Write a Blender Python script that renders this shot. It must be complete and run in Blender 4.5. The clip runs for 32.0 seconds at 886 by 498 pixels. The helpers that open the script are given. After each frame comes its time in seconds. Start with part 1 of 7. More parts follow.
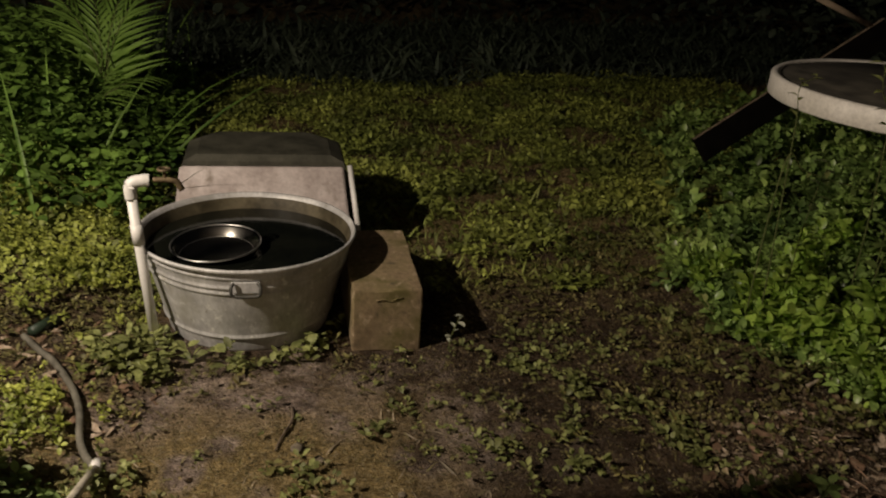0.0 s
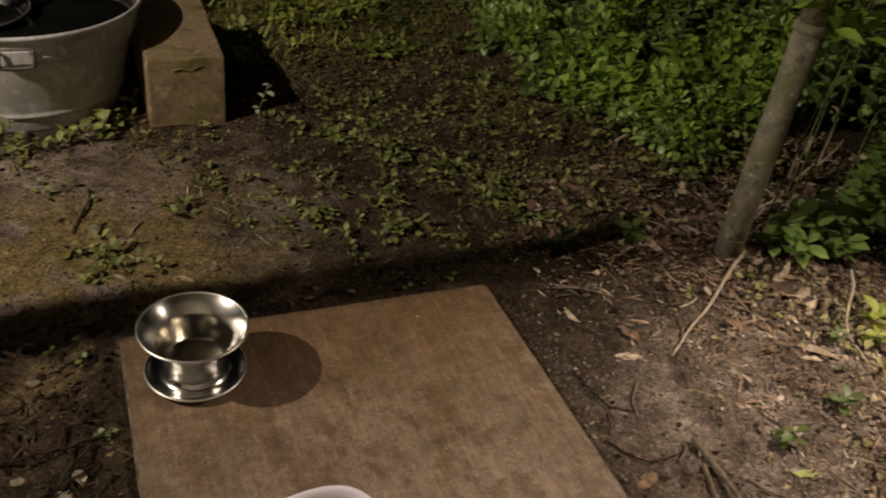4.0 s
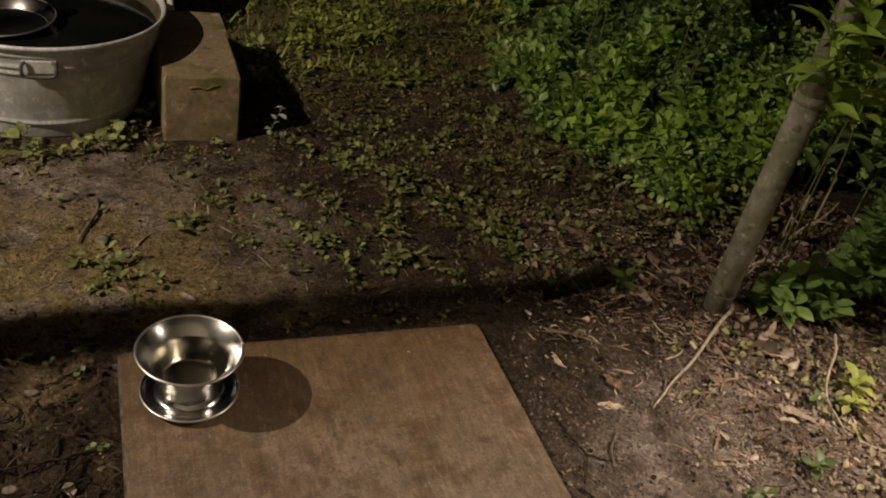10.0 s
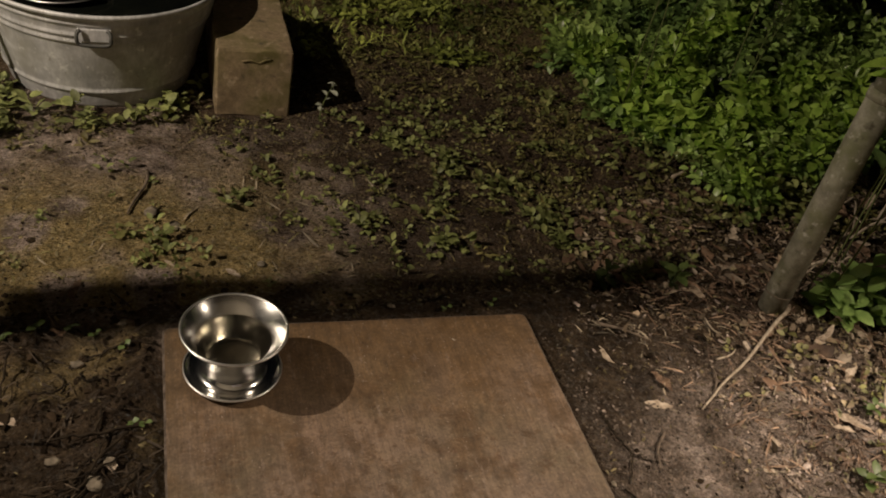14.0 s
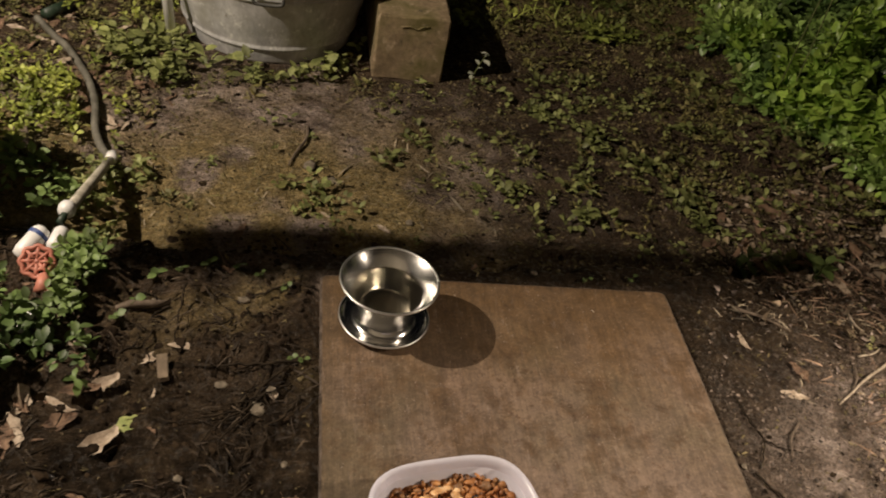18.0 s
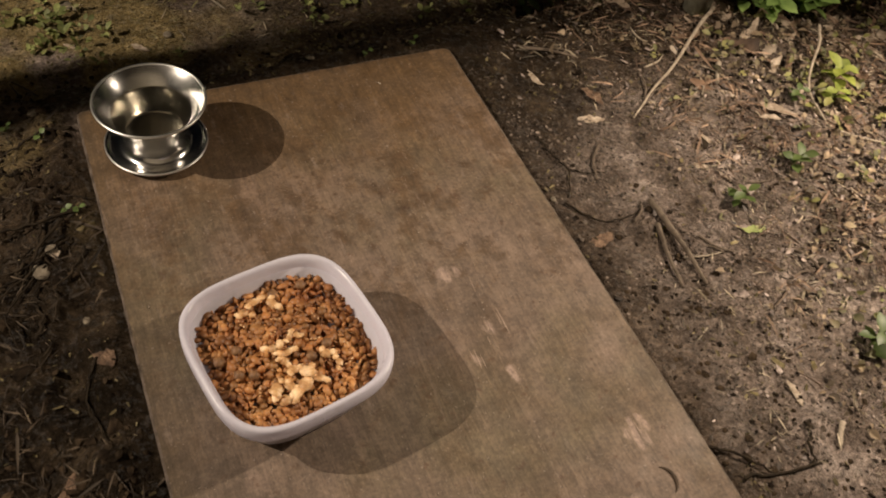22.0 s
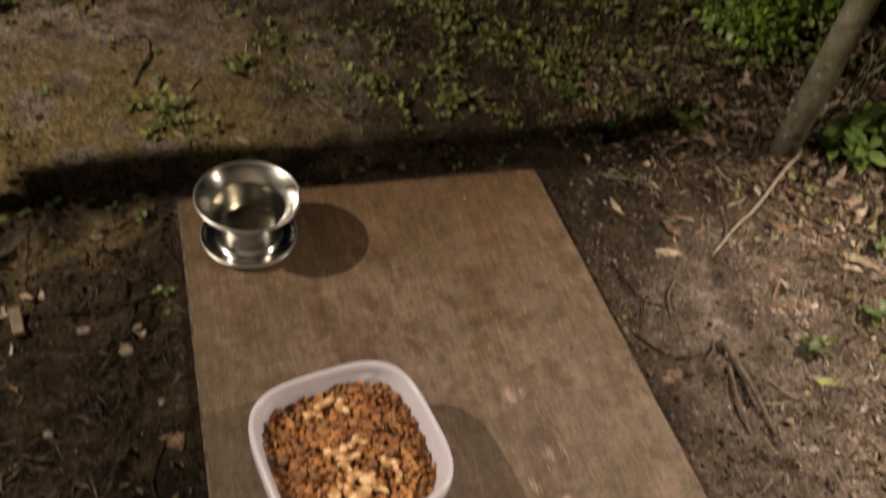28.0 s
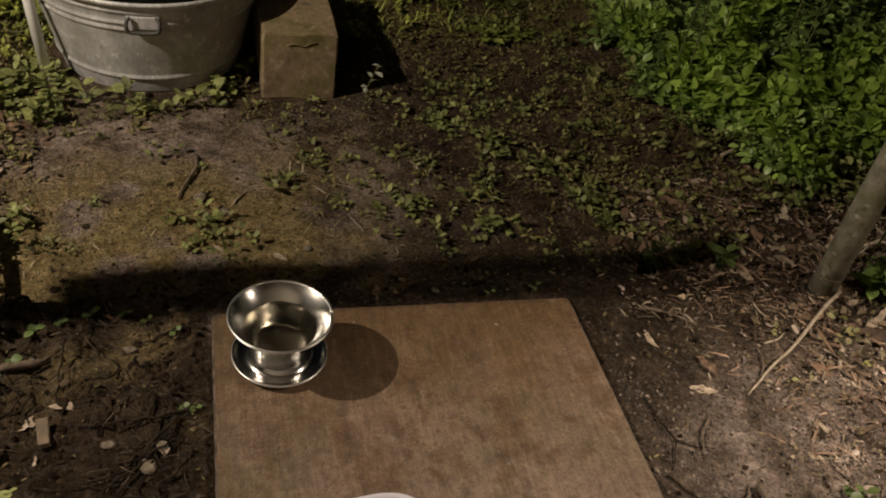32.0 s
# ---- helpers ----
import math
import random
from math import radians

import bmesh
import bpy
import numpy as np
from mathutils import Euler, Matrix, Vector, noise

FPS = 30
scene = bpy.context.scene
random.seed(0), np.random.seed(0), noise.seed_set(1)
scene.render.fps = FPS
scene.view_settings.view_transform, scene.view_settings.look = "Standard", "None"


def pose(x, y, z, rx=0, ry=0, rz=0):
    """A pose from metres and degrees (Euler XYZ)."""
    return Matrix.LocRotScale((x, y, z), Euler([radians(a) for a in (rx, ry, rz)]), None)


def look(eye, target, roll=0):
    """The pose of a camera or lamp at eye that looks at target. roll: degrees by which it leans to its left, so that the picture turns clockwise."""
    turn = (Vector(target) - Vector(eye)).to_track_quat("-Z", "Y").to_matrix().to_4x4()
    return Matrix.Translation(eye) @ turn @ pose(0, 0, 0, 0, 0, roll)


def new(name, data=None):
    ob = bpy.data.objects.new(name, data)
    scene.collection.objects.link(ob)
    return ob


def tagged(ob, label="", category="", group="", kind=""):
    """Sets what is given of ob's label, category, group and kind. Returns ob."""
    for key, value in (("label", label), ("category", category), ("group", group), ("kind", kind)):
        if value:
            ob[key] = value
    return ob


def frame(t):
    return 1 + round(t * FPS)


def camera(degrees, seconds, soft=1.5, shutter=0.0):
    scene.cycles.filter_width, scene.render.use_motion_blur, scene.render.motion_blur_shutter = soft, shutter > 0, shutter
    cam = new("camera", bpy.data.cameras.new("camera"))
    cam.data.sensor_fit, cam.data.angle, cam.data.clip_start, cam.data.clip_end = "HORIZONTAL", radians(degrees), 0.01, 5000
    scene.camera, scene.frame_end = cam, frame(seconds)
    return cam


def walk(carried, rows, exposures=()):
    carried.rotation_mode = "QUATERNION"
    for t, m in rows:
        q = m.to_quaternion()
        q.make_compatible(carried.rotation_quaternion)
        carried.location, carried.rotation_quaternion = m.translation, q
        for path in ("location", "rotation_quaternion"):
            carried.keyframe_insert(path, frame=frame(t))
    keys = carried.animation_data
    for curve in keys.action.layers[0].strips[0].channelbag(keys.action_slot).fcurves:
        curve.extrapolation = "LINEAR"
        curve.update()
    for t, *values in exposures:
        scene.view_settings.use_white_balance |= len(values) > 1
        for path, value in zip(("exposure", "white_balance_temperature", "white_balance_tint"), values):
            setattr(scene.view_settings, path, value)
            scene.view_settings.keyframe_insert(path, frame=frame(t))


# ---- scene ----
cam = camera(53.5, 32.0, soft=1.9, shutter=0.8)
PATH = [
    (0, (-0.0568, -1.2245, 1.1486), (0.3177, 0.5820, 0.3753), 3.96),
    (0.5, (-0.0511, -1.2191, 1.1250), (0.3502, 0.5742, 0.3359), 4.10),
    (1, (-0.0561, -1.2195, 1.1260), (0.3517, 0.5612, 0.3118), 4.76),
    (1.5, (-0.0641, -1.2081, 1.0939), (0.3360, 0.5432, 0.2137), 5.14),
    (2, (-0.0464, -1.2028, 1.0763), (0.4184, 0.4884, 0.1157), 5.26),
    (2.5, (-0.0308, -1.2006, 1.0616), (0.6133, 0.4035, 0.0550), 6.61),
    (3, (-0.0249, -1.1931, 1.0483), (0.6516, 0.3604, -0.0154), 7.62),
    (3.5, (-0.0324, -1.1835, 1.0403), (0.6598, 0.3124, -0.0932), 7.91),
    (4, (-0.0070, -1.1938, 1.0455), (0.7134, 0.2814, -0.0959), 8.18),
    (4.5, (-0.0163, -1.2052, 1.0496), (0.7849, 0.2492, -0.0656), 9.94),
    (6.5, (-0.0098, -1.2100, 1.0568), (0.7517, 0.2874, -0.0278), 9.61),
    (7, (-0.0146, -1.2031, 1.0543), (0.7364, 0.2857, -0.0494), 9.69),
    (7.5, (-0.0119, -1.2036, 1.0531), (0.7385, 0.2759, -0.0622), 9.56),
    (8, (-0.0113, -1.2040, 1.0562), (0.7479, 0.2614, -0.0735), 9.66),
    (8.5, (-0.0037, -1.2023, 1.0612), (0.7588, 0.2539, -0.0780), 10.32),
    (9, (-0.0024, -1.1903, 1.1076), (0.7137, 0.3035, -0.0120), 10.95),
    (9.5, (-0.0025, -1.2013, 1.1096), (0.7199, 0.2891, -0.0120), 11.65),
    (10, (-0.0090, -1.2043, 1.1139), (0.7090, 0.2908, -0.0044), 12.17),
    (10.5, (-0.0192, -1.1907, 1.1109), (0.6751, 0.3130, -0.0100), 12.88),
    (11, (-0.0345, -1.1748, 1.1093), (0.6351, 0.3293, -0.0264), 13.80),
    (11.5, (-0.0350, -1.1570, 1.1089), (0.6034, 0.3490, -0.0419), 14.30),
    (12, (-0.0328, -1.1533, 1.1041), (0.5658, 0.3557, -0.0629), 14.45),
    (12.5, (-0.0199, -1.1589, 1.1082), (0.5865, 0.3451, -0.0621), 13.92),
    (13, (-0.0102, -1.1531, 1.1037), (0.6069, 0.3418, -0.0739), 13.45),
    (13.5, (-0.0030, -1.1522, 1.0990), (0.6250, 0.3374, -0.0781), 13.30),
    (15.5, (-0.0475, -1.2285, 1.1425), (0.5816, 0.2666, -0.0276), 10.27),
    (16, (-0.0434, -1.2287, 1.1462), (0.6121, 0.2499, -0.0300), 9.17),
    (16.5, (-0.0211, -1.2165, 1.1465), (0.6569, 0.2566, -0.0233), 9.25),
    (17, (-0.0317, -1.2078, 1.1543), (0.6071, 0.2868, -0.0119), 10.13),
    (17.5, (-0.0510, -1.1947, 1.1270), (0.4758, 0.2838, -0.1129), 12.07),
    (18, (-0.0828, -1.2035, 1.1187), (0.2925, 0.2955, -0.1478), 12.39),
    (18.5, (-0.0770, -1.2070, 1.1261), (0.2996, 0.2720, -0.1591), 11.53),
    (19, (-0.0819, -1.1932, 1.1202), (0.3423, 0.1923, -0.2407), 11.67),
    (19.5, (-0.0567, -1.1682, 1.0942), (0.3940, 0.1104, -0.3760), 10.85),
    (20, (-0.0261, -1.1595, 1.0808), (0.4727, 0.0547, -0.4280), 10.09),
    (20.5, (0.0039, -1.1852, 1.0725), (0.6069, -0.0436, -0.4555), 10.49),
    (21, (0.0110, -1.1980, 1.0709), (0.6296, -0.0817, -0.4688), 9.68),
    (21.5, (0.0109, -1.2003, 1.0710), (0.6504, -0.0936, -0.4673), 9.28),
    (22, (0.0109, -1.1887, 1.0677), (0.6889, -0.1044, -0.4700), 11.07),
    (22.5, (0.0058, -1.1689, 1.0670), (0.6575, -0.0720, -0.4729), 11.94),
    (23, (0.0100, -1.1688, 1.0661), (0.6473, -0.0638, -0.4746), 12.15),
    (23.5, (0.0093, -1.1824, 1.0714), (0.6296, -0.0678, -0.4691), 11.73),
    (24, (0.0066, -1.1848, 1.0713), (0.6191, -0.0622, -0.4673), 11.75),
    (24.5, (0.0105, -1.1761, 1.0685), (0.6078, -0.0444, -0.4699), 11.68),
    (25, (0.0094, -1.1632, 1.0665), (0.6013, -0.0373, -0.4776), 12.77),
    (25.5, (-0.0002, -1.1666, 1.0685), (0.5885, -0.0381, -0.4739), 12.92),
    (27.5, (0.0041, -1.1680, 1.0774), (0.5762, 0.0198, -0.4271), 12.53),
    (28, (-0.0050, -1.1756, 1.1107), (0.5700, 0.1147, -0.3055), 11.22),
    (28.5, (-0.0017, -1.1744, 1.1195), (0.5603, 0.2159, -0.2043), 9.00),
    (29, (-0.0028, -1.1743, 1.1285), (0.5577, 0.2465, -0.1627), 9.24),
    (29.5, (-0.0073, -1.1657, 1.1244), (0.5429, 0.2537, -0.1721), 9.98),
    (30, (0.0026, -1.1580, 1.1288), (0.5363, 0.2735, -0.1616), 9.63),
    (30.5, (0.0011, -1.1553, 1.1339), (0.5443, 0.3075, -0.1172), 9.86),
    (31, (0.0044, -1.1525, 1.1419), (0.5423, 0.3290, -0.0895), 10.08),
    (31.5, (0.0007, -1.1559, 1.1365), (0.5328, 0.3247, -0.0988), 10.37),
    (32, (0.0027, -1.1564, 1.1332), (0.5170, 0.3212, -0.1133), 10.45),
]
walk(cam, [(t, look(eye, target, roll)) for t, eye, target, roll in PATH],
     [(0, -0.1), (2, -0.24), (4, -0.24), (8, -0.22), (13, -0.25), (17, -0.25), (18, 0.05), (18.5, 0.0), (19, -0.1), (20.5, -0.05), (25.5, -0.05), (28, -0.12), (29, -0.25), (32, -0.25)])

# ---- world and lamps: a night yard lit by two lamps that hang over the terrace's edge ----
world = bpy.data.worlds.new("night_sky")
scene.world = world
world.use_nodes = True
world.node_tree.nodes["Background"].inputs[0].default_value = (0.30, 0.38, 0.55, 1)
world.node_tree.nodes["Background"].inputs[1].default_value = 0.0035
scene.view_settings.exposure = 0.0


def lamp(name, kind, place, energy, color, radius, target=None, cone=60, blend=0.5):
    data = bpy.data.lights.new(name, kind)
    data.energy, data.color, data.shadow_soft_size = energy, color, radius
    ob = new(name, data)
    if target:
        data.spot_size, data.spot_blend = radians(cone), blend
        ob.matrix_world = look(place, target)
    else:
        ob.location = place
    return ob


LAMP_A, LAMP_B = (-1.60, 0.07, 1.70), (1.90, -0.75, 1.25)
lamp("yard_lamp", "POINT", LAMP_A, 240, (1.0, 0.835, 0.66), 0.010)
lamp("terrace_lamp", "SPOT", LAMP_B, 176, (1.0, 0.82, 0.635), 0.02, (1.125, -0.795, 0.0), 70, 0.7)


# ---- noise and ground form ----
def lattice(x, y, scale, seed):
    """Smooth value noise from 0 to 1."""
    x, y = np.asarray(x, float) / scale, np.asarray(y, float) / scale
    i, j = np.floor(x).astype(int), np.floor(y).astype(int)
    u, v = x - i, y - j
    u, v = u * u * (3 - 2 * u), v * v * (3 - 2 * v)
    table = np.random.RandomState(seed).rand(256, 256)

    def at(a, b):
        return table[a % 256, b % 256]

    return (at(i, j) * (1 - u) + at(i + 1, j) * u) * (1 - v) + (at(i, j + 1) * (1 - u) + at(i + 1, j + 1) * u) * v


def smooth(a, b, x):
    t = np.clip((np.asarray(x, float) - a) / (b - a), 0, 1)
    return t * t * (3 - 2 * t)


def ground_z(x, y):
    """The terrace at 0, a worn step, and the yard about 9 cm lower."""
    x, y = np.asarray(x, float), np.asarray(y, float)
    edge = 0.085 + 0.04 * (lattice(x, 0 * x, 0.35, 3) - 0.5) + 0.035 * (lattice(x, y, 0.05, 4) - 0.5) + 0.05 * smooth(1.0, 1.4, x)
    drop = 0.097 * (1 - 0.75 * smooth(0.95, 1.45, x)) * (1 - 0.5 * smooth(-0.35, -0.6, x))
    z = -drop * smooth(-0.02, 0.09, y - edge)
    near = smooth(0.30, 0.1, y)
    z += (lattice(x, y, 0.30, 5) - 0.5) * 0.022 * (1 - 0.5 * near) + (lattice(x, y, 0.07, 6) - 0.5) * 0.010
    z += (lattice(x, y, 0.022, 7) - 0.5) * 0.005
    rugged = smooth(0.0, -0.06, x) * smooth(0.12, 0.0, y)
    z += rugged * ((lattice(x, y, 0.045, 8) - 0.5) * 0.026 + (lattice(x, y, 0.025, 9) - 0.5) * 0.020)
    under = smooth(0.05, 0.0, np.maximum(np.maximum(-x, x - 0.68), np.maximum(y, -1.22 - y)))
    z = z * (1 - under) - 0.004 * under
    z += 0.010 * smooth(0.10, 0.02, np.maximum(np.maximum(-x, x - 0.68), np.maximum(y, -1.22 - y))) * smooth(-0.004, 0.008, np.maximum(np.maximum(-x, x - 0.68), np.maximum(y, -1.22 - y)))
    seat = smooth(0.10, 0.0, np.maximum(np.maximum(-0.42 - x, x - 0.36), np.maximum(0.9 - y, y - 2.1)))
    z = z * (1 - seat) - 0.098 * seat
    return z


# ---- materials ----
def material(name, low, high, rough=0.8, metal=0.0, scale=8.0, bump=0.3, bump_scale=60.0, mid=None, island=0.0, blob=(), fine=0.25, stretch=None, spec=0.5, trans=0.0, rough_span=0.15):
    """Two scales of noise between the colours low and high; island: how far each piece departs in brightness; blob: (colour, scale, from, to) stains."""
    m = bpy.data.materials.new(name)
    m.use_nodes = True
    nt = m.node_tree
    n, l = nt.nodes, nt.links
    shader = n["Principled BSDF"]
    coord = n.new("ShaderNodeTexCoord").outputs["Object"]
    if stretch:
        mapping = n.new("ShaderNodeMapping")
        mapping.inputs["Scale"].default_value = stretch
        l.new(coord, mapping.inputs[0])
        grain = mapping.outputs[0]
    else:
        grain = coord

    def noisy(s, detail=5.0, vec=None, rough_=0.6):
        t = n.new("ShaderNodeTexNoise")
        t.inputs["Scale"].default_value, t.inputs["Detail"].default_value, t.inputs["Roughness"].default_value = s, detail, rough_
        l.new(vec or coord, t.inputs["Vector"])
        return t.outputs["Fac"]

    def mix(kind, fac, a, b):
        t = n.new("ShaderNodeMix")
        t.data_type, t.blend_type = "RGBA", kind
        for value, i in ((fac, 0), (a, 6), (b, 7)):
            if hasattr(value, "is_linked"):
                l.new(value, t.inputs[i])
            else:
                t.inputs[i].default_value = value if i == 0 else (*value, 1)
        return t.outputs[2]

    def ramp(fac, stops):
        t = n.new("ShaderNodeValToRGB")
        while len(t.color_ramp.elements) < len(stops):
            t.color_ramp.elements.new(0.5)
        for e, (p, c) in zip(t.color_ramp.elements, stops):
            e.position, e.color = p, (*c, 1)
        l.new(fac, t.inputs[0])
        return t.outputs[0]

    stops = [(0.32, low), (0.5, mid), (0.68, high)] if mid else [(0.35, low), (0.65, high)]
    color = ramp(noisy(scale), stops)
    color = mix("MULTIPLY", fine, color, ramp(noisy(scale * 9, 6.0, grain, 0.7), [(0.3, (0.25,) * 3), (0.7, (1.6,) * 3)]))
    for tone, s, a, b in blob:
        color = mix("MIX", ramp(noisy(s, 4.0), [(a, (0,) * 3), (b, (1,) * 3)]), color, tone)
    if island:
        info = n.new("ShaderNodeNewGeometry").outputs["Random Per Island"]
        color = mix("MULTIPLY", 1.0, color, ramp(info, [(0.0, (1 - island,) * 3), (1.0, (1 + island,) * 3)]))
    l.new(color, shader.inputs["Base Color"])
    shader.inputs["Metallic"].default_value = metal
    shader.inputs["Specular IOR Level"].default_value = spec
    if trans:
        shader.inputs["Subsurface Weight"].default_value = 0.0
    span = n.new("ShaderNodeMapRange")
    span.inputs[3].default_value, span.inputs[4].default_value = max(rough - rough_span, 0.02), min(rough + rough_span, 1)
    l.new(noisy(scale * 2.3), span.inputs[0])
    l.new(span.outputs[0], shader.inputs["Roughness"])
    if bump:
        b = n.new("ShaderNodeBump")
        b.inputs["Strength"].default_value, b.inputs["Distance"].default_value = bump, 0.3 / bump_scale
        l.new(noisy(bump_scale, 6.0, grain), b.inputs["Height"])
        l.new(b.outputs[0], shader.inputs["Normal"])
    return m


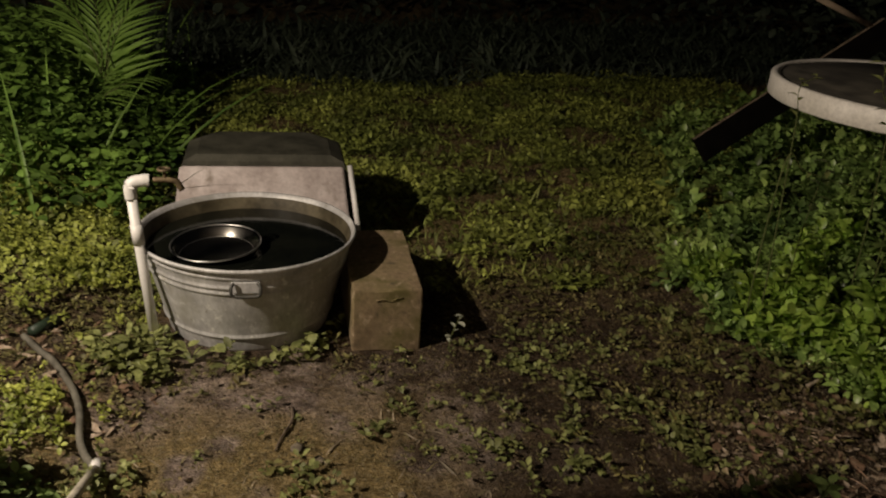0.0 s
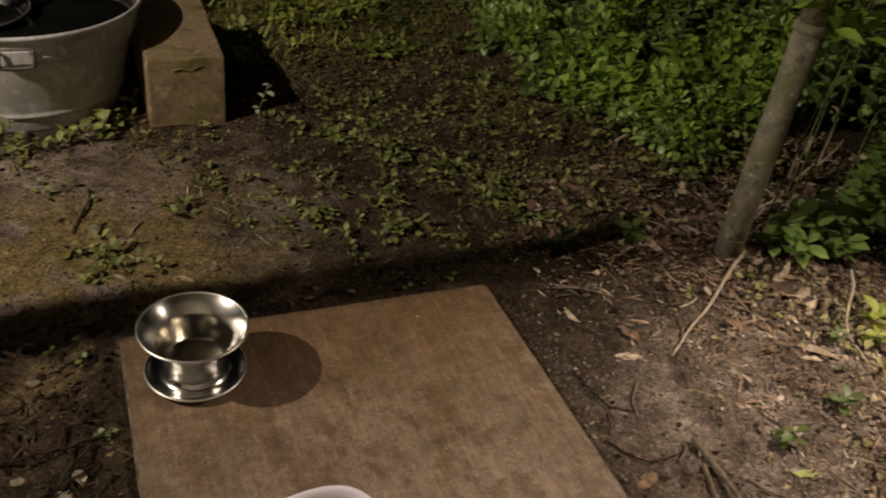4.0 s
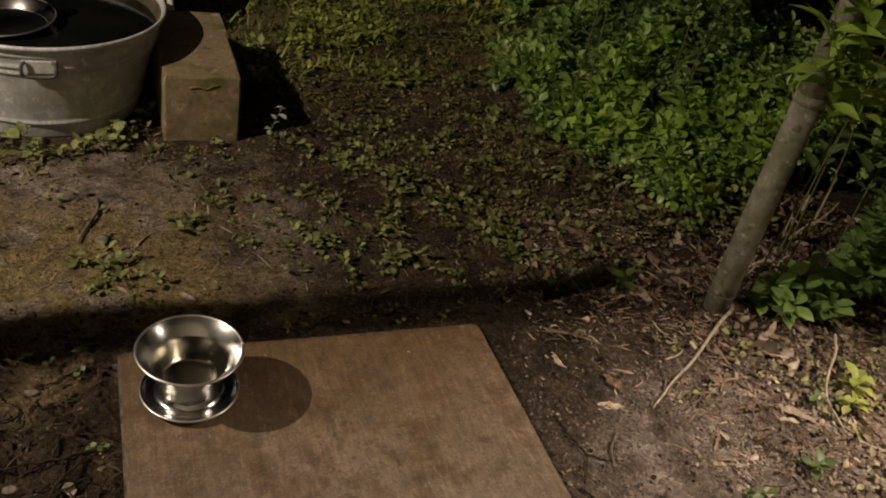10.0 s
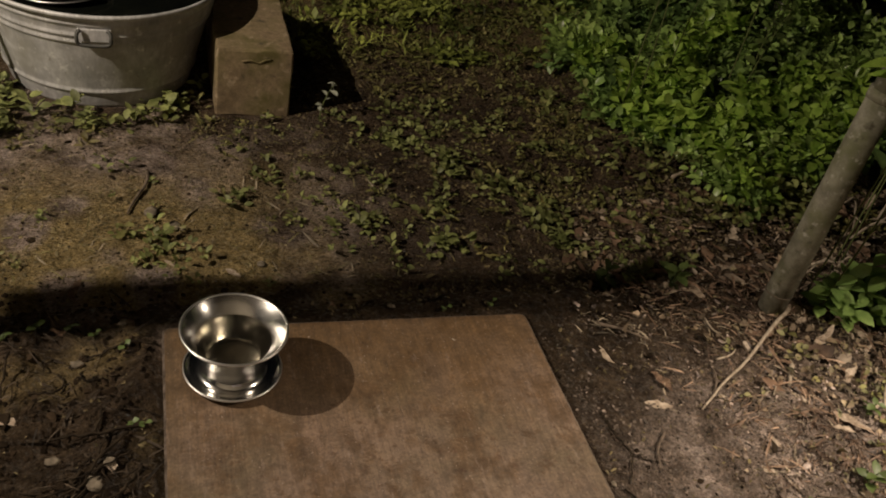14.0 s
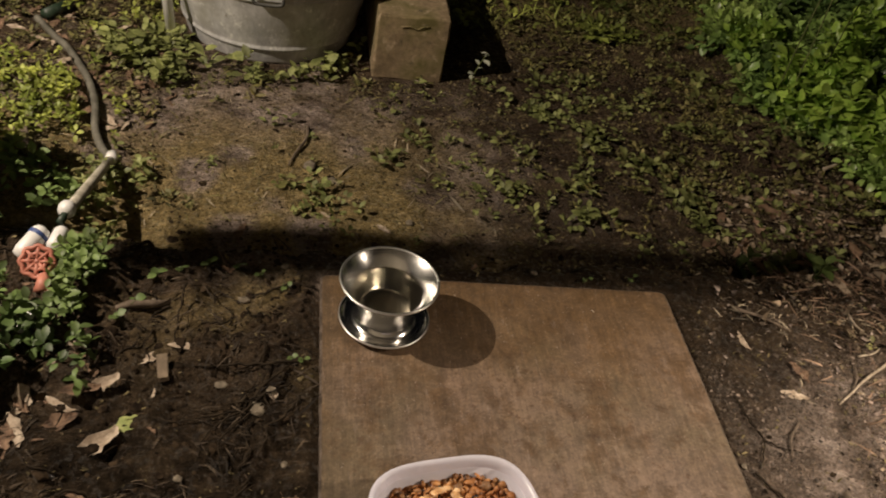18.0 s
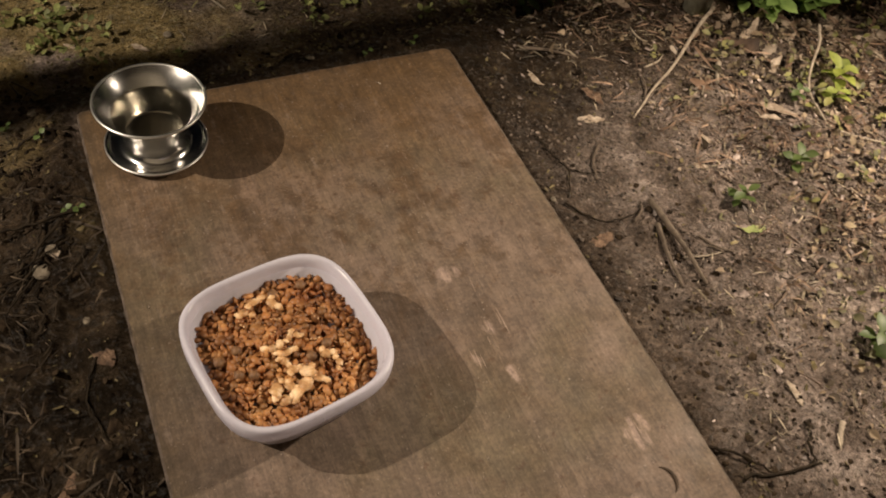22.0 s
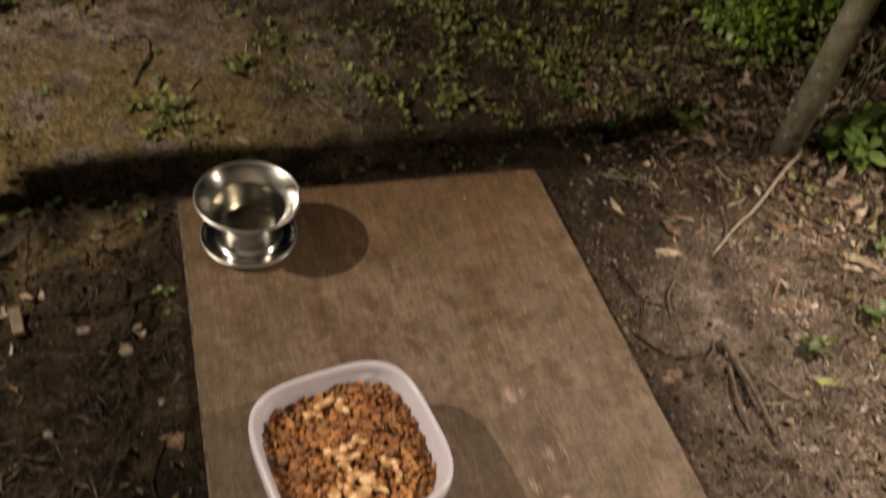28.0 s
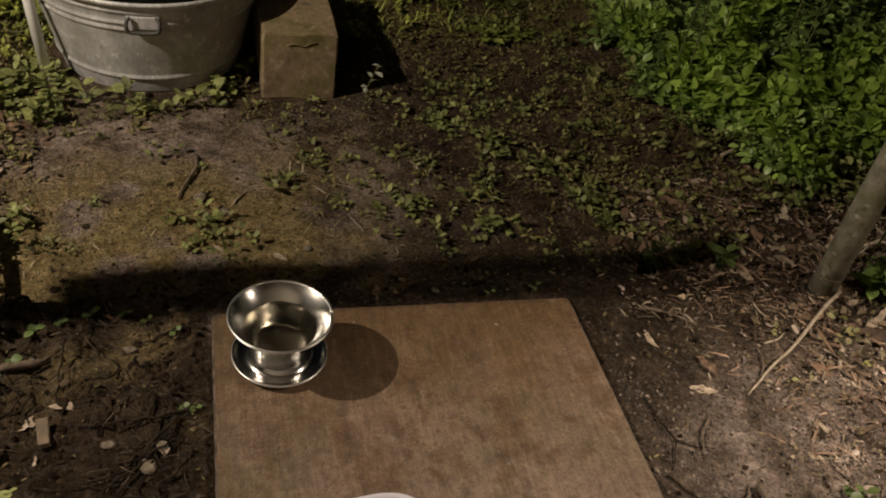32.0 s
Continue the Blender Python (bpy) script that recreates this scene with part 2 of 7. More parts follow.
M = {
    "galvanized": material("galvanized", (0.40, 0.40, 0.40), (0.68, 0.68, 0.68), 0.5, 0.2, scale=11, bump=0.09, bump_scale=40, fine=0.3, stretch=(1, 1, 0.25), blob=[((0.40, 0.39, 0.36), 9, 0.50, 0.72), ((0.80, 0.80, 0.78), 38, 0.61, 0.70), ((0.32, 0.30, 0.26), 60, 0.64, 0.72)]),
    "dark_handle_metal": material("dark_handle_metal", (0.06, 0.06, 0.055), (0.13, 0.13, 0.12), 0.6, 0.5, scale=30, bump=0.1),
    "concrete": material("concrete", (0.20, 0.145, 0.082), (0.40, 0.30, 0.185), 0.95, scale=9, bump=0.6, bump_scale=160, fine=0.5, blob=[((0.125, 0.105, 0.036), 9, 0.42, 0.64), ((0.085, 0.070, 0.040), 30, 0.58, 0.72), ((0.46, 0.36, 0.245), 24, 0.60, 0.74)]),
    "slab": material("slab", (0.33, 0.28, 0.265), (0.62, 0.56, 0.545), 0.85, scale=9, bump=0.25, bump_scale=120, mid=(0.50, 0.44, 0.425), blob=[((0.26, 0.22, 0.19), 16, 0.56, 0.74)]),
    "dark_plastic": material("dark_plastic", (0.030, 0.030, 0.022), (0.075, 0.073, 0.055), 0.7, scale=9, bump=0.1, bump_scale=80, spec=0.3),
    "pvc": material("pvc", (0.72, 0.71, 0.69), (0.86, 0.85, 0.83), 0.4, scale=10, bump=0.03, fine=0.1),
    "brass": material("brass", (0.13, 0.10, 0.06), (0.25, 0.19, 0.11), 0.6, 0.5, scale=40, bump=0.2),
    "water": material("water", (0.004, 0.005, 0.004), (0.010, 0.011, 0.008), 0.06, scale=6, bump=0.04, bump_scale=14, rough_span=0.02),
    "steel": material("steel", (0.60, 0.59, 0.56), (0.72, 0.71, 0.68), 0.22, 1.0, scale=18, bump=0.01, fine=0.05, rough_span=0.05),
    "pan_steel": material("pan_steel", (0.26, 0.25, 0.23), (0.36, 0.35, 0.32), 0.22, 1.0, scale=18, bump=0.01, fine=0.1, rough_span=0.04),
    "dark_zinc": material("dark_zinc", (0.035, 0.028, 0.014), (0.14, 0.12, 0.075), 0.5, scale=11, bump=0.15, bump_scale=60, fine=0.4, blob=[((0.27, 0.255, 0.21), 7, 0.58, 0.72)]),
    "polished_steel": material("polished_steel", (0.66, 0.65, 0.63), (0.76, 0.75, 0.73), 0.17, 1.0, scale=18, bump=0.01, fine=0.05, rough_span=0.04),
    "rim_steel": material("rim_steel", (0.72, 0.71, 0.69), (0.84, 0.83, 0.81), 0.38, 1.0, scale=18, bump=0.01, fine=0.05, rough_span=0.05),
    "tub_plastic": material("tub_plastic", (0.84, 0.82, 0.92), (0.90, 0.88, 0.97), 0.25, scale=12, bump=0.02, fine=0.05),
    "kibble": material("kibble", (0.24, 0.085, 0.025), (0.50, 0.255, 0.090), 0.5, scale=26, bump=0.12, bump_scale=400, island=0.45, mid=(0.36, 0.160, 0.054), fine=0.2),
    "dark_kibble": material("dark_kibble", (0.13, 0.058, 0.022), (0.30, 0.165, 0.075), 0.6, scale=160, bump=0.4, bump_scale=260),
    "walnut": material("walnut", (0.36, 0.16, 0.055), (0.90, 0.68, 0.42), 0.5, scale=90, bump=0.2, bump_scale=300, mid=(0.60, 0.36, 0.165), island=0.4),
    "post": material("post", (0.115, 0.108, 0.075), (0.27, 0.255, 0.195), 0.8, 0.0, scale=22, bump=0.5, bump_scale=120, blob=[((0.12, 0.125, 0.055), 9, 0.46, 0.66), ((0.36, 0.345, 0.29), 55, 0.60, 0.70), ((0.06, 0.05, 0.03), 34, 0.60, 0.72)]),
    "table_white": material("table_white", (0.66, 0.63, 0.57), (0.84, 0.81, 0.76), 0.5, scale=8, bump=0.05),
    "table_top": material("table_top", (0.035, 0.032, 0.026), (0.10, 0.09, 0.07), 0.75, scale=12, bump=0.2),
    "shaded_panel_wood": material("shaded_panel_wood", (0.003, 0.003, 0.0025), (0.007, 0.006, 0.005), 0.95, scale=12, bump=0.2, spec=0.05),
    "weed": material("weed", (0.085, 0.074, 0.028), (0.25, 0.22, 0.090), 0.6, scale=3.5, bump=0.1, island=0.65, mid=(0.15, 0.145, 0.045)),
    "ivy": material("ivy", (0.115, 0.195, 0.060), (0.47, 0.62, 0.18), 0.36, scale=4, bump=0.1, island=0.7, mid=(0.235, 0.35, 0.095)),
    "broad_leaf": material("broad_leaf", (0.14, 0.24, 0.07), (0.44, 0.58, 0.19), 0.38, scale=7, bump=0.1, island=0.55, mid=(0.26, 0.39, 0.11)),
    # darker leaf green, also for terrace weeds that lie in their own shade
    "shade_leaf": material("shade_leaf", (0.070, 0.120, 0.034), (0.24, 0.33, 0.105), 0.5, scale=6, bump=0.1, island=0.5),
    # leaf colour lowered so that far plants sink into the dark
    "dim_far_leaf": material("dim_far_leaf", (0.018, 0.028, 0.018), (0.065, 0.085, 0.052), 0.6, scale=3, bump=0.1, island=0.6),
    "lush": material("lush", (0.055, 0.115, 0.020), (0.20, 0.33, 0.062), 0.5, scale=3, bump=0.1, island=0.6),
    "lime": material("lime", (0.19, 0.33, 0.045), (0.38, 0.52, 0.10), 0.40, scale=20, bump=0.1, island=0.35),
    "dry_grass": material("dry_grass", (0.12, 0.11, 0.035), (0.26, 0.23, 0.09), 0.7, scale=8, bump=0.0, island=0.5),
    "lawn_green": material("lawn_green", (0.075, 0.095, 0.020), (0.36, 0.40, 0.085), 0.6, scale=2.2, bump=0.1, island=0.6, mid=(0.19, 0.225, 0.045)),
    "weed_brown": material("weed_brown", (0.075, 0.062, 0.020), (0.20, 0.165, 0.055), 0.65, scale=5, bump=0.1, island=0.6, mid=(0.12, 0.115, 0.032)),
    "pale_weed": material("pale_weed", (0.14, 0.165, 0.05), (0.36, 0.39, 0.14), 0.55, scale=25, bump=0.1, island=0.45),
    "white_leaf": material("white_leaf", (0.34, 0.36, 0.26), (0.52, 0.53, 0.42), 0.5, scale=25, bump=0.1, island=0.3),
    "weed_green": material("weed_green", (0.055, 0.085, 0.022), (0.14, 0.19, 0.055), 0.5, scale=15, bump=0.1, island=0.45),
    "yellow_weed": material("yellow_weed", (0.16, 0.205, 0.034), (0.42, 0.46, 0.095), 0.55, scale=10, bump=0.1, island=0.45),
    "wand": material("wand", (0.20, 0.185, 0.14), (0.62, 0.58, 0.48), 0.5, scale=22, bump=0.1),
    "stem": material("stem", (0.06, 0.075, 0.020), (0.12, 0.14, 0.04), 0.8, scale=40, bump=0.2),
    "twig": material("twig", (0.07, 0.05, 0.034), (0.17, 0.13, 0.095), 0.9, scale=60, bump=0.4, island=0.4),
    "pale_twig": material("pale_twig", (0.25, 0.20, 0.145), (0.45, 0.38, 0.29), 0.85, scale=60, bump=0.3, island=0.2),
    "dead_leaf": material("dead_leaf", (0.055, 0.032, 0.019), (0.30, 0.195, 0.125), 0.75, scale=3.5, bump=0.5, bump_scale=12, island=0.4, mid=(0.16, 0.096, 0.058), fine=0.6),
    "pale_leaf": material("pale_leaf", (0.24, 0.175, 0.12), (0.52, 0.43, 0.33), 0.7, scale=3.0, bump=0.3, bump_scale=12, island=0.25, fine=0.4),
    "yellow_leaf": material("yellow_leaf", (0.20, 0.25, 0.065), (0.38, 0.40, 0.15), 0.6, scale=3, bump=0.2),
    "stone": material("stone", (0.10, 0.082, 0.060), (0.26, 0.22, 0.165), 0.9, scale=50, bump=0.5, spec=0.2),
    "chips": material("chips", (0.060, 0.045, 0.038), (0.50, 0.405, 0.35), 0.6, scale=60, bump=0.2, island=0.75, mid=(0.185, 0.142, 0.120)),
    "grit": material("grit", (0.045, 0.034, 0.026), (0.25, 0.195, 0.16), 0.7, scale=40, bump=0.4, island=0.6, mid=(0.085, 0.064, 0.048), spec=0.35),
    "bits": material("bits", (0.055, 0.042, 0.022), (0.25, 0.205, 0.12), 0.9, scale=40, bump=0.2, island=0.6, mid=(0.13, 0.105, 0.05), spec=0.2),
    "scraps": material("scraps", (0.075, 0.055, 0.032), (0.36, 0.275, 0.185), 0.7, scale=9, bump=0.2, island=0.65, mid=(0.185, 0.135, 0.084), blob=[((0.15, 0.15, 0.055), 5, 0.52, 0.66)]),
    "straw": material("straw", (0.12, 0.095, 0.06), (0.46, 0.385, 0.275), 0.7, scale=14, bump=0.1, island=0.7),
    "fibre": material("fibre", (0.070, 0.040, 0.025), (0.38, 0.265, 0.185), 0.75, scale=9, bump=0.1, island=0.7, mid=(0.18, 0.115, 0.074)),
    "dark_fibre": material("dark_fibre", (0.018, 0.012, 0.007), (0.13, 0.095, 0.06), 0.85, scale=9, bump=0.1, island=0.7, mid=(0.05, 0.035, 0.022)),
    "root": material("root", (0.010, 0.007, 0.0045), (0.040, 0.029, 0.018), 0.95, scale=60, bump=0.5, island=0.3, spec=0.15),
    "clods": material("clods", (0.010, 0.0065, 0.004), (0.048, 0.033, 0.020), 0.95, scale=60, bump=0.6, island=0.6, spec=0.08),
    "dark_green": material("dark_green", (0.015, 0.03, 0.018), (0.03, 0.05, 0.03), 0.5, scale=20, bump=0.1),
    "hose": material("hose", (0.075, 0.07, 0.055), (0.17, 0.16, 0.13), 0.55, scale=20, bump=0.1),
    "red_plastic": material("red_plastic", (0.40, 0.13, 0.09), (0.58, 0.24, 0.17), 0.5, scale=20, bump=0.1),
    "blue_plastic": material("blue_plastic", (0.04, 0.07, 0.22), (0.06, 0.11, 0.30), 0.5, scale=20, bump=0.1),
    "wall_paint": material("wall_paint", (0.36, 0.325, 0.265), (0.46, 0.42, 0.35), 0.7, scale=3, bump=0.1, fine=0.12),
    "ceiling_wood": material("ceiling_wood", (0.030, 0.024, 0.018), (0.06, 0.048, 0.036), 0.8, scale=6, bump=0.2),
    "bare_wood": material("bare_wood", (0.043, 0.029, 0.019), (0.145, 0.110, 0.085), 0.85, scale=45, bump=0.2, fine=0.4),
    "rubbed_wood": material("rubbed_wood", (0.28, 0.20, 0.15), (0.42, 0.32, 0.25), 0.8, scale=40, bump=0.1, fine=0.4),
    "knot": material("knot", (0.03, 0.018, 0.010), (0.07, 0.045, 0.025), 0.85, scale=60, bump=0.2),
    "beam_wood": material("beam_wood", (0.12, 0.09, 0.06), (0.25, 0.19, 0.13), 0.85, scale=12, bump=0.3),
}


def soil_material():
    """Brown earth; the ground's own tone attribute says where it is black humus or darkened for shade (red), dry and
    pale or lightened for the lamp (green) or mossy (blue).
    """
    m = bpy.data.materials.new("soil")
    m.use_nodes = True
    n, l = m.node_tree.nodes, m.node_tree.links
    shader = n["Principled BSDF"]
    coord = n.new("ShaderNodeTexCoord").outputs["Object"]

    def noisy(s, detail=6.0, rough=0.65):
        t = n.new("ShaderNodeTexNoise")
        t.inputs["Scale"].default_value, t.inputs["Detail"].default_value, t.inputs["Roughness"].default_value = s, detail, rough
        l.new(coord, t.inputs["Vector"])
        return t.outputs["Fac"]

    def ramp(fac, stops):
        t = n.new("ShaderNodeValToRGB")
        while len(t.color_ramp.elements) < len(stops):
            t.color_ramp.elements.new(0.5)
        for e, (p, c) in zip(t.color_ramp.elements, stops):
            e.position, e.color = p, (*c, 1)
        l.new(fac, t.inputs[0])
        return t.outputs[0]

    def mix(kind, fac, a, b):
        t = n.new("ShaderNodeMix")
        t.data_type, t.blend_type = "RGBA", kind
        if hasattr(fac, "is_linked"):
            l.new(fac, t.inputs[0])
        else:
            t.inputs[0].default_value = fac
        l.new(a, t.inputs[6])
        l.new(b, t.inputs[7])
        return t.outputs[2]

    tone = n.new("ShaderNodeAttribute")
    tone.attribute_name = "tone"
    split = n.new("ShaderNodeSeparateColor")
    l.new(tone.outputs["Color"], split.inputs[0])
    brown = ramp(noisy(9), [(0.3, (0.030, 0.021, 0.013)), (0.5, (0.060, 0.042, 0.027)), (0.7, (0.125, 0.089, 0.058))])
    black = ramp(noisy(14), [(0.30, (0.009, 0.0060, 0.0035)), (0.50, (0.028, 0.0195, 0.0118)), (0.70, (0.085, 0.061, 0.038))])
    pale = ramp(noisy(11), [(0.32, (0.092, 0.068, 0.050)), (0.5, (0.245, 0.192, 0.160)), (0.66, (0.41, 0.335, 0.29))])
    moss = ramp(noisy(30), [(0.3, (0.135, 0.098, 0.040)), (0.6, (0.29, 0.220, 0.105)), (0.75, (0.42, 0.33, 0.19))])
    color = mix("MIX", split.outputs[1], brown, pale)
    color = mix("MIX", split.outputs[2], color, moss)
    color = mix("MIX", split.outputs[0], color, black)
    color = mix("MULTIPLY", 0.75, color, ramp(noisy(34, 5.0, 0.7), [(0.32, (0.42,) * 3), (0.5, (0.98,) * 3), (0.68, (1.65,) * 3)]))
    color = mix("MULTIPLY", 0.8, color, ramp(noisy(130, 5.0, 0.75), [(0.3, (0.35,) * 3), (0.5, (0.95,) * 3), (0.68, (1.9,) * 3)]))
    color = mix("MIX", ramp(noisy(260, 3.0), [(0.66, (0,) * 3), (0.72, (0.5,) * 3)]), color, pale)
    l.new(color, shader.inputs["Base Color"])
    l.new(ramp(noisy(75, 4.0), [(0.50, (0.95,) * 3), (0.63, (0.30,) * 3)]), shader.inputs["Roughness"])
    l.new(ramp(noisy(75, 4.0), [(0.52, (0.08,) * 3), (0.64, (0.6,) * 3)]), shader.inputs["Specular IOR Level"])
    b = n.new("ShaderNodeBump")
    b.inputs["Strength"].default_value, b.inputs["Distance"].default_value = 1.0, 0.016
    l.new(noisy(75, 9.0, 0.75), b.inputs["Height"])
    l.new(b.outputs[0], shader.inputs["Normal"])
    return m


# rubbed places of the board: centre from the board's middle, half width, half length
WORN = [(0.138, 0.002, 0.034, 0.050), (0.100, -0.038, 0.026, 0.034), (0.122, 0.118, 0.050, 0.045), (0.140, -0.075, 0.024, 0.045), (0.26, -0.22, 0.045, 0.075), (0.20, -0.33, 0.06, 0.08)]


def plywood_material():
    """Weathered plywood: fine grain along its length, rust-brown and olive stains, darker back end and left side, pale
    rubbed streaks.
    """
    m = bpy.data.materials.new("plywood")
    m.use_nodes = True
    n, l = m.node_tree.nodes, m.node_tree.links
    shader = n["Principled BSDF"]
    coord = n.new("ShaderNodeTexCoord").outputs["Object"]

    def noisy(s, detail=5.0, rough=0.62, stretch=None):
        t = n.new("ShaderNodeTexNoise")
        t.inputs["Scale"].default_value, t.inputs["Detail"].default_value, t.inputs["Roughness"].default_value = s, detail, rough
        vec = coord
        if stretch:
            mapping = n.new("ShaderNodeMapping")
            mapping.inputs["Scale"].default_value = stretch
            mapping.inputs["Rotation"].default_value = (0, 0, radians(3))
            l.new(coord, mapping.inputs[0])
            vec = mapping.outputs[0]
        l.new(vec, t.inputs["Vector"])
        return t.outputs["Fac"]

    def ramp(fac, stops):
        t = n.new("ShaderNodeValToRGB")
        while len(t.color_ramp.elements) < len(stops):
            t.color_ramp.elements.new(0.5)
        for e, (p, c) in zip(t.color_ramp.elements, stops):
            e.position, e.color = p, (*((c,) * 3 if isinstance(c, (int, float)) else c), 1)
        l.new(fac, t.inputs[0])
        return t.outputs[0]

    def mix(kind, fac, a, b):
        t = n.new("ShaderNodeMix")
        t.data_type, t.blend_type = "RGBA", kind
        for value, i in ((fac, 0), (a, 6), (b, 7)):
            if hasattr(value, "is_linked"):
                l.new(value, t.inputs[i])
            else:
                t.inputs[i].default_value = value if i == 0 else (*value, 1)
        return t.outputs[2]

    def calc(kind, a, b):
        t = n.new("ShaderNodeMath")
        t.operation = kind
        for value, i in ((a, 0), (b, 1)):
            if hasattr(value, "is_linked"):
                l.new(value, t.inputs[i])
            else:
                t.inputs[i].default_value = value
        return t.outputs[0]

    split = n.new("ShaderNodeSeparateXYZ")
    l.new(coord, split.inputs[0])
    color = ramp(noisy(5, 4.0), [(0.33, (0.122, 0.091, 0.066)), (0.5, (0.155, 0.116, 0.087)), (0.67, (0.188, 0.142, 0.110))])
    # rubbed pale patches and streaks along the grain
    color = mix("MIX", ramp(noisy(9, 5.0, 0.7, (2.2, 0.55, 1)), [(0.56, 0.0), (0.74, 0.6)]), color, (0.265, 0.195, 0.158))
    # olive grey patches, rust-brown stains
    color = mix("MIX", ramp(noisy(3.1, 4.0), [(0.47, 0.0), (0.62, 0.75)]), color, (0.112, 0.090, 0.053))
    back = ramp(split.outputs[1], [(0.0, 0.35), (0.16, 1.0)])
    color = mix("MIX", calc("MULTIPLY", back, ramp(noisy(11, 6.0, 0.70), [(0.48, 0.0), (0.60, 0.8)])), color, (0.088, 0.055, 0.028))
    color = mix("MIX", calc("MULTIPLY", back, ramp(noisy(42, 5.0, 0.70), [(0.56, 0.0), (0.66, 0.8)])), color, (0.074, 0.045, 0.023))
    color = mix("MIX", ramp(noisy(52, 3.0), [(0.61, 0.0), (0.70, 0.75)]), color, (0.085, 0.050, 0.030))
    # places where feet and dishes have rubbed the wood bare
    streaks = ramp(noisy(30, 5.0, 0.72, (3.2, 0.5, 1)), [(0.36, 0.0), (0.54, 1.0)])
    for a, b, wide, long in WORN:
        field = n.new("ShaderNodeMapping")
        field.inputs["Location"].default_value, field.inputs["Scale"].default_value = (-a / wide, -b / long, 0), (1 / wide, 1 / long, 0)
        l.new(coord, field.inputs[0])
        length = n.new("ShaderNodeVectorMath")
        length.operation = "LENGTH"
        l.new(field.outputs[0], length.inputs[0])
        ragged = calc("ADD", length.outputs["Value"], calc("MULTIPLY", noisy(24, 5.0, 0.7), 1.2))
        color = mix("MIX", calc("MULTIPLY", ramp(ragged, [(0.85, 0.9), (1.25, 0.0)]), streaks), color, (0.325, 0.248, 0.205))
    # darker towards the back end and the left side
    end = calc("ADD", split.outputs[1], calc("MULTIPLY", noisy(8, 5.0), 0.30))
    color = mix("MIX", ramp(end, [(0.46, 0.0), (0.70, 0.85)]), color, (0.104, 0.066, 0.030))
    side = calc("ADD", calc("MULTIPLY", split.outputs[0], -1.0), calc("MULTIPLY", noisy(10, 5.0), 0.20))
    color = mix("MIX", ramp(side, [(0.375, 0.0), (0.46, 0.75)]), color, (0.100, 0.072, 0.040))
    # warmer towards the back end
    color = mix("MULTIPLY", 1.0, color, ramp(split.outputs[1], [(0.05, (1.04, 1.0, 0.98)), (0.45, (1.12, 1.03, 0.95))]))
    # grain
    color = mix("MULTIPLY", 0.32, color, ramp(noisy(60, 5.0, 0.7, (6.0, 0.35, 1)), [(0.3, 0.45), (0.5, 1.0), (0.7, 1.45)]))
    color = mix("MULTIPLY", 0.5, color, ramp(noisy(26, 5.0, 0.7, (5.0, 0.5, 1)), [(0.3, 0.5), (0.5, 1.0), (0.7, 1.4)]))
    color = mix("MULTIPLY", 0.6, color, ramp(noisy(34, 6.0, 0.75), [(0.34, 0.52), (0.5, 1.0), (0.68, 1.45)]))
    color = mix("MIX", ramp(noisy(21, 6.0, 0.75, (3.0, 0.6, 1)), [(0.60, 0.0), (0.70, 0.5)]), color, (0.28, 0.215, 0.175))
    color = mix("MULTIPLY", 0.5, color, ramp(noisy(170, 4.0, 0.75), [(0.3, 0.40), (0.5, 1.0), (0.7, 1.55)]))
    color = mix("MIX", ramp(noisy(230, 2.0), [(0.68, 0.0), (0.73, 0.7)]), color, (0.36, 0.29, 0.24))
    l.new(color, shader.inputs["Base Color"])
    l.new(ramp(noisy(20, 4.0), [(0.35, 0.62), (0.65, 0.88)]), shader.inputs["Roughness"])
    b = n.new("ShaderNodeBump")
    b.inputs["Strength"].default_value, b.inputs["Distance"].default_value = 0.3, 0.0015
    l.new(noisy(90, 5.0, 0.7), b.inputs["Height"])
    l.new(b.outputs[0], shader.inputs["Normal"])
    return m


def clear_water_material():
    """Clear water in the bowl: a faint tint and a gloss that grows at shallow angles."""
    m = bpy.data.materials.new("clear_water")
    m.use_nodes = True
    n, l = m.node_tree.nodes, m.node_tree.links
    clear_, gloss, mixed, edge = n.new("ShaderNodeBsdfTransparent"), n.new("ShaderNodeBsdfGlossy"), n.new("ShaderNodeMixShader"), n.new("ShaderNodeFresnel")
    clear_.inputs[0].default_value = (0.90, 0.87, 0.79, 1)
    gloss.inputs["Roughness"].default_value = 0.03
    edge.inputs[0].default_value = 1.33
    l.new(edge.outputs[0], mixed.inputs[0])
    l.new(clear_.outputs[0], mixed.inputs[1])
    l.new(gloss.outputs[0], mixed.inputs[2])
    l.new(mixed.outputs[0], n["Material Output"].inputs[0])
    return m


def let_light_through(m, clear_part, glow_part):
    """Mixes clear and light-scattering plastic into a material."""
    n, l = m.node_tree.nodes, m.node_tree.links
    shader, out = n["Principled BSDF"], n["Material Output"]
    scatter_, clear_ = n.new("ShaderNodeBsdfTranslucent"), n.new("ShaderNodeBsdfTransparent")
    scatter_.inputs[0].default_value = (0.80, 0.78, 0.86, 1)
    a, b = n.new("ShaderNodeMixShader"), n.new("ShaderNodeMixShader")
    a.inputs[0].default_value, b.inputs[0].default_value = glow_part, clear_part
    l.new(shader.outputs[0], a.inputs[1])
    l.new(scatter_.outputs[0], a.inputs[2])
    l.new(a.outputs[0], b.inputs[1])
    l.new(clear_.outputs[0], b.inputs[2])
    l.new(b.outputs[0], out.inputs[0])


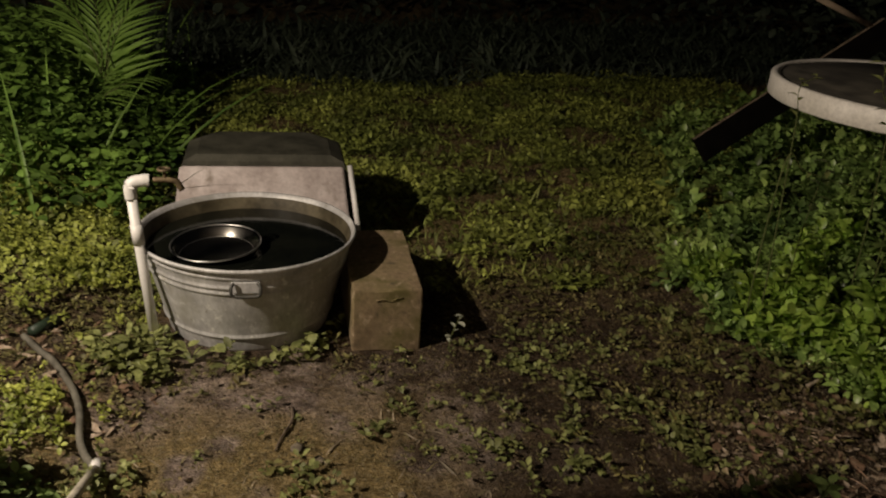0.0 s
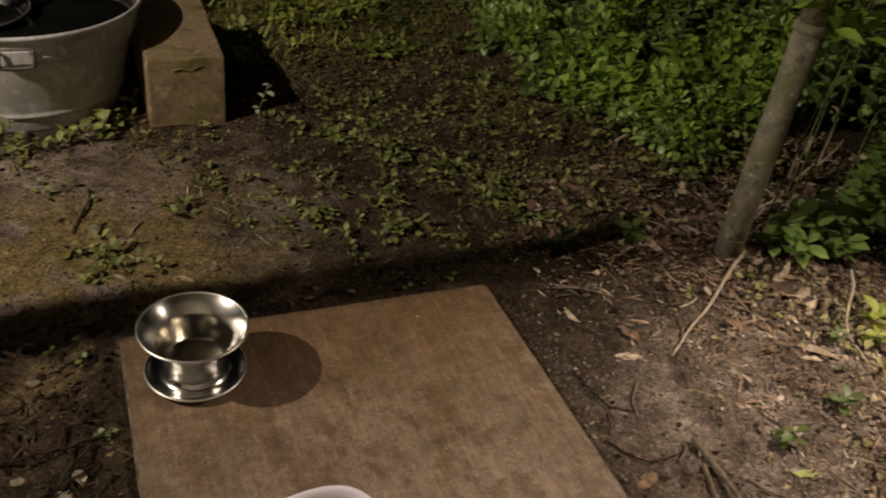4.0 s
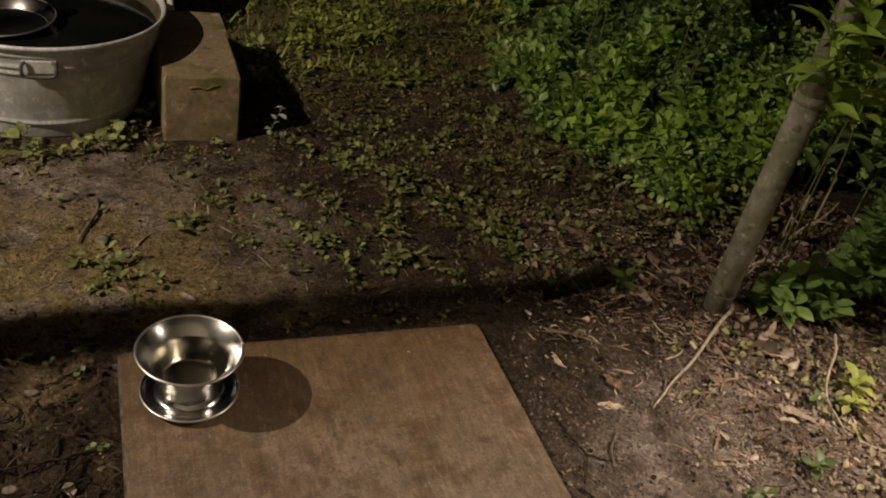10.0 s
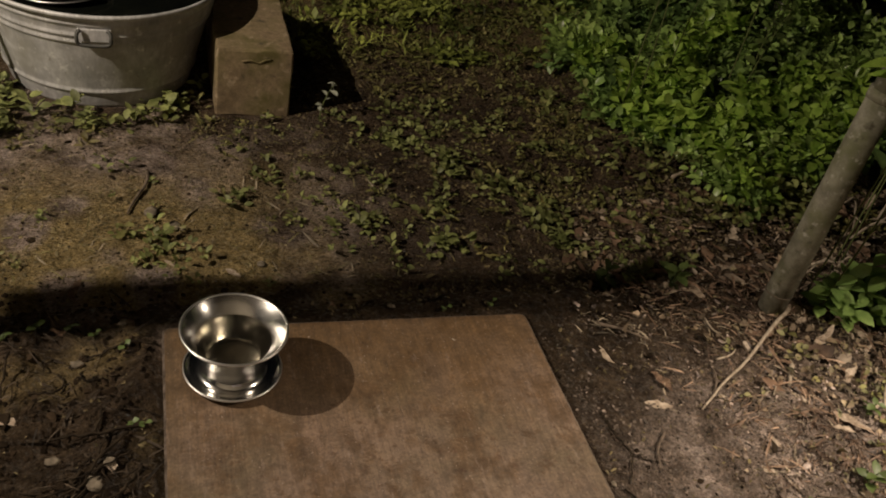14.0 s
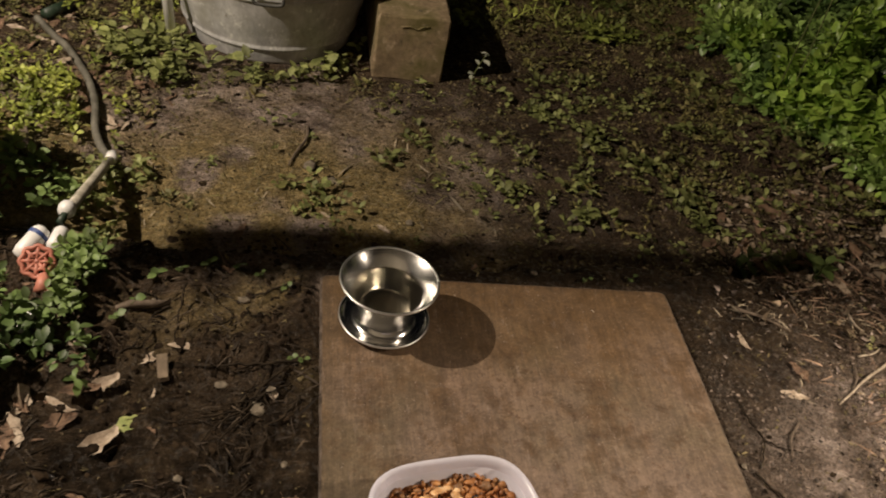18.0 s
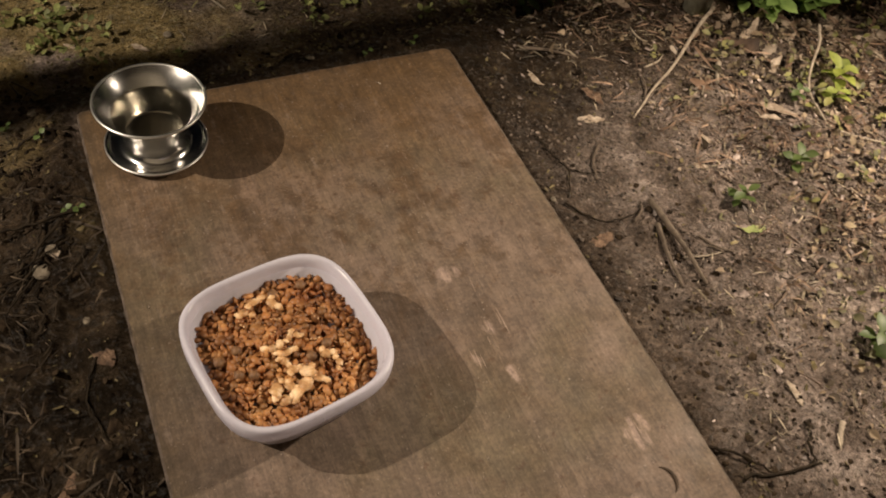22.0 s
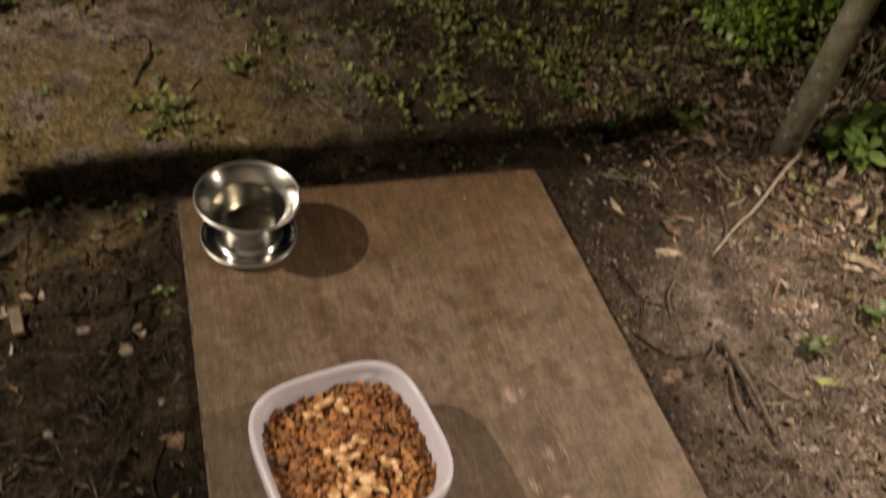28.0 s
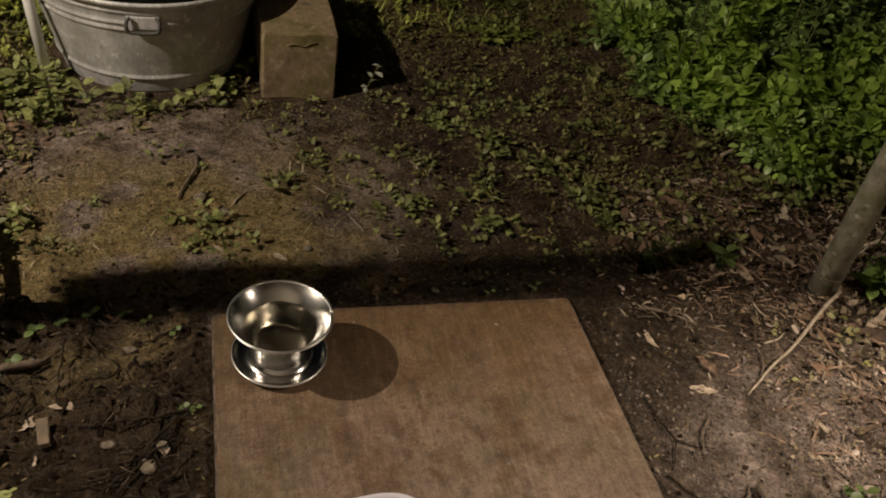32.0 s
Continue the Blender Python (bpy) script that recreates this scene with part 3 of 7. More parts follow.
def thin_leaf(m, share):
    """Lets a share of the light pass through a leaf."""
    n, l = m.node_tree.nodes, m.node_tree.links
    shader, out = n["Principled BSDF"], n["Material Output"]
    through_leaf, a = n.new("ShaderNodeBsdfTranslucent"), n.new("ShaderNodeMixShader")
    l.new(shader.inputs["Base Color"].links[0].from_socket, through_leaf.inputs[0])
    a.inputs[0].default_value = share
    l.new(shader.outputs[0], a.inputs[1])
    l.new(through_leaf.outputs[0], a.inputs[2])
    l.new(a.outputs[0], out.inputs[0])


for leafy in ("ivy", "lime", "weed_green", "pale_weed", "yellow_weed", "lush", "shade_leaf", "broad_leaf"):
    thin_leaf(M[leafy], 0.3)
let_light_through(M["tub_plastic"], 0.13, 0.30)
M["soil"], M["plywood"], M["clear_water"] = soil_material(), plywood_material(), clear_water_material()


# ---- mesh helpers ----
def mesh_of(name, verts, faces, mat, soft=True):
    me = bpy.data.meshes.new(name)
    me.from_pydata([tuple(v) for v in verts], [], [tuple(f) for f in faces])
    me.materials.append(mat)
    if soft:
        me.polygons.foreach_set("use_smooth", [True] * len(me.polygons))
    me.update()
    return me


def thing(name, place, label, category, group="", kind=""):
    ob = new(name)
    ob.location = place
    ob.empty_display_size = 0.05
    return tagged(ob, label, category, group, kind)


def part(name, me, parent, label="", matrix=None):
    ob = new(name, me)
    ob.parent = parent
    if matrix is not None:
        ob.matrix_basis = matrix
    return tagged(ob, label)


def from_bm(name, bm, mat, soft=True):
    me = bpy.data.meshes.new(name)
    bm.normal_update()
    bm.to_mesh(me)
    bm.free()
    me.materials.append(mat)
    if soft:
        me.polygons.foreach_set("use_smooth", [True] * len(me.polygons))
    return me


def box(name, lo, hi, mat, bevel=0.004, segments=2, rough=0.0, seed=0, cuts=0):
    """A bevelled box between two corners; rough: random unevenness of its vertices."""
    bm = bmesh.new()
    bmesh.ops.create_cube(bm, size=1)
    for v in bm.verts:
        v.co = [lo[i] + (v.co[i] + 0.5) * (hi[i] - lo[i]) for i in range(3)]
    if bevel:
        bmesh.ops.bevel(bm, geom=bm.edges[:], offset=bevel, segments=segments, affect="EDGES", profile=0.5)
    if cuts:
        bmesh.ops.subdivide_edges(bm, edges=[e for e in bm.edges if e.calc_length() > 0.03], cuts=cuts, use_grid_fill=True)
    if rough:
        r = random.Random(seed)
        for v in bm.verts:
            v.co += Vector((r.uniform(-1, 1), r.uniform(-1, 1), r.uniform(-1, 1))) * rough
    return from_bm(name, bm, mat, soft=False)


def lathe(name, profile, mat, steps=64, wobble=0.0, closed=False):
    """A turned form from (radius, height) pairs."""
    verts, faces = [], []
    n = len(profile)
    for k in range(steps):
        a = 2 * math.pi * k / steps
        for r, z in profile:
            d = 1 + wobble * math.sin(2 * a + 0.7)
            verts.append((r * d * math.cos(a), r * d * math.sin(a), z))
    for k in range(steps):
        for i in range(n if closed else n - 1):
            a, b = k * n + i, k * n + (i + 1) % n
            c, d = (k + 1) % steps * n + (i + 1) % n, (k + 1) % steps * n + i
            faces.append((a, d, c, b))
    return mesh_of(name, verts, faces, mat)


def tube(name, points, radii, mat, sides=10, cap=True):
    """A round bar along points, with a radius for each or one for all."""
    pts = [Vector(p) for p in points]
    rs = [radii] * len(pts) if isinstance(radii, (int, float)) else radii
    verts, faces = [], []
    up = Vector((0.31, 0.2, 0.93)).normalized()
    for k, p in enumerate(pts):
        way = (pts[min(k + 1, len(pts) - 1)] - pts[max(k - 1, 0)]).normalized()
        side = way.cross(up)
        if side.length < 0.05:
            side = way.cross(Vector((1, 0, 0)))
        side.normalize()
        top = side.cross(way)
        for i in range(sides):
            a = 2 * math.pi * i / sides
            verts.append(p + (side * math.cos(a) + top * math.sin(a)) * rs[k])
    for k in range(len(pts) - 1):
        for i in range(sides):
            j = (i + 1) % sides
            faces.append((k * sides + i, k * sides + j, (k + 1) * sides + j, (k + 1) * sides + i))
    if cap:
        faces.append(tuple(range(sides - 1, -1, -1)))
        faces.append(tuple(range((len(pts) - 1) * sides, len(pts) * sides)))
    return mesh_of(name, verts, faces, mat)


def curve_points(points, steps=8):
    """A smooth line through points."""
    pts = [Vector(p) for p in points]
    ext = [2 * pts[0] - pts[1], *pts, 2 * pts[-1] - pts[-2]]
    out = []
    for k in range(1, len(ext) - 2):
        a, b, c, d = ext[k - 1 : k + 3]
        for i in range(steps):
            t = i / steps
            out.append(0.5 * (2 * b + (c - a) * t + (2 * a - 5 * b + 4 * c - d) * t * t + (3 * b - a - 3 * c + d) * t**3))
    return out + [pts[-1]]


# ---- leaves: templates along +y, scattered with numpy into one mesh ----
def leaf_shape(widths, fold=0.18, droop=0.22):
    """A leaf of length 1: half-widths at even stations, folded along its rib and bent downwards."""
    k = len(widths)
    verts, faces = [(0, 0, 0)], []
    for i, w in enumerate(widths):
        y = (i + 1) / (k + 1)
        z = -droop * y * y
        verts += [(-w, y, z + fold * w), (0, y, z), (w, y, z + fold * w)]
    verts.append((0, 1, -droop))
    faces += [(0, 2, 1), (0, 3, 2)]
    for i in range(k - 1):
        a, b = 1 + 3 * i, 4 + 3 * i
        faces += [(a, a + 1, b + 1, b), (a + 1, a + 2, b + 2, b + 1)]
    a, tip = 1 + 3 * (k - 1), 1 + 3 * k
    faces += [(a, a + 1, tip), (a + 1, a + 2, tip)]
    return np.array(verts, float), faces


OVAL = leaf_shape([0.20, 0.30, 0.24], 0.25, 0.25)
ROUND = leaf_shape([0.36, 0.46, 0.34], 0.2, 0.2)
NARROW = leaf_shape([0.12, 0.17, 0.13], 0.3, 0.3)
SMALL = leaf_shape([0.30], 0.25, 0.25)
GRASS_BLADE = leaf_shape([0.011, 0.012, 0.009, 0.005], 0.4, 0.45)
LANCE = leaf_shape([0.12, 0.19, 0.18, 0.10], 0.35, 0.35)
BLADE = leaf_shape([0.035, 0.035, 0.028, 0.018], 0.4, 0.55)


def scatter(name, shape, place, size, yaw, pitch, roll, mat, soft=True):
    """One mesh of many copies of a leaf."""
    verts, faces = shape
    n, k = len(place), len(verts)
    v = verts[None] * np.asarray(size).reshape(n, 1, 1)

    def spin(v, angle, a, b):
        c, s = np.cos(angle)[:, None], np.sin(angle)[:, None]
        va, vb = v[..., a].copy(), v[..., b].copy()
        v[..., a], v[..., b] = va * c - vb * s, va * s + vb * c

    spin(v, np.asarray(roll), 2, 0)
    spin(v, np.asarray(pitch), 1, 2)
    spin(v, np.asarray(yaw), 0, 1)
    v += np.asarray(place)[:, None]
    loops = np.concatenate([np.asarray(f) for f in faces])
    lens = np.array([len(f) for f in faces])
    me = bpy.data.meshes.new(name)
    me.vertices.add(n * k)
    me.vertices.foreach_set("co", v.ravel())
    all_loops = (loops[None] + (np.arange(n) * k)[:, None]).ravel()
    all_lens = np.tile(lens, n)
    me.loops.add(len(all_loops))
    me.loops.foreach_set("vertex_index", all_loops)
    me.polygons.add(len(all_lens))
    me.polygons.foreach_set("loop_start", np.concatenate([[0], np.cumsum(all_lens)[:-1]]))
    me.polygons.foreach_set("use_smooth", np.full(len(all_lens), soft))
    me.materials.append(mat)
    me.update(calc_edges=True)
    return me


def strewn(rng, n, lo, hi, density):
    """Up to n places in a rectangle, kept by the odds that density(x, y) gives."""
    x, y = rng.uniform(lo[0], hi[0], n), rng.uniform(lo[1], hi[1], n)
    keep = rng.rand(n) < density(x, y)
    return x[keep], y[keep]


# ---- ground ----
def stations(edges):
    out = []
    for a, b, step in edges:
        out.append(np.arange(a, b - 1e-6, step))
    return np.concatenate(out + [[edges[-1][1]]])


xs = stations([(-60, -12, 8), (-12, -3, 0.75), (-3, -0.9, 0.07), (-0.9, 1.9, 0.0125), (1.9, 4.5, 0.07), (4.5, 12, 0.75), (12, 60, 8)])
ys = stations([(-60, -12, 8), (-12, -3, 0.75), (-3, -1.2, 0.1), (-1.2, 1.3, 0.0125), (1.3, 3, 0.05), (3, 8, 0.25), (8, 16, 1), (16, 64, 8)])
gx, gy = np.meshgrid(xs, ys)
gz = ground_z(gx, gy)
nx, ny = len(xs), len(ys)
idx = np.arange(nx * ny).reshape(ny, nx)
quads = np.stack([idx[:-1, :-1], idx[:-1, 1:], idx[1:, 1:], idx[1:, :-1]], -1).reshape(-1, 4)
ground = new("ground", mesh_of("ground", np.stack([gx, gy, gz], -1).reshape(-1, 3).tolist(), quads.tolist(), M["soil"]))
humus_shade = np.clip((1 - 0.88 * smooth(-0.42, -0.06, gy + 0.2 * (lattice(gx, gy, 0.10, 13) - 0.5))) * smooth(0.06, -0.05, gx) * smooth(0.14, 0.05, gy) + (0.10 + 0.70 * smooth(-0.42, -0.14, gy)) * smooth(0.95, 0.75, gx + 0.3 * (lattice(gx, gy, 0.12, 15) - 0.5)) * smooth(0.66, 0.70, gx) * smooth(0.1, -0.05, gy), 0, 1)
# soil along the step darkened to deepen the shadow band there
humus_shade = np.maximum(humus_shade, 0.75 * smooth(-0.03, 0.03, gy) * smooth(0.24, 0.12, gy) * smooth(1.25, 0.95, gx) * (0.6 + 0.4 * lattice(gx, gy, 0.06, 14)))
humus_shade = np.maximum(humus_shade, 0.55 * smooth(0.30, 0.5, gx) * smooth(1.0, 0.7, gx) * smooth(0.12, 0.25, gy) * smooth(1.3, 0.7, gy) * lattice(gx, gy, 0.2, 18))
# second term: greyish soil right of the board, lightened further in place of lamplight
pale = 1.1 * smooth(1.25, 0.35, np.hypot((gx + 0.15) / 0.64, (gy - 0.52) / 0.46) + 0.9 * (lattice(gx, gy, 0.13, 16) - 0.5) + 0.5 * (lattice(gx, gy, 0.04, 12) - 0.5)) + 0.95 * smooth(0.60, 0.92, gx) * smooth(0.0, -0.40, gy) * (0.62 + 0.6 * lattice(gx, gy, 0.2, 19))
moss = smooth(0.25, 0.55, lattice(gx, gy, 0.09, 17)) * (0.75 * smooth(0.03, -0.02, gx) * smooth(-0.45, -0.06, gx) * smooth(0.1, -0.02, gy) * smooth(-0.42, -0.05, gy) + 1.15 * smooth(0.12, 0.18, gy) * smooth(0.92, 0.42, gy) * smooth(0.55, 0.1, gx) + 0.8 * smooth(1.0, 2.0, gy))
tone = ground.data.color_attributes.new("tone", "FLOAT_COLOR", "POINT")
tone.data.foreach_set("color", np.stack([humus_shade, np.clip(pale, 0, 1), moss, 1 + 0 * moss], -1).astype(np.float32).ravel())
tagged(ground, "dark bare garden soil with pale dry patches and moss", "ground", kind="structure")


def g(x, y):
    return float(ground_z(x, y))


# ---- unseen bar added below the yard lamp to cast the dark band ----
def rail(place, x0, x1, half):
    ob = thing("rail", place, "unseen wooden bar added below the yard lamp to cast the dark band", "rail", kind="structure")
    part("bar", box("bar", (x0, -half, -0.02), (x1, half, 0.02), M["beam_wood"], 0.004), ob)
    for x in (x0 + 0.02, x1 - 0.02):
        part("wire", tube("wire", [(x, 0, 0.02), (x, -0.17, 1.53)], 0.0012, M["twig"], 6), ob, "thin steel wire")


# placed so that its shadow falls along the terrace's edge
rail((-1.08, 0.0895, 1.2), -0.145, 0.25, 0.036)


# ---- unseen wall and ceiling, added for reflections in the bowl and bounce light ----
wall = thing("bounce_wall", (0.4, -2.75, 0), "unseen grey brown wall added behind the camera for reflections and bounce light", "wall", kind="structure")
part("wall_face", box("wall_face", (-4.5, -0.15, -0.2), (4.5, 0.0, 2.75), M["wall_paint"], 0.0), wall)
for k in range(17):
    part("siding_board", box("siding_board", (-4.5, 0.002, 0.02 + 0.16 * k), (4.5, 0.016, 0.172 + 0.16 * k), M["wall_paint"], 0.003, 1), wall)
ceiling = new("ceiling", box("ceiling", (-4.1, -2.75, 2.72), (4.9, -0.05, 2.80), M["ceiling_wood"], 0.0))
tagged(ceiling, "unseen dark brown ceiling added over the terrace for reflections", "ceiling", kind="structure")


# ---- board ----
board = thing("plywood_board", (0.34, -0.61, 0.0), "worn brown plywood board lying on the soil", "board")
outline = []
for cx, cy, start in ((0.331, 0.606, 0), (-0.325, 0.606, 90), (-0.331, -0.598, 180), (0.337, -0.598, 270)):
    outline += [(cx + 0.012 * math.cos(radians(start + 15 * k)), cy + 0.012 * math.sin(radians(start + 15 * k))) for k in range(7)]
worn = []
for (ax, ay), (bx, by) in zip(outline, outline[1:] + outline[:1]):
    steps = max(1, int(math.hypot(bx - ax, by - ay) / 0.012))
    worn += [(ax + (bx - ax) * k / steps, ay + (by - ay) * k / steps) for k in range(steps)]
r = random.Random(7)
bm = bmesh.new()
rings = []
for inset, height in ((0.0, -0.002), (0.0, 0.0145), (0.0012, 0.0170), (0.0034, 0.0180)):
    rings.append([bm.verts.new((x * (1 - inset / 0.34) + r.uniform(-1, 1) * 0.0006, y * (1 - inset / 0.61) + r.uniform(-1, 1) * 0.0006, height)) for x, y in worn])
for low, high in zip(rings, rings[1:]):
    for k in range(len(worn)):
        j = (k + 1) % len(worn)
        f = bm.faces.new([low[k], low[j], high[j], high[k]])
        f.material_index = 1
bm.faces.new(rings[-1])
me = from_bm("sheet", bm, M["plywood"], soft=False)
me.materials.append(M["bare_wood"])
part("sheet", me, board)


rng = np.random.RandomState(9)
SCRATCHES = [(0.5045, -0.601, 0.026, 0.0009), (0.5005, -0.593, 0.014, 0.0006), (0.4413, -0.648, 0.018, 0.0010), (0.4355, -0.641, 0.009, 0.0008), (0.447, -0.655, 0.012, 0.0006), (0.462, -0.500, 0.014, 0.0005), (0.489, -0.525, 0.016, 0.0005),
             (0.483, -0.684, 0.012, 0.0006), (0.478, -0.600, 0.010, 0.0008), (0.470, -0.625, 0.008, 0.0006), (0.605, -0.820, 0.015, 0.0006), (0.560, -0.930, 0.013, 0.0005)]
for a, b, h, w in SCRATCHES:
    pts = [(-w * 0.4, -h, 0), (w * 0.4, -h * 0.7, 0), (w, 0.1 * h, 0), (0.2 * w, h, 0), (-w * 0.8, 0.5 * h, 0)]
    me = mesh_of("scratch", pts + [(x, y, -0.001) for x, y, _ in pts], [(0, 1, 2, 3, 4)] + [(i, i + 5, (i + 1) % 5 + 5, (i + 1) % 5) for i in range(5)], M["rubbed_wood"], soft=False)
    part("scratch", me, board, "pale bare scratch in the wood", pose(a - 0.34, b + 0.61, 0.0182, 0, 0, rng.normal(0, 3)))
knot = [(0.016 * math.cos(t), 0.020 * math.sin(t), 0) for t in np.linspace(-1.2, 1.3, 12)]
part("knot", tube("knot", knot, [0.0006 + 0.0022 * math.sin(math.pi * k / 11) for k in range(12)], M["knot"], 6), board, "dark curved knot mark", pose(0.598 - 0.34, -0.902 + 0.61, 0.0183))


# ---- steel bowl on its saucer ----
bowl = thing("steel_bowl", (0.113, -0.107, 0.0185), "shiny stainless steel bowl with flared rim on a saucer base", "bowl")
part("saucer", lathe("saucer", [(0.0, 0.003), (0.040, 0.003), (0.0432, 0.034), (0.0450, 0.024), (0.0482, 0.0150), (0.0535, 0.0085), (0.0600, 0.0055), (0.068, 0.0065), (0.0745, 0.012), (0.0765, 0.0145), (0.0785, 0.0150), (0.0800, 0.0138), (0.0798, 0.0118), (0.0780, 0.0100), (0.070, 0.002), (0.058, 0.0), (0.0, 0.0)], M["polished_steel"], 96), bowl)
part("cup", lathe("cup", [(0.0, 0.0360), (0.0440, 0.0360), (0.0470, 0.0368), (0.0490, 0.0392), (0.0512, 0.045), (0.0560, 0.060), (0.0605, 0.0740), (0.0625, 0.0790), (0.0668, 0.0850), (0.0735, 0.0940), (0.0800, 0.1010), (0.0842, 0.1052), (0.0856, 0.1066), (0.0872, 0.1068), (0.0884, 0.1056), (0.0882, 0.1038), (0.0864, 0.1028), (0.0790, 0.0970),
                          (0.0660, 0.0800), (0.0585, 0.060), (0.0520, 0.042), (0.0475, 0.030), (0.0455, 0.020), (0.0440, 0.003), (0.0, 0.003)], M["steel"], 96), bowl, matrix=pose(-0.001, -0.004, 0) @ Matrix.Diagonal((0.957, 0.957, 0.965, 1)))
drink = new("drinking_water", lathe("drinking_water", [(0.0607, 0.0005), (0.0602, 0.0), (0.0, 0.0)], M["clear_water"], 96))
drink.location = (0.112, -0.111, 0.0185 + 0.0772)
tagged(drink, "clear still water standing in the steel bowl", "water")


for name, radius, height, thick in (("cup_rim", 0.0836, 0.1022, 0.0023), ("saucer_rim", 0.0788, 0.0132, 0.0019)):
    loop = [(radius * math.cos(k * math.pi / 48), radius * math.sin(k * math.pi / 48), height) for k in range(97)]
    part(name, tube(name, loop, thick, M["rim_steel"], 10), bowl, "rolled bright steel rim", pose(-0.001, -0.004, 0) if name == "cup_rim" else None)


# ---- food box with kibble ----
def rounded_square(r, steps=96, power=3.5):
    out = []
    for k in range(steps):
        a = 2 * math.pi * k / steps
        c, s = math.cos(a), math.sin(a)
        d = (abs(c) ** power + abs(s) ** power) ** (-1 / power)
        out.append((r * d * c, r * d * s))
    return out


def loft(name, rings, mat):
    verts, faces = [], []
    n = 96
    for r, z in rings:
        verts += [(x, y, z) for x, y in rounded_square(r)] if r > 0 else [(0, 0, z)] * n
    for k in range(len(rings) - 1):
        for i in range(n):
            j = (i + 1) % n
            faces.append((k * n + i, k * n + j, (k + 1) * n + j, (k + 1) * n + i))
    return mesh_of(name, verts, faces, mat)


BOX_AT, BOX_TURN = (0.1830, -0.586), 10.0
food_box = thing("food_box", (*BOX_AT, 0.0195), "square white translucent plastic food box full of kibble", "container")
food_box.rotation_euler.z, food_box.scale = radians(BOX_TURN), (1.005, 1.005, 1.0)
part("shell", loft("shell", [(0.001, 0.003), (0.082, 0.003), (0.090, 0.009), (0.1066, 0.080), (0.1085, 0.081), (0.1120, 0.0805), (0.1120, 0.068), (0.0925, 0.005), (0.084, 0.0), (0.001, 0.0)], M["tub_plastic"]), food_box)
part("rim", loft("rim", [(0.1068, 0.0780), (0.1082, 0.0850), (0.1105, 0.0915), (0.1128, 0.0945), (0.1155, 0.0955), (0.1180, 0.0942), (0.1192, 0.0915), (0.1196, 0.0860), (0.1190, 0.0720), (0.1180, 0.0700), (0.1122, 0.0690), (0.1122, 0.0780)], M["tub_plastic"]), food_box, "raised translucent white rim")
rng = np.random.RandomState(11)


def pebble_shape(seed, flat=0.7, long=1.0, uneven=0.16):
    """A rough little lump, of unit width."""
    bm = bmesh.new()
    bmesh.ops.create_icosphere(bm, subdivisions=1, radius=0.5)
    r = random.Random(seed)
    for v in bm.verts:
        v.co *= r.uniform(1 - uneven, 1 + 0.7 * uneven)
        v.co.z *= flat
        v.co.y *= long
    out = np.array([v.co[:] for v in bm.verts]), [[v.index for v in f.verts] for f in bm.faces]
    bm.free()
    return out


def heap_z(u, v):
    return 0.065 + 0.009 * np.exp(-(u * u + v * v) / 0.004) + 0.006 * (lattice(u + 3, v + 3, 0.03, 21) - 0.5)


def inside(u, v):
    return (abs(u) ** 3.5 + abs(v) ** 3.5) ** (1 / 3.5) < 0.1030


low_u, low_v = rng.uniform(-0.103, 0.103, 1500), rng.uniform(-0.103, 0.103, 1500)
low_ok = inside(low_u, low_v)
top = []
for tries in range(16000):
    a, b = rng.uniform(-0.103, 0.103, 2)
    if inside(a, b) and all((a - c) ** 2 + (b - d) ** 2 > 0.0084**2 for c, d in top):
        top.append((a, b))
u = np.concatenate([low_u[low_ok], [p[0] for p in top]])
v = np.concatenate([low_v[low_ok], [p[1] for p in top]])
z = heap_z(u, v) - np.concatenate([rng.uniform(0.003, 0.009, int(low_ok.sum())), rng.uniform(-0.002, 0.005, len(top))])
kib_shapes = [pebble_shape(4, 0.42, 1.05, 0.24), pebble_shape(5, 0.36, 1.35, 0.28), pebble_shape(6, 0.5, 0.95, 0.26)]
kib = bpy.data.meshes.new("kibble")
bm = bmesh.new()
for k, shape in enumerate(kib_shapes):
    some = np.arange(len(u)) % 3 == k
    c = int(some.sum())
    piece = scatter("kibble_share", shape, np.stack([u, v, z], 1)[some], rng.uniform(0.0095, 0.0152, c), rng.uniform(0, 6.3, c), rng.normal(0, 0.6, c), rng.normal(0, 0.6, c), M["kibble"])
    bm.from_mesh(piece)
    bpy.data.meshes.remove(piece)
bm.to_mesh(kib)
bm.free()
kib.materials.append(M["kibble"])
kibble = tagged(new("kibble", kib), "heap of small reddish brown dry pet food pieces", "pet food", kind="stuff")
kibble.matrix_world = pose(*BOX_AT, 0.0195, 0, 0, BOX_TURN)


# ---- galvanized tub ----
TUB = (-0.134, 1.205, -0.100)
tub = thing("wash_tub", TUB, "round galvanized metal wash tub filled with dark water", "tub")
tub.scale.z = 1.036
profile = [(0.0, 0.012), (0.223, 0.012), (0.228, 0.016)]
outer = []
for k in range(73):
    h = k / 72
    r = 0.232 + 0.068 * h
    for c, w in ((0.17, 0.020), (0.74, 0.018), (0.81, 0.018), (0.93, 0.018)):
        r += 0.005 * math.exp(-(((h - c) / w) ** 2))
    outer.append((r, 0.006 + 0.258 * h))
profile += [(r - 0.003, max(z, 0.018)) for r, z in outer[1:]]
profile += [(0.301, 0.267), (0.304, 0.274), (0.309, 0.275), (0.312, 0.270), (0.309, 0.263), (0.303, 0.262)]
profile += list(reversed(outer)) + [(0.226, 0.0), (0.0, 0.002)]
part("body", lathe("body", profile, M["galvanized"], 96, 0.006), tub)
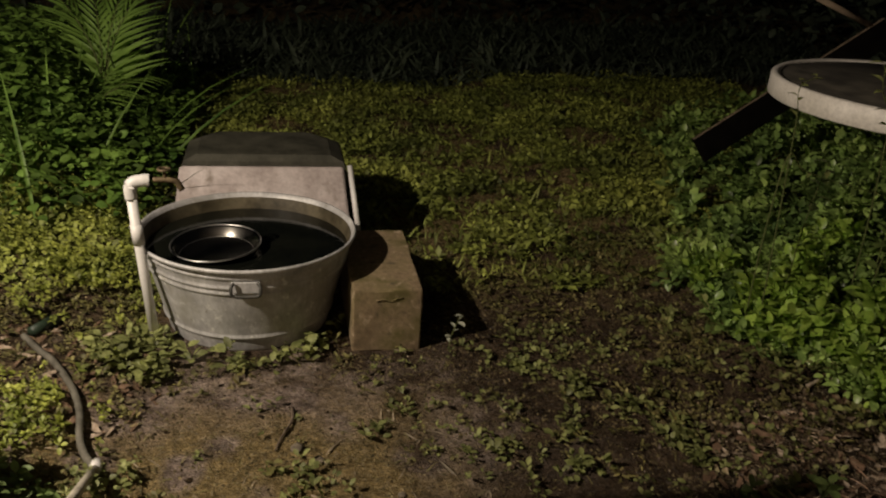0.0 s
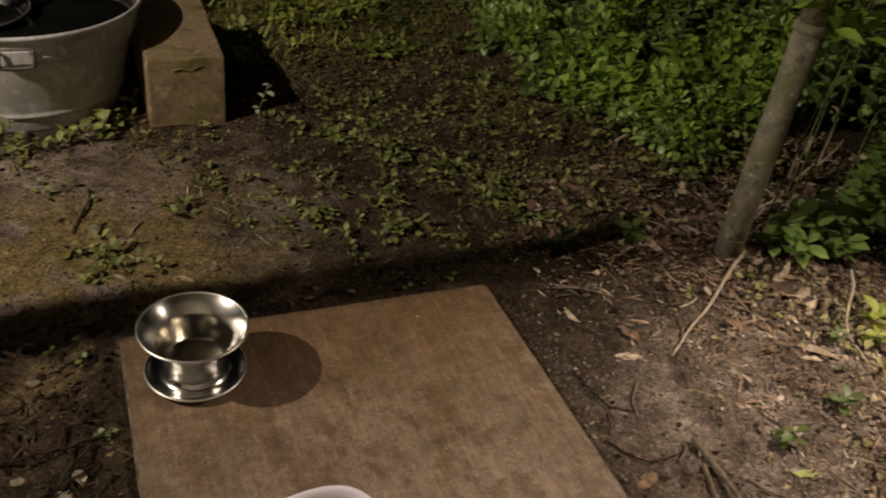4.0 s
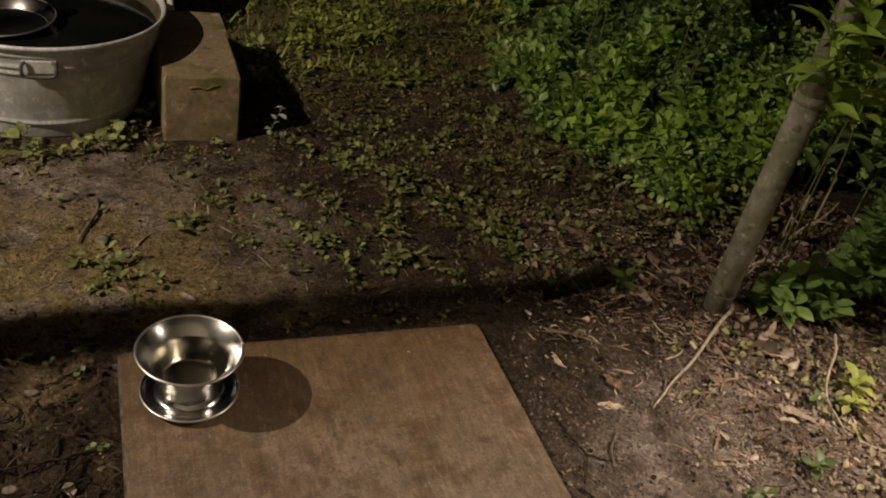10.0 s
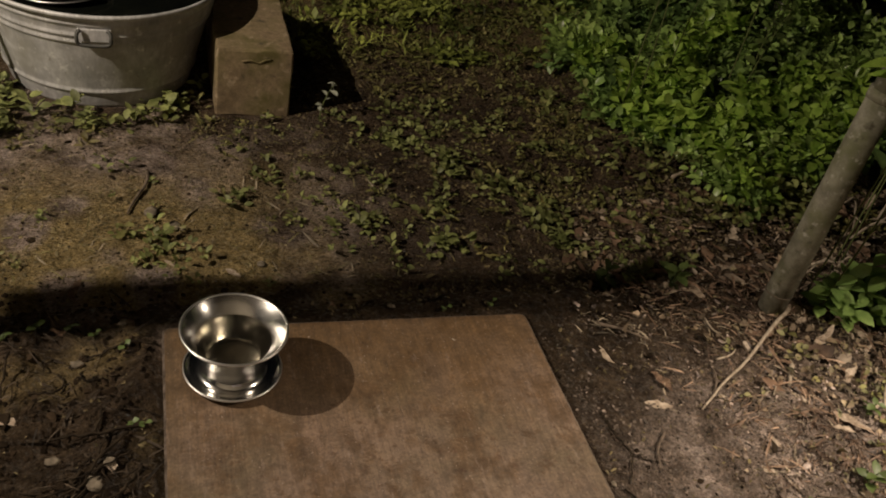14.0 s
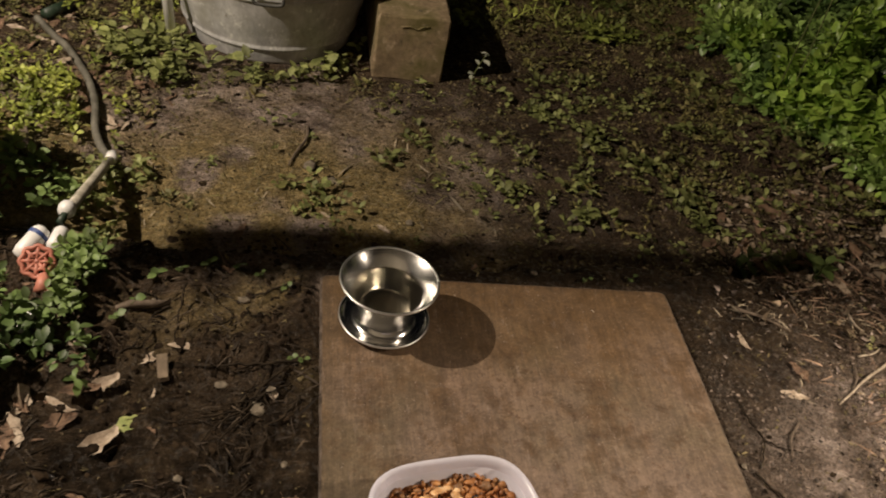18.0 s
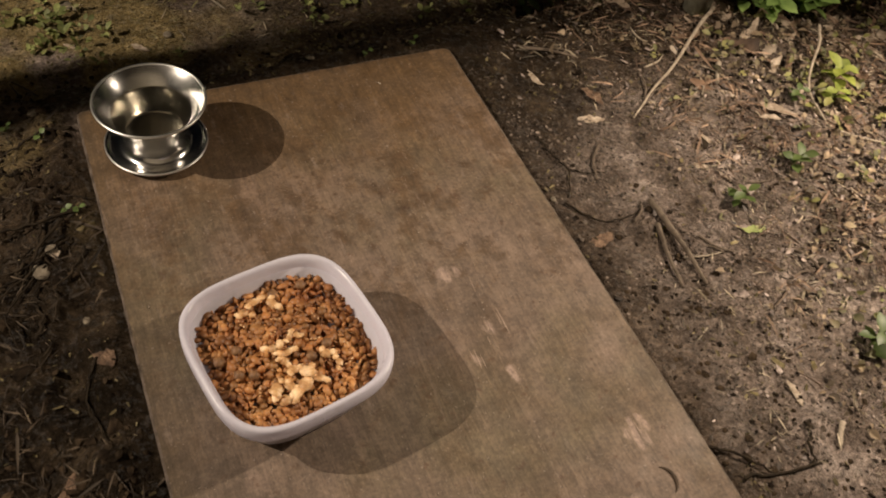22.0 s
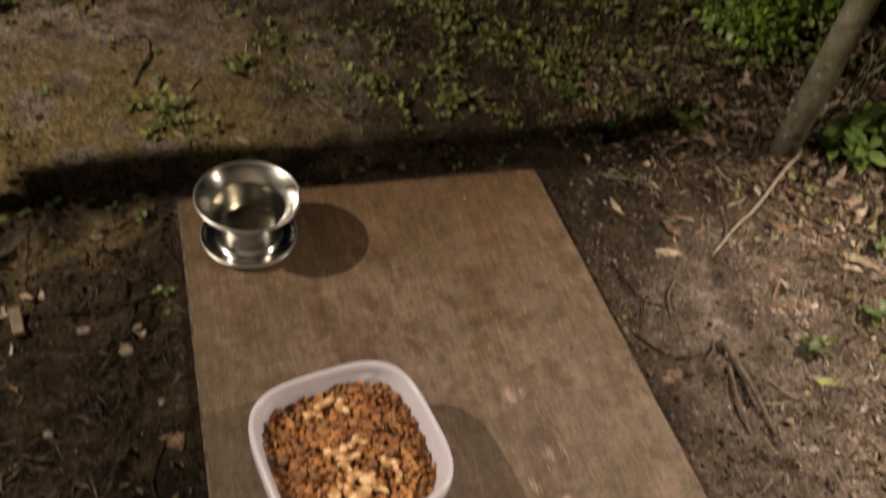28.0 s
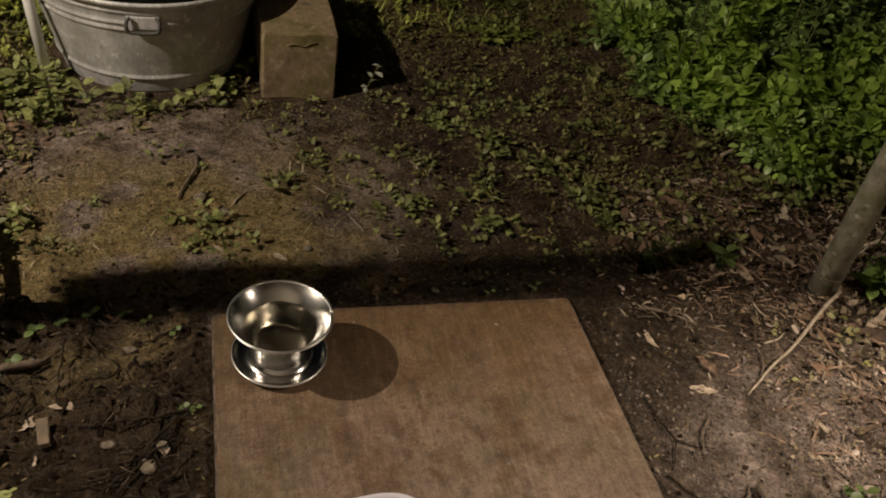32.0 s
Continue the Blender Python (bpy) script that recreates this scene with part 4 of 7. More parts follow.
part("inner_wall", lathe("inner_wall", [(0.2770, 0.185), (0.2858, 0.2285), (0.2940, 0.258), (0.2955, 0.2625)], M["dark_zinc"], 96, 0.006), tub, "dark brown inside of the tub")
for turn in (-90, 90):
    m = pose(0, 0, 0, 0, 0, turn)
    ear = box("handle_plate", (0.287, -0.038, 0.206), (0.2985, 0.038, 0.238), M["galvanized"], 0.0025)
    part("handle_plate", ear, tub, matrix=m)
    pts = curve_points([(0.304, -0.030, 0.238), (0.309, -0.036, 0.234), (0.313, -0.038, 0.222), (0.311, -0.033, 0.206), (0.310, 0, 0.203), (0.311, 0.033, 0.206), (0.313, 0.038, 0.222), (0.309, 0.036, 0.234), (0.304, 0.030, 0.238)], 5)
    # wire coloured dark to draw the shaded inner edges of the handle
    part("handle", tube("handle", pts, 0.0045, M["dark_handle_metal"], 8), tub, matrix=m)
ring = []
for k in range(96):
    c, d = math.cos(2 * math.pi * k / 96), math.sin(2 * math.pi * k / 96)
    ring += [(0.2875 * c, 0.2875 * d, 0.228), (-0.088 + 0.1125 * c, -0.040 + 0.1125 * d, 0.2275)]
water = new("water", mesh_of("water", ring, [(2 * k, 2 * ((k + 1) % 96), 2 * ((k + 1) % 96) + 1, 2 * k + 1) for k in range(96)], M["water"]))
water.location, water.scale.z = TUB, 1.036
tagged(water, "still dark water in the wash tub", "water", kind="structure")

pan = thing("steel_pan", (-0.222, 1.165, 0.118), "round shiny steel pan floating in the tub water", "pan")
part("dish", lathe("dish", [(0.0, 0.0), (0.098, 0.0), (0.108, 0.006), (0.118, 0.030), (0.126, 0.034), (0.127, 0.036), (0.124, 0.037), (0.116, 0.034), (0.106, 0.010), (0.097, 0.004), (0.0, 0.004)], M["pan_steel"], 64), pan,
     matrix=pose(0, 0, 0, 2, -3, 0))
for name, radius, height, thick in (("rim", 0.1262, 0.0362, 0.0022), ("inner_ring", 0.104, 0.0075, 0.0012)):
    loop = [(radius * math.cos(k * math.pi / 48), radius * math.sin(k * math.pi / 48), height) for k in range(97)]
    part(name, tube(name, loop, thick, M["rim_steel"], 8), pan, "bright rolled steel edge", pose(0, 0, 0, 2, -3, 0))


# ---- concrete block ----
block = thing("concrete_block", (0.250, 1.160, -0.102), "tan weathered concrete block standing on the soil beside the tub", "block")
part("body", box("body", (-0.0985, -0.202, 0), (0.0985, 0.245, 0.195), M["concrete"], 0.006, 2, 0.0022, 3, 3), block)
part("chip", tube("chip", curve_points([(-0.035, -0.204, 0.162), (-0.012, -0.205, 0.166), (0.010, -0.204, 0.160), (0.024, -0.205, 0.168), (0.040, -0.204, 0.171)], 5), [0.0010 + 0.0022 * abs(math.sin(1.3 * k)) for k in range(21)], M["concrete"], 6), block, "rough pale chipped ridge")


# ---- pump box behind the tub ----
pump_box = thing("pump_box", (-0.09, 1.75, -0.094), "dark plastic hooded box with a pale sloping front behind the tub", "box")
bm = bmesh.new()
low = [(-0.29, -0.045), (0.29, -0.045), (0.29, 0.20), (0.22, 0.31), (-0.22, 0.31), (-0.29, 0.20)]
for f, h in (((1.0, 1.0), 0.0), ((0.985, 0.985), 0.262), ((0.955, 0.955), 0.275)):
    for x, y in low:
        bm.verts.new((x * f[0], y * f[1], h))
bm.verts.ensure_lookup_table()
for k in range(2):
    for i in range(6):
        j = (i + 1) % 6
        bm.faces.new([bm.verts[k * 6 + i], bm.verts[k * 6 + j], bm.verts[k * 6 + 6 + j], bm.verts[k * 6 + 6 + i]])
bm.faces.new([bm.verts[12 + i] for i in range(6)])
part("body", from_bm("body", bm, M["dark_plastic"], soft=False), pump_box)
panel = bmesh.new()
outline = [(-0.245, 0.0), (-0.238, 0.085), (-0.066, 0.306), (-0.0495, 0.306), (-0.0495, 0.0)]
for side in (-1, 1):
    for y, h in outline:
        panel.verts.new((side * (0.306 - 0.105 * h) - 0.006, y, h))
panel.verts.ensure_lookup_table()
panel.faces.new([panel.verts[k] for k in range(5)])
panel.faces.new([panel.verts[9 - k] for k in range(5)])
for k in range(5):
    j = (k + 1) % 5
    panel.faces.new([panel.verts[j], panel.verts[k], panel.verts[5 + k], panel.verts[5 + j]])
bmesh.ops.recalc_face_normals(panel, faces=panel.faces[:])
bmesh.ops.bevel(panel, geom=panel.edges[:], offset=0.010, segments=3, affect="EDGES", profile=0.5)
part("front_panel", from_bm("front_panel", panel, M["slab"], soft=False), pump_box, "pale pinkish stained sloping front panel")
hood = bmesh.new()
for half, near, far, h in ((0.285, -0.046, 0.312, 0.270), (0.268, -0.040, 0.300, 0.318), (0.225, -0.022, 0.265, 0.338)):
    for x, y in ((-half, near), (half, near), (half, far - 0.09), (half - 0.07, far), (0.07 - half, far), (-half, far - 0.09)):
        hood.verts.new((x, y, h))
hood.verts.ensure_lookup_table()
for k in range(2):
    for i in range(6):
        j = (i + 1) % 6
        hood.faces.new([hood.verts[k * 6 + i], hood.verts[k * 6 + j], hood.verts[k * 6 + 6 + j], hood.verts[k * 6 + 6 + i]])
hood.faces.new([hood.verts[12 + i] for i in range(6)])
part("hood", from_bm("hood", hood, M["dark_plastic"], soft=False), pump_box, "dark domed plastic hood behind the slab")
part("trim_strip", tube("trim_strip", [(0.292, -0.03, 0.300), (0.300, -0.11, 0.225), (0.312, -0.20, 0.120)], 0.010, M["pvc"], 10), pump_box, "white plastic trim strip")


# ---- water pipe and tap ----
pipe = thing("water_pipe", (-0.410, 1.03, -0.09), "white plastic water pipe standing beside the tub", "pipe")
part("riser", tube("riser", [(0.026, 0, -0.035), (-0.014, 0, 0.44)], 0.0135, M["pvc"], 18), pipe)
part("coupling", tube("coupling", [(-0.0022, 0, 0.298), (-0.0068, 0, 0.353)], 0.0158, M["pvc"], 18), pipe)
part("elbow", tube("elbow", curve_points([(-0.0128, 0, 0.425), (-0.0145, 0, 0.452), (-0.008, 0.002, 0.468), (0.018, 0.004, 0.474), (0.034, 0.006, 0.474)], 5), 0.0165, M["pvc"], 18), pipe)
tap = thing("garden_tap", (-0.365, 1.037, 0.384), "old brass garden tap on the white pipe", "tap")
part("spout", tube("spout", curve_points([(-0.005, 0, 0), (0.03, 0.004, 0), (0.055, 0.008, -0.006), (0.068, 0.010, -0.030)], 5), [0.0075] * 6 + [0.0085] * 10, M["brass"], 12), tap)
part("stem", tube("stem", [(0.028, 0.004, 0), (0.026, 0.004, 0.028)], 0.005, M["brass"], 10), tap)
wheel = [(0.026 + 0.015 * math.cos(a * math.pi / 8), 0.004 + 0.015 * math.sin(a * math.pi / 8), 0.028) for a in range(17)]
part("wheel_handle", tube("wheel_handle", wheel, 0.0035, M["brass"], 8), tap)


# ---- post ----
post = thing("fence_post", (1.272, 0.008, 0), "grey weathered round metal fence post", "post")
part("shaft", tube("shaft", [(0, 0, -0.1), (0, 0, 0.25), (0.001, 0, 0.52)], 0.0285, M["post"], 28), post)
part("collar", tube("collar", [(0.001, 0, 0.515), (0.001, 0, 0.535)], 0.0305, M["post"], 28), post)
part("upper_shaft", tube("upper_shaft", [(0.001, 0, 0.53), (0.004, 0, 1.0), (0.005, 0, 1.6)], 0.026, M["post"], 28), post)
part("wire", tube("wire", [(0.0297 * math.cos(a * 0.45), 0.0297 * math.sin(a * 0.45), 0.045 + 0.0006 * a) for a in range(15)], 0.0010, M["twig"], 6), post, "thin pale wire round the post")


# ---- round table and leaning board ----
table = thing("round_table", (2.06, 1.30, -0.085), "round white garden table with a dirty dark top", "table")
part("tabletop", lathe("tabletop", [(0.0, 0.700), (0.470, 0.700), (0.478, 0.690), (0.0, 0.672)], M["table_top"], 80), table, "dark dirty table top")
part("edge_band", lathe("edge_band", [(0.470, 0.704), (0.492, 0.707), (0.500, 0.700), (0.502, 0.640), (0.494, 0.635), (0.488, 0.642), (0.472, 0.680)], M["table_white"], 80, closed=True), table, "white plastic edge band")
part("pedestal", lathe("pedestal", [(0.0, -0.03), (0.20, -0.03), (0.19, 0.01), (0.06, 0.04), (0.035, 0.10), (0.033, 0.58), (0.07, 0.64), (0.20, 0.668), (0.0, 0.669)], M["table_white"], 40), table)
lean = thing("leaning_board", (1.90, 1.80, -0.08), "leaning board with a pale worn edge, coloured near black for the shade behind the table", "board")
m = Matrix.Translation((-0.365, 0, 0.396)) @ Euler((0, radians(-35), 0)).to_matrix().to_4x4()
# panel coloured near black to stand for the shade behind the table
part("panel", box("panel", (-0.03, -0.01, -0.11), (0.80, 0.01, 0.0), M["shaded_panel_wood"], 0.003), lean, matrix=m)
part("edge_strip", box("edge_strip", (-0.03, -0.011, 0.0005), (0.80, -0.002, 0.0025), M["beam_wood"], 0.001), lean, "pale worn edge strip", matrix=m)
part("cross_bar", tube("cross_bar", [(0.0, 0.0, 0.92), (0.249, 0.0, 0.826)], 0.011, M["beam_wood"], 10), lean, "pale wooden cross bar")


# ---- yard plants ----
def rosettes(rng, x, y, count, size, lift=(0.2, 0.8), rise=(0.0, 0.02)):
    """Leaves in low tufts: places, sizes and turns."""
    n = rng.randint(count[0], count[1] + 1, len(x))
    own = np.repeat(np.arange(len(x)), n)
    yaw = rng.uniform(0, 6.283, len(own))
    s = rng.uniform(*size, len(own)) * np.repeat(rng.uniform(0.7, 1.3, len(x)), n)
    px, py = x[own] - 0.25 * s * np.sin(yaw) + rng.normal(0, 0.2, len(own)) * s, y[own] + 0.25 * s * np.cos(yaw) + rng.normal(0, 0.2, len(own)) * s
    pz = ground_z(px, py) + rng.uniform(*rise, len(own))
    return np.stack([px, py, pz], 1), s, yaw, rng.uniform(*lift, len(own)), rng.normal(0, 0.35, len(own))


HOSE = [(-0.66, 1.09), (-0.715, 0.985), (-0.66, 0.915), (-0.613, 0.854), (-0.545, 0.725), (-0.508, 0.62), (-0.492, 0.53), (-0.438, 0.42), (-0.440, 0.28), (-0.450, 0.12), (-0.475, 0.0), (-0.468, -0.10)]


def off_hose(x, y):
    """1 away from the garden hose, 0 on it."""
    far = np.full(np.shape(x), 9.0)
    for (ax, ay), (bx, by) in zip(HOSE, HOSE[1:]):
        t = np.clip(((x - ax) * (bx - ax) + (y - ay) * (by - ay)) / ((bx - ax) ** 2 + (by - ay) ** 2), 0, 1)
        far = np.minimum(far, np.hypot(x - ax - t * (bx - ax), y - ay - t * (by - ay)))
    return smooth(0.02, 0.05, far)


def clear(x, y):
    """1 where plants may stand: not in the tub, block, boxes, pipe or board."""
    free = np.hypot(x + 0.134, y - 1.205) > 0.262
    free &= ~((x > 0.13) & (x < 0.365) & (y > 0.94) & (y < 1.42))
    free &= ~((x > -0.40) & (x < 0.23) & (y > 1.40) & (y < 2.08))
    free &= ~((x > -0.015) & (x < 0.695) & (y < 0.02) & (y > -1.3))
    return free.astype(float)


def bare_spot(x, y):
    """0 on the bare soil between the lawn and the post."""
    return smooth(0.75, 1.15, np.hypot((x - 1.02) / 0.17, (y - 0.34) / 0.13) + 0.5 * (lattice(x, y, 0.06, 19) - 0.5))


def lawn_odds(x, y):
    patch = smooth(0.46, 0.70, lattice(x, y, 0.16, 31)) * 0.8 + 0.2 * smooth(0.4, 0.7, lattice(x, y, 0.05, 32))
    far = smooth(0.95, 2.0, y)
    side = smooth(0.70, 1.15, x) + smooth(-0.28, -0.55, x)
    bare = smooth(0.30, 0.36, y) * clear(x, y) * bare_spot(x, y) * (1 - 0.45 * smooth(0.2, 0.5, x) * smooth(1.3, 1.0, y) * (lattice(x, y, 0.09, 18) < 0.62))
    return off_hose(x, y) * bare * (1 - 0.7 * smooth(1.0, 0.5, np.hypot((x + 0.14) / 0.46, (y - 0.60) / 0.30))) * np.clip(0.24 * patch * (1 - 0.65 * smooth(0.62, 0.45, x) * smooth(0.8, 0.65, y)) + (0.25 + 0.75 * patch) * np.maximum(far, 0.85 * np.clip(side, 0, 1)) + 0.13 * patch * smooth(0.35, 0.8, x), 0, 1)


rng = np.random.RandomState(51)
x, y = strewn(rng, 12000, (-1.3, 0.25), (1.9, 1.7), lawn_odds)
half = rng.rand(len(x)) < 0.6
near_weeds = new("lawn_weeds", scatter("lawn_weeds", OVAL, *rosettes(rng, x[half], y[half], (6, 12), (0.006, 0.016), (-0.1, 1.0), rise=(0, 0.014)), M["weed"]))
tagged(near_weeds, "low patchy olive green lawn weeds", "weeds", kind="stuff")
fine_weeds = new("creeping_weeds", scatter("creeping_weeds", NARROW, *rosettes(rng, x[~half], y[~half], (6, 12), (0.008, 0.024), (-0.1, 1.1), rise=(0, 0.016)), M["weed_brown"]))
tagged(fine_weeds, "fine narrow-leaved creeping weeds, half dry", "weeds", kind="stuff")
x, y = strewn(rng, 36000, (-1.6, 1.3), (3.0, 4.5), lambda a, b: clear(a, b) * (0.06 + 0.94 * smooth(0.36, 0.60, 0.5 * lattice(a, b, 0.10, 33) + 0.5 * lattice(a, b, 0.30, 35))) * (0.55 + 0.45 * smooth(1.5, 2.1, b + 0.3 * (a < 0.2))))
mid_weeds = new("lawn", scatter("lawn", SMALL, *rosettes(rng, x, y, (4, 8), (0.016, 0.034), (-0.1, 1.1), rise=(0, 0.030)), M["lawn_green"]))
tagged(mid_weeds, "yellowish green lawn of small low weeds", "lawn", kind="stuff")
x, y = strewn(rng, 28000, (-1.6, 1.35), (3.0, 4.6), lambda a, b: clear(a, b) * (0.25 + 0.75 * smooth(0.35, 0.65, lattice(a, b, 0.2, 36))))
n = len(x)
lawn_blades = new("lawn_grass", scatter("lawn_grass", leaf_shape([0.05, 0.035], 0.4, 0.4), np.stack([x, y, ground_z(x, y)], 1), rng.gamma(4, 0.0075, n) + 0.012, rng.uniform(0, 6.3, n), rng.uniform(0.5, 1.4, n), rng.normal(0, 0.3, n), M["lawn_green"]))
tagged(lawn_blades, "short upright green grass blades in the lawn", "grass", kind="stuff")
x, y = strewn(rng, 40000, (-3.0, 4.3), (4.5, 6.5), lambda a, b: clear(a, b) * (0.25 + 0.75 * lattice(a, b, 0.3, 33)))
n = len(x)
far_weeds = new("wild_grass", scatter("wild_grass", leaf_shape([0.07, 0.05], 0.4, 0.5), np.stack([x, y, ground_z(x, y)], 1), rng.gamma(4, 0.020, n) + 0.03, rng.uniform(0, 6.3, n), rng.uniform(0.5, 1.45, n), rng.normal(0, 0.4, n), M["dim_far_leaf"]))
tagged(far_weeds, "overgrown wild grass at the end of the yard, coloured dark for the fading light", "grass", kind="stuff")
x, y = strewn(rng, 16000, (-1.2, 0.24), (1.8, 2.2), lambda a, b: 0.22 + lawn_odds(a, b))
x, y = x[clear(x, y) > 0], y[clear(x, y) > 0]
n = len(x)
grass = new("grass", scatter("grass", BLADE, np.stack([x, y, ground_z(x, y) - 0.002], 1), rng.uniform(0.012, 0.04, n), rng.uniform(0, 6.3, n), rng.uniform(0.0, 0.9, n), rng.normal(0, 0.4, n), M["dry_grass"]))
tagged(grass, "short dry yellowish grass blades in the soil", "grass", kind="stuff")

rng = np.random.RandomState(57)
x, y = strewn(rng, 800, (-0.25, 0.24), (1.25, 1.05), lambda a, b: clear(a, b) * smooth(0.45, 0.68, lattice(a, b, 0.13, 38)) * (0.35 + 0.65 * smooth(0.3, 0.8, a)))
yard_weeds = new("yard_weeds", scatter("yard_weeds", OVAL, *rosettes(rng, x, y, (4, 7), (0.009, 0.021), (0.0, 1.0), rise=(0, 0.018)), M["pale_weed"]))
tagged(yard_weeds, "small scattered pale green weed clumps in the yard", "weeds", kind="stuff")

x, y = strewn(rng, 240, (1.05, -0.60), (1.85, 0.0), lambda a, b: smooth(1.05, 1.4, a) * smooth(0.35, 0.6, lattice(a, b, 0.12, 39)))
litter_weeds = new("litter_weeds", scatter("litter_weeds", OVAL, *rosettes(rng, x, y, (3, 6), (0.009, 0.022), (0.1, 1.0), rise=(0.002, 0.016)), M["weed"]))
tagged(litter_weeds, "small dull olive weeds in the leaf litter", "weeds", kind="stuff")

rng = np.random.RandomState(58)
for px, py, spread, count, size in ((0.495, 0.461, 0.018, 7, 0.019), (0.657, 0.529, 0.030, 12, 0.020), (0.922, 0.481, 0.030, 14, 0.024), (0.629, 0.373, 0.030, 14, 0.019), (0.941, 0.391, 0.022, 9, 0.024), (0.73, 0.707, 0.035, 12, 0.022), (0.614, 0.846, 0.03, 10, 0.020), (0.66, 0.996, 0.035, 14, 0.022),
                                    (1.062, 0.225, 0.018, 7, 0.026), (0.19, 0.56, 0.02, 7, 0.018), (0.27, 0.66, 0.025, 8, 0.017), (0.0, 0.385, 0.025, 9, 0.020), (0.86, 0.61, 0.03, 10, 0.022), (0.51, 0.64, 0.02, 6, 0.016)):
    x, y = px + rng.normal(0, spread, count), py + rng.normal(0, spread, count)
    clump = new("weed_clump", scatter("weed_clump", OVAL, *rosettes(rng, x, y, (4, 7), (0.65 * size, 1.2 * size), (0.1, 1.0), rise=(0, 0.022)), M["pale_weed"]))
    tagged(clump, "small clump of pale olive green weeds on bare soil", "weeds", "weed clumps")

# broad pale-leaved weeds round the foot of the tub
rng = np.random.RandomState(52)
x, y = rng.uniform(-0.40, 0.16, 30), 0
x = np.concatenate([x, rng.uniform(-0.52, -0.34, 60)])
y = np.concatenate([1.205 - np.sqrt(np.maximum(0.28**2 - (x[:30] + 0.134) ** 2, 0)) - rng.uniform(0.0, 0.07, 30), rng.uniform(0.80, 1.05, 60)])
ok = clear(x, y) > 0
tub_weeds = new("tub_weeds", scatter("tub_weeds", OVAL, *rosettes(rng, x[ok], y[ok], (4, 8), (0.016, 0.036), (0.1, 0.9), (0.0, 0.05)), M["pale_weed"]))
tagged(tub_weeds, "pale broad-leaved weeds round the tub", "weeds", kind="stuff")


def mass(rng, n, lo, hi, height, odds, size, shape, mat, name, label, category, whorl=1):
    """A leafy mass: whorls of leaves in the upper shell of a mound of the given height."""
    x, y = strewn(rng, n // whorl, lo, hi, odds)
    k = len(x)
    z = ground_z(x, y) + height(x, y) * np.sqrt(rng.uniform(0.05, 1.0, k)) + 0.01
    own = np.repeat(np.arange(k), whorl)
    s = rng.uniform(*size, k)[own] * rng.uniform(0.7, 1.2, k * whorl)
    yaw = (rng.uniform(0, 6.283, k)[own] + np.tile(np.arange(whorl) * 2.4, k)) + rng.normal(0, 0.25, k * whorl)
    tip_x, tip_y = rng.normal(0, 0.35, k)[own], rng.normal(0, 0.35, k)[own]
    drop = np.tile(np.arange(whorl) / max(whorl, 1), k)
    pitch = 0.75 - 0.9 * drop + rng.normal(0, 0.4, k * whorl) + tip_x * np.sin(yaw) + tip_y * np.cos(yaw) if whorl > 1 else rng.uniform(-0.5, 0.7, k)
    p = np.stack([x[own] - 0.1 * s * np.sin(yaw), y[own] + 0.1 * s * np.cos(yaw), z[own] - 0.6 * s * drop], 1)
    me = scatter(name, shape, p, s, yaw, pitch, rng.normal(0, 0.3, k * whorl), mat)
    return tagged(new(name, me), label, category, kind="stuff")


def ivy_border(x, y):
    """How far inside the ground cover a place lies, in metres."""
    edge = np.interp(y, [0.0, 0.3, 0.45, 0.75, 1.1, 1.7, 3.0], [1.75, 1.58, 1.38, 1.30, 1.22, 1.45, 1.9])
    return x - edge + 0.14 * (lattice(x, y, 0.18, 41) - 0.5)


rng = np.random.RandomState(53)
def cover_height(x, y):
    return 0.06 + 0.27 * smooth(0.0, 0.7, ivy_border(x, y)) * (0.35 + 1.0 * lattice(x, y, 0.24, 42))


def cover_odds(x, y):
    """Clumps with gaps between them, and a bare hollow behind the post."""
    hollow = smooth(1.50, 1.56, x) * smooth(2.08, 1.98, x) * smooth(0.56, 0.46, y)
    return (1 - hollow) * smooth(-0.05, 0.10, ivy_border(x, y)) * (0.10 + 0.90 * smooth(0.36, 0.56, lattice(x, y, 0.11, 43)))


mass(rng, 72000, (1.1, 0.22), (2.4, 1.7), cover_height, cover_odds, (0.022, 0.046), OVAL, M["ivy"], "ground_cover", "dense bright green leafy ground cover beside the post", "ground cover", 7)
mass(rng, 15000, (1.25, 0.26), (2.0, 1.2), lambda x, y: cover_height(x, y) + 0.035, lambda x, y: cover_odds(x, y) * smooth(0.50, 0.66, lattice(x, y, 0.15, 24)), (0.026, 0.050), OVAL, M["lime"], "ground_cover", "brighter green leaves on top of the ground cover", "ground cover", 6)
mass(rng, 22000, (1.3, 1.7), (3.4, 3.2), cover_height, cover_odds, (0.030, 0.060), OVAL, M["ivy"], "ground_cover", "dense green leafy ground cover round the white table", "ground cover", 7)
mass(rng, 7000, (0.85, 0.30), (1.7, 1.6), lambda x, y: 0.05 + 0 * x, lambda x, y: smooth(-0.42, -0.02, ivy_border(x, y)) * 0.55 * bare_spot(x, y) * smooth(0.3, 0.6, lattice(x, y, 0.12, 40)), (0.013, 0.030), OVAL, M["pale_weed"], "border_weeds", "loose pale green weeds at the edge of the ground cover", "weeds", 5)
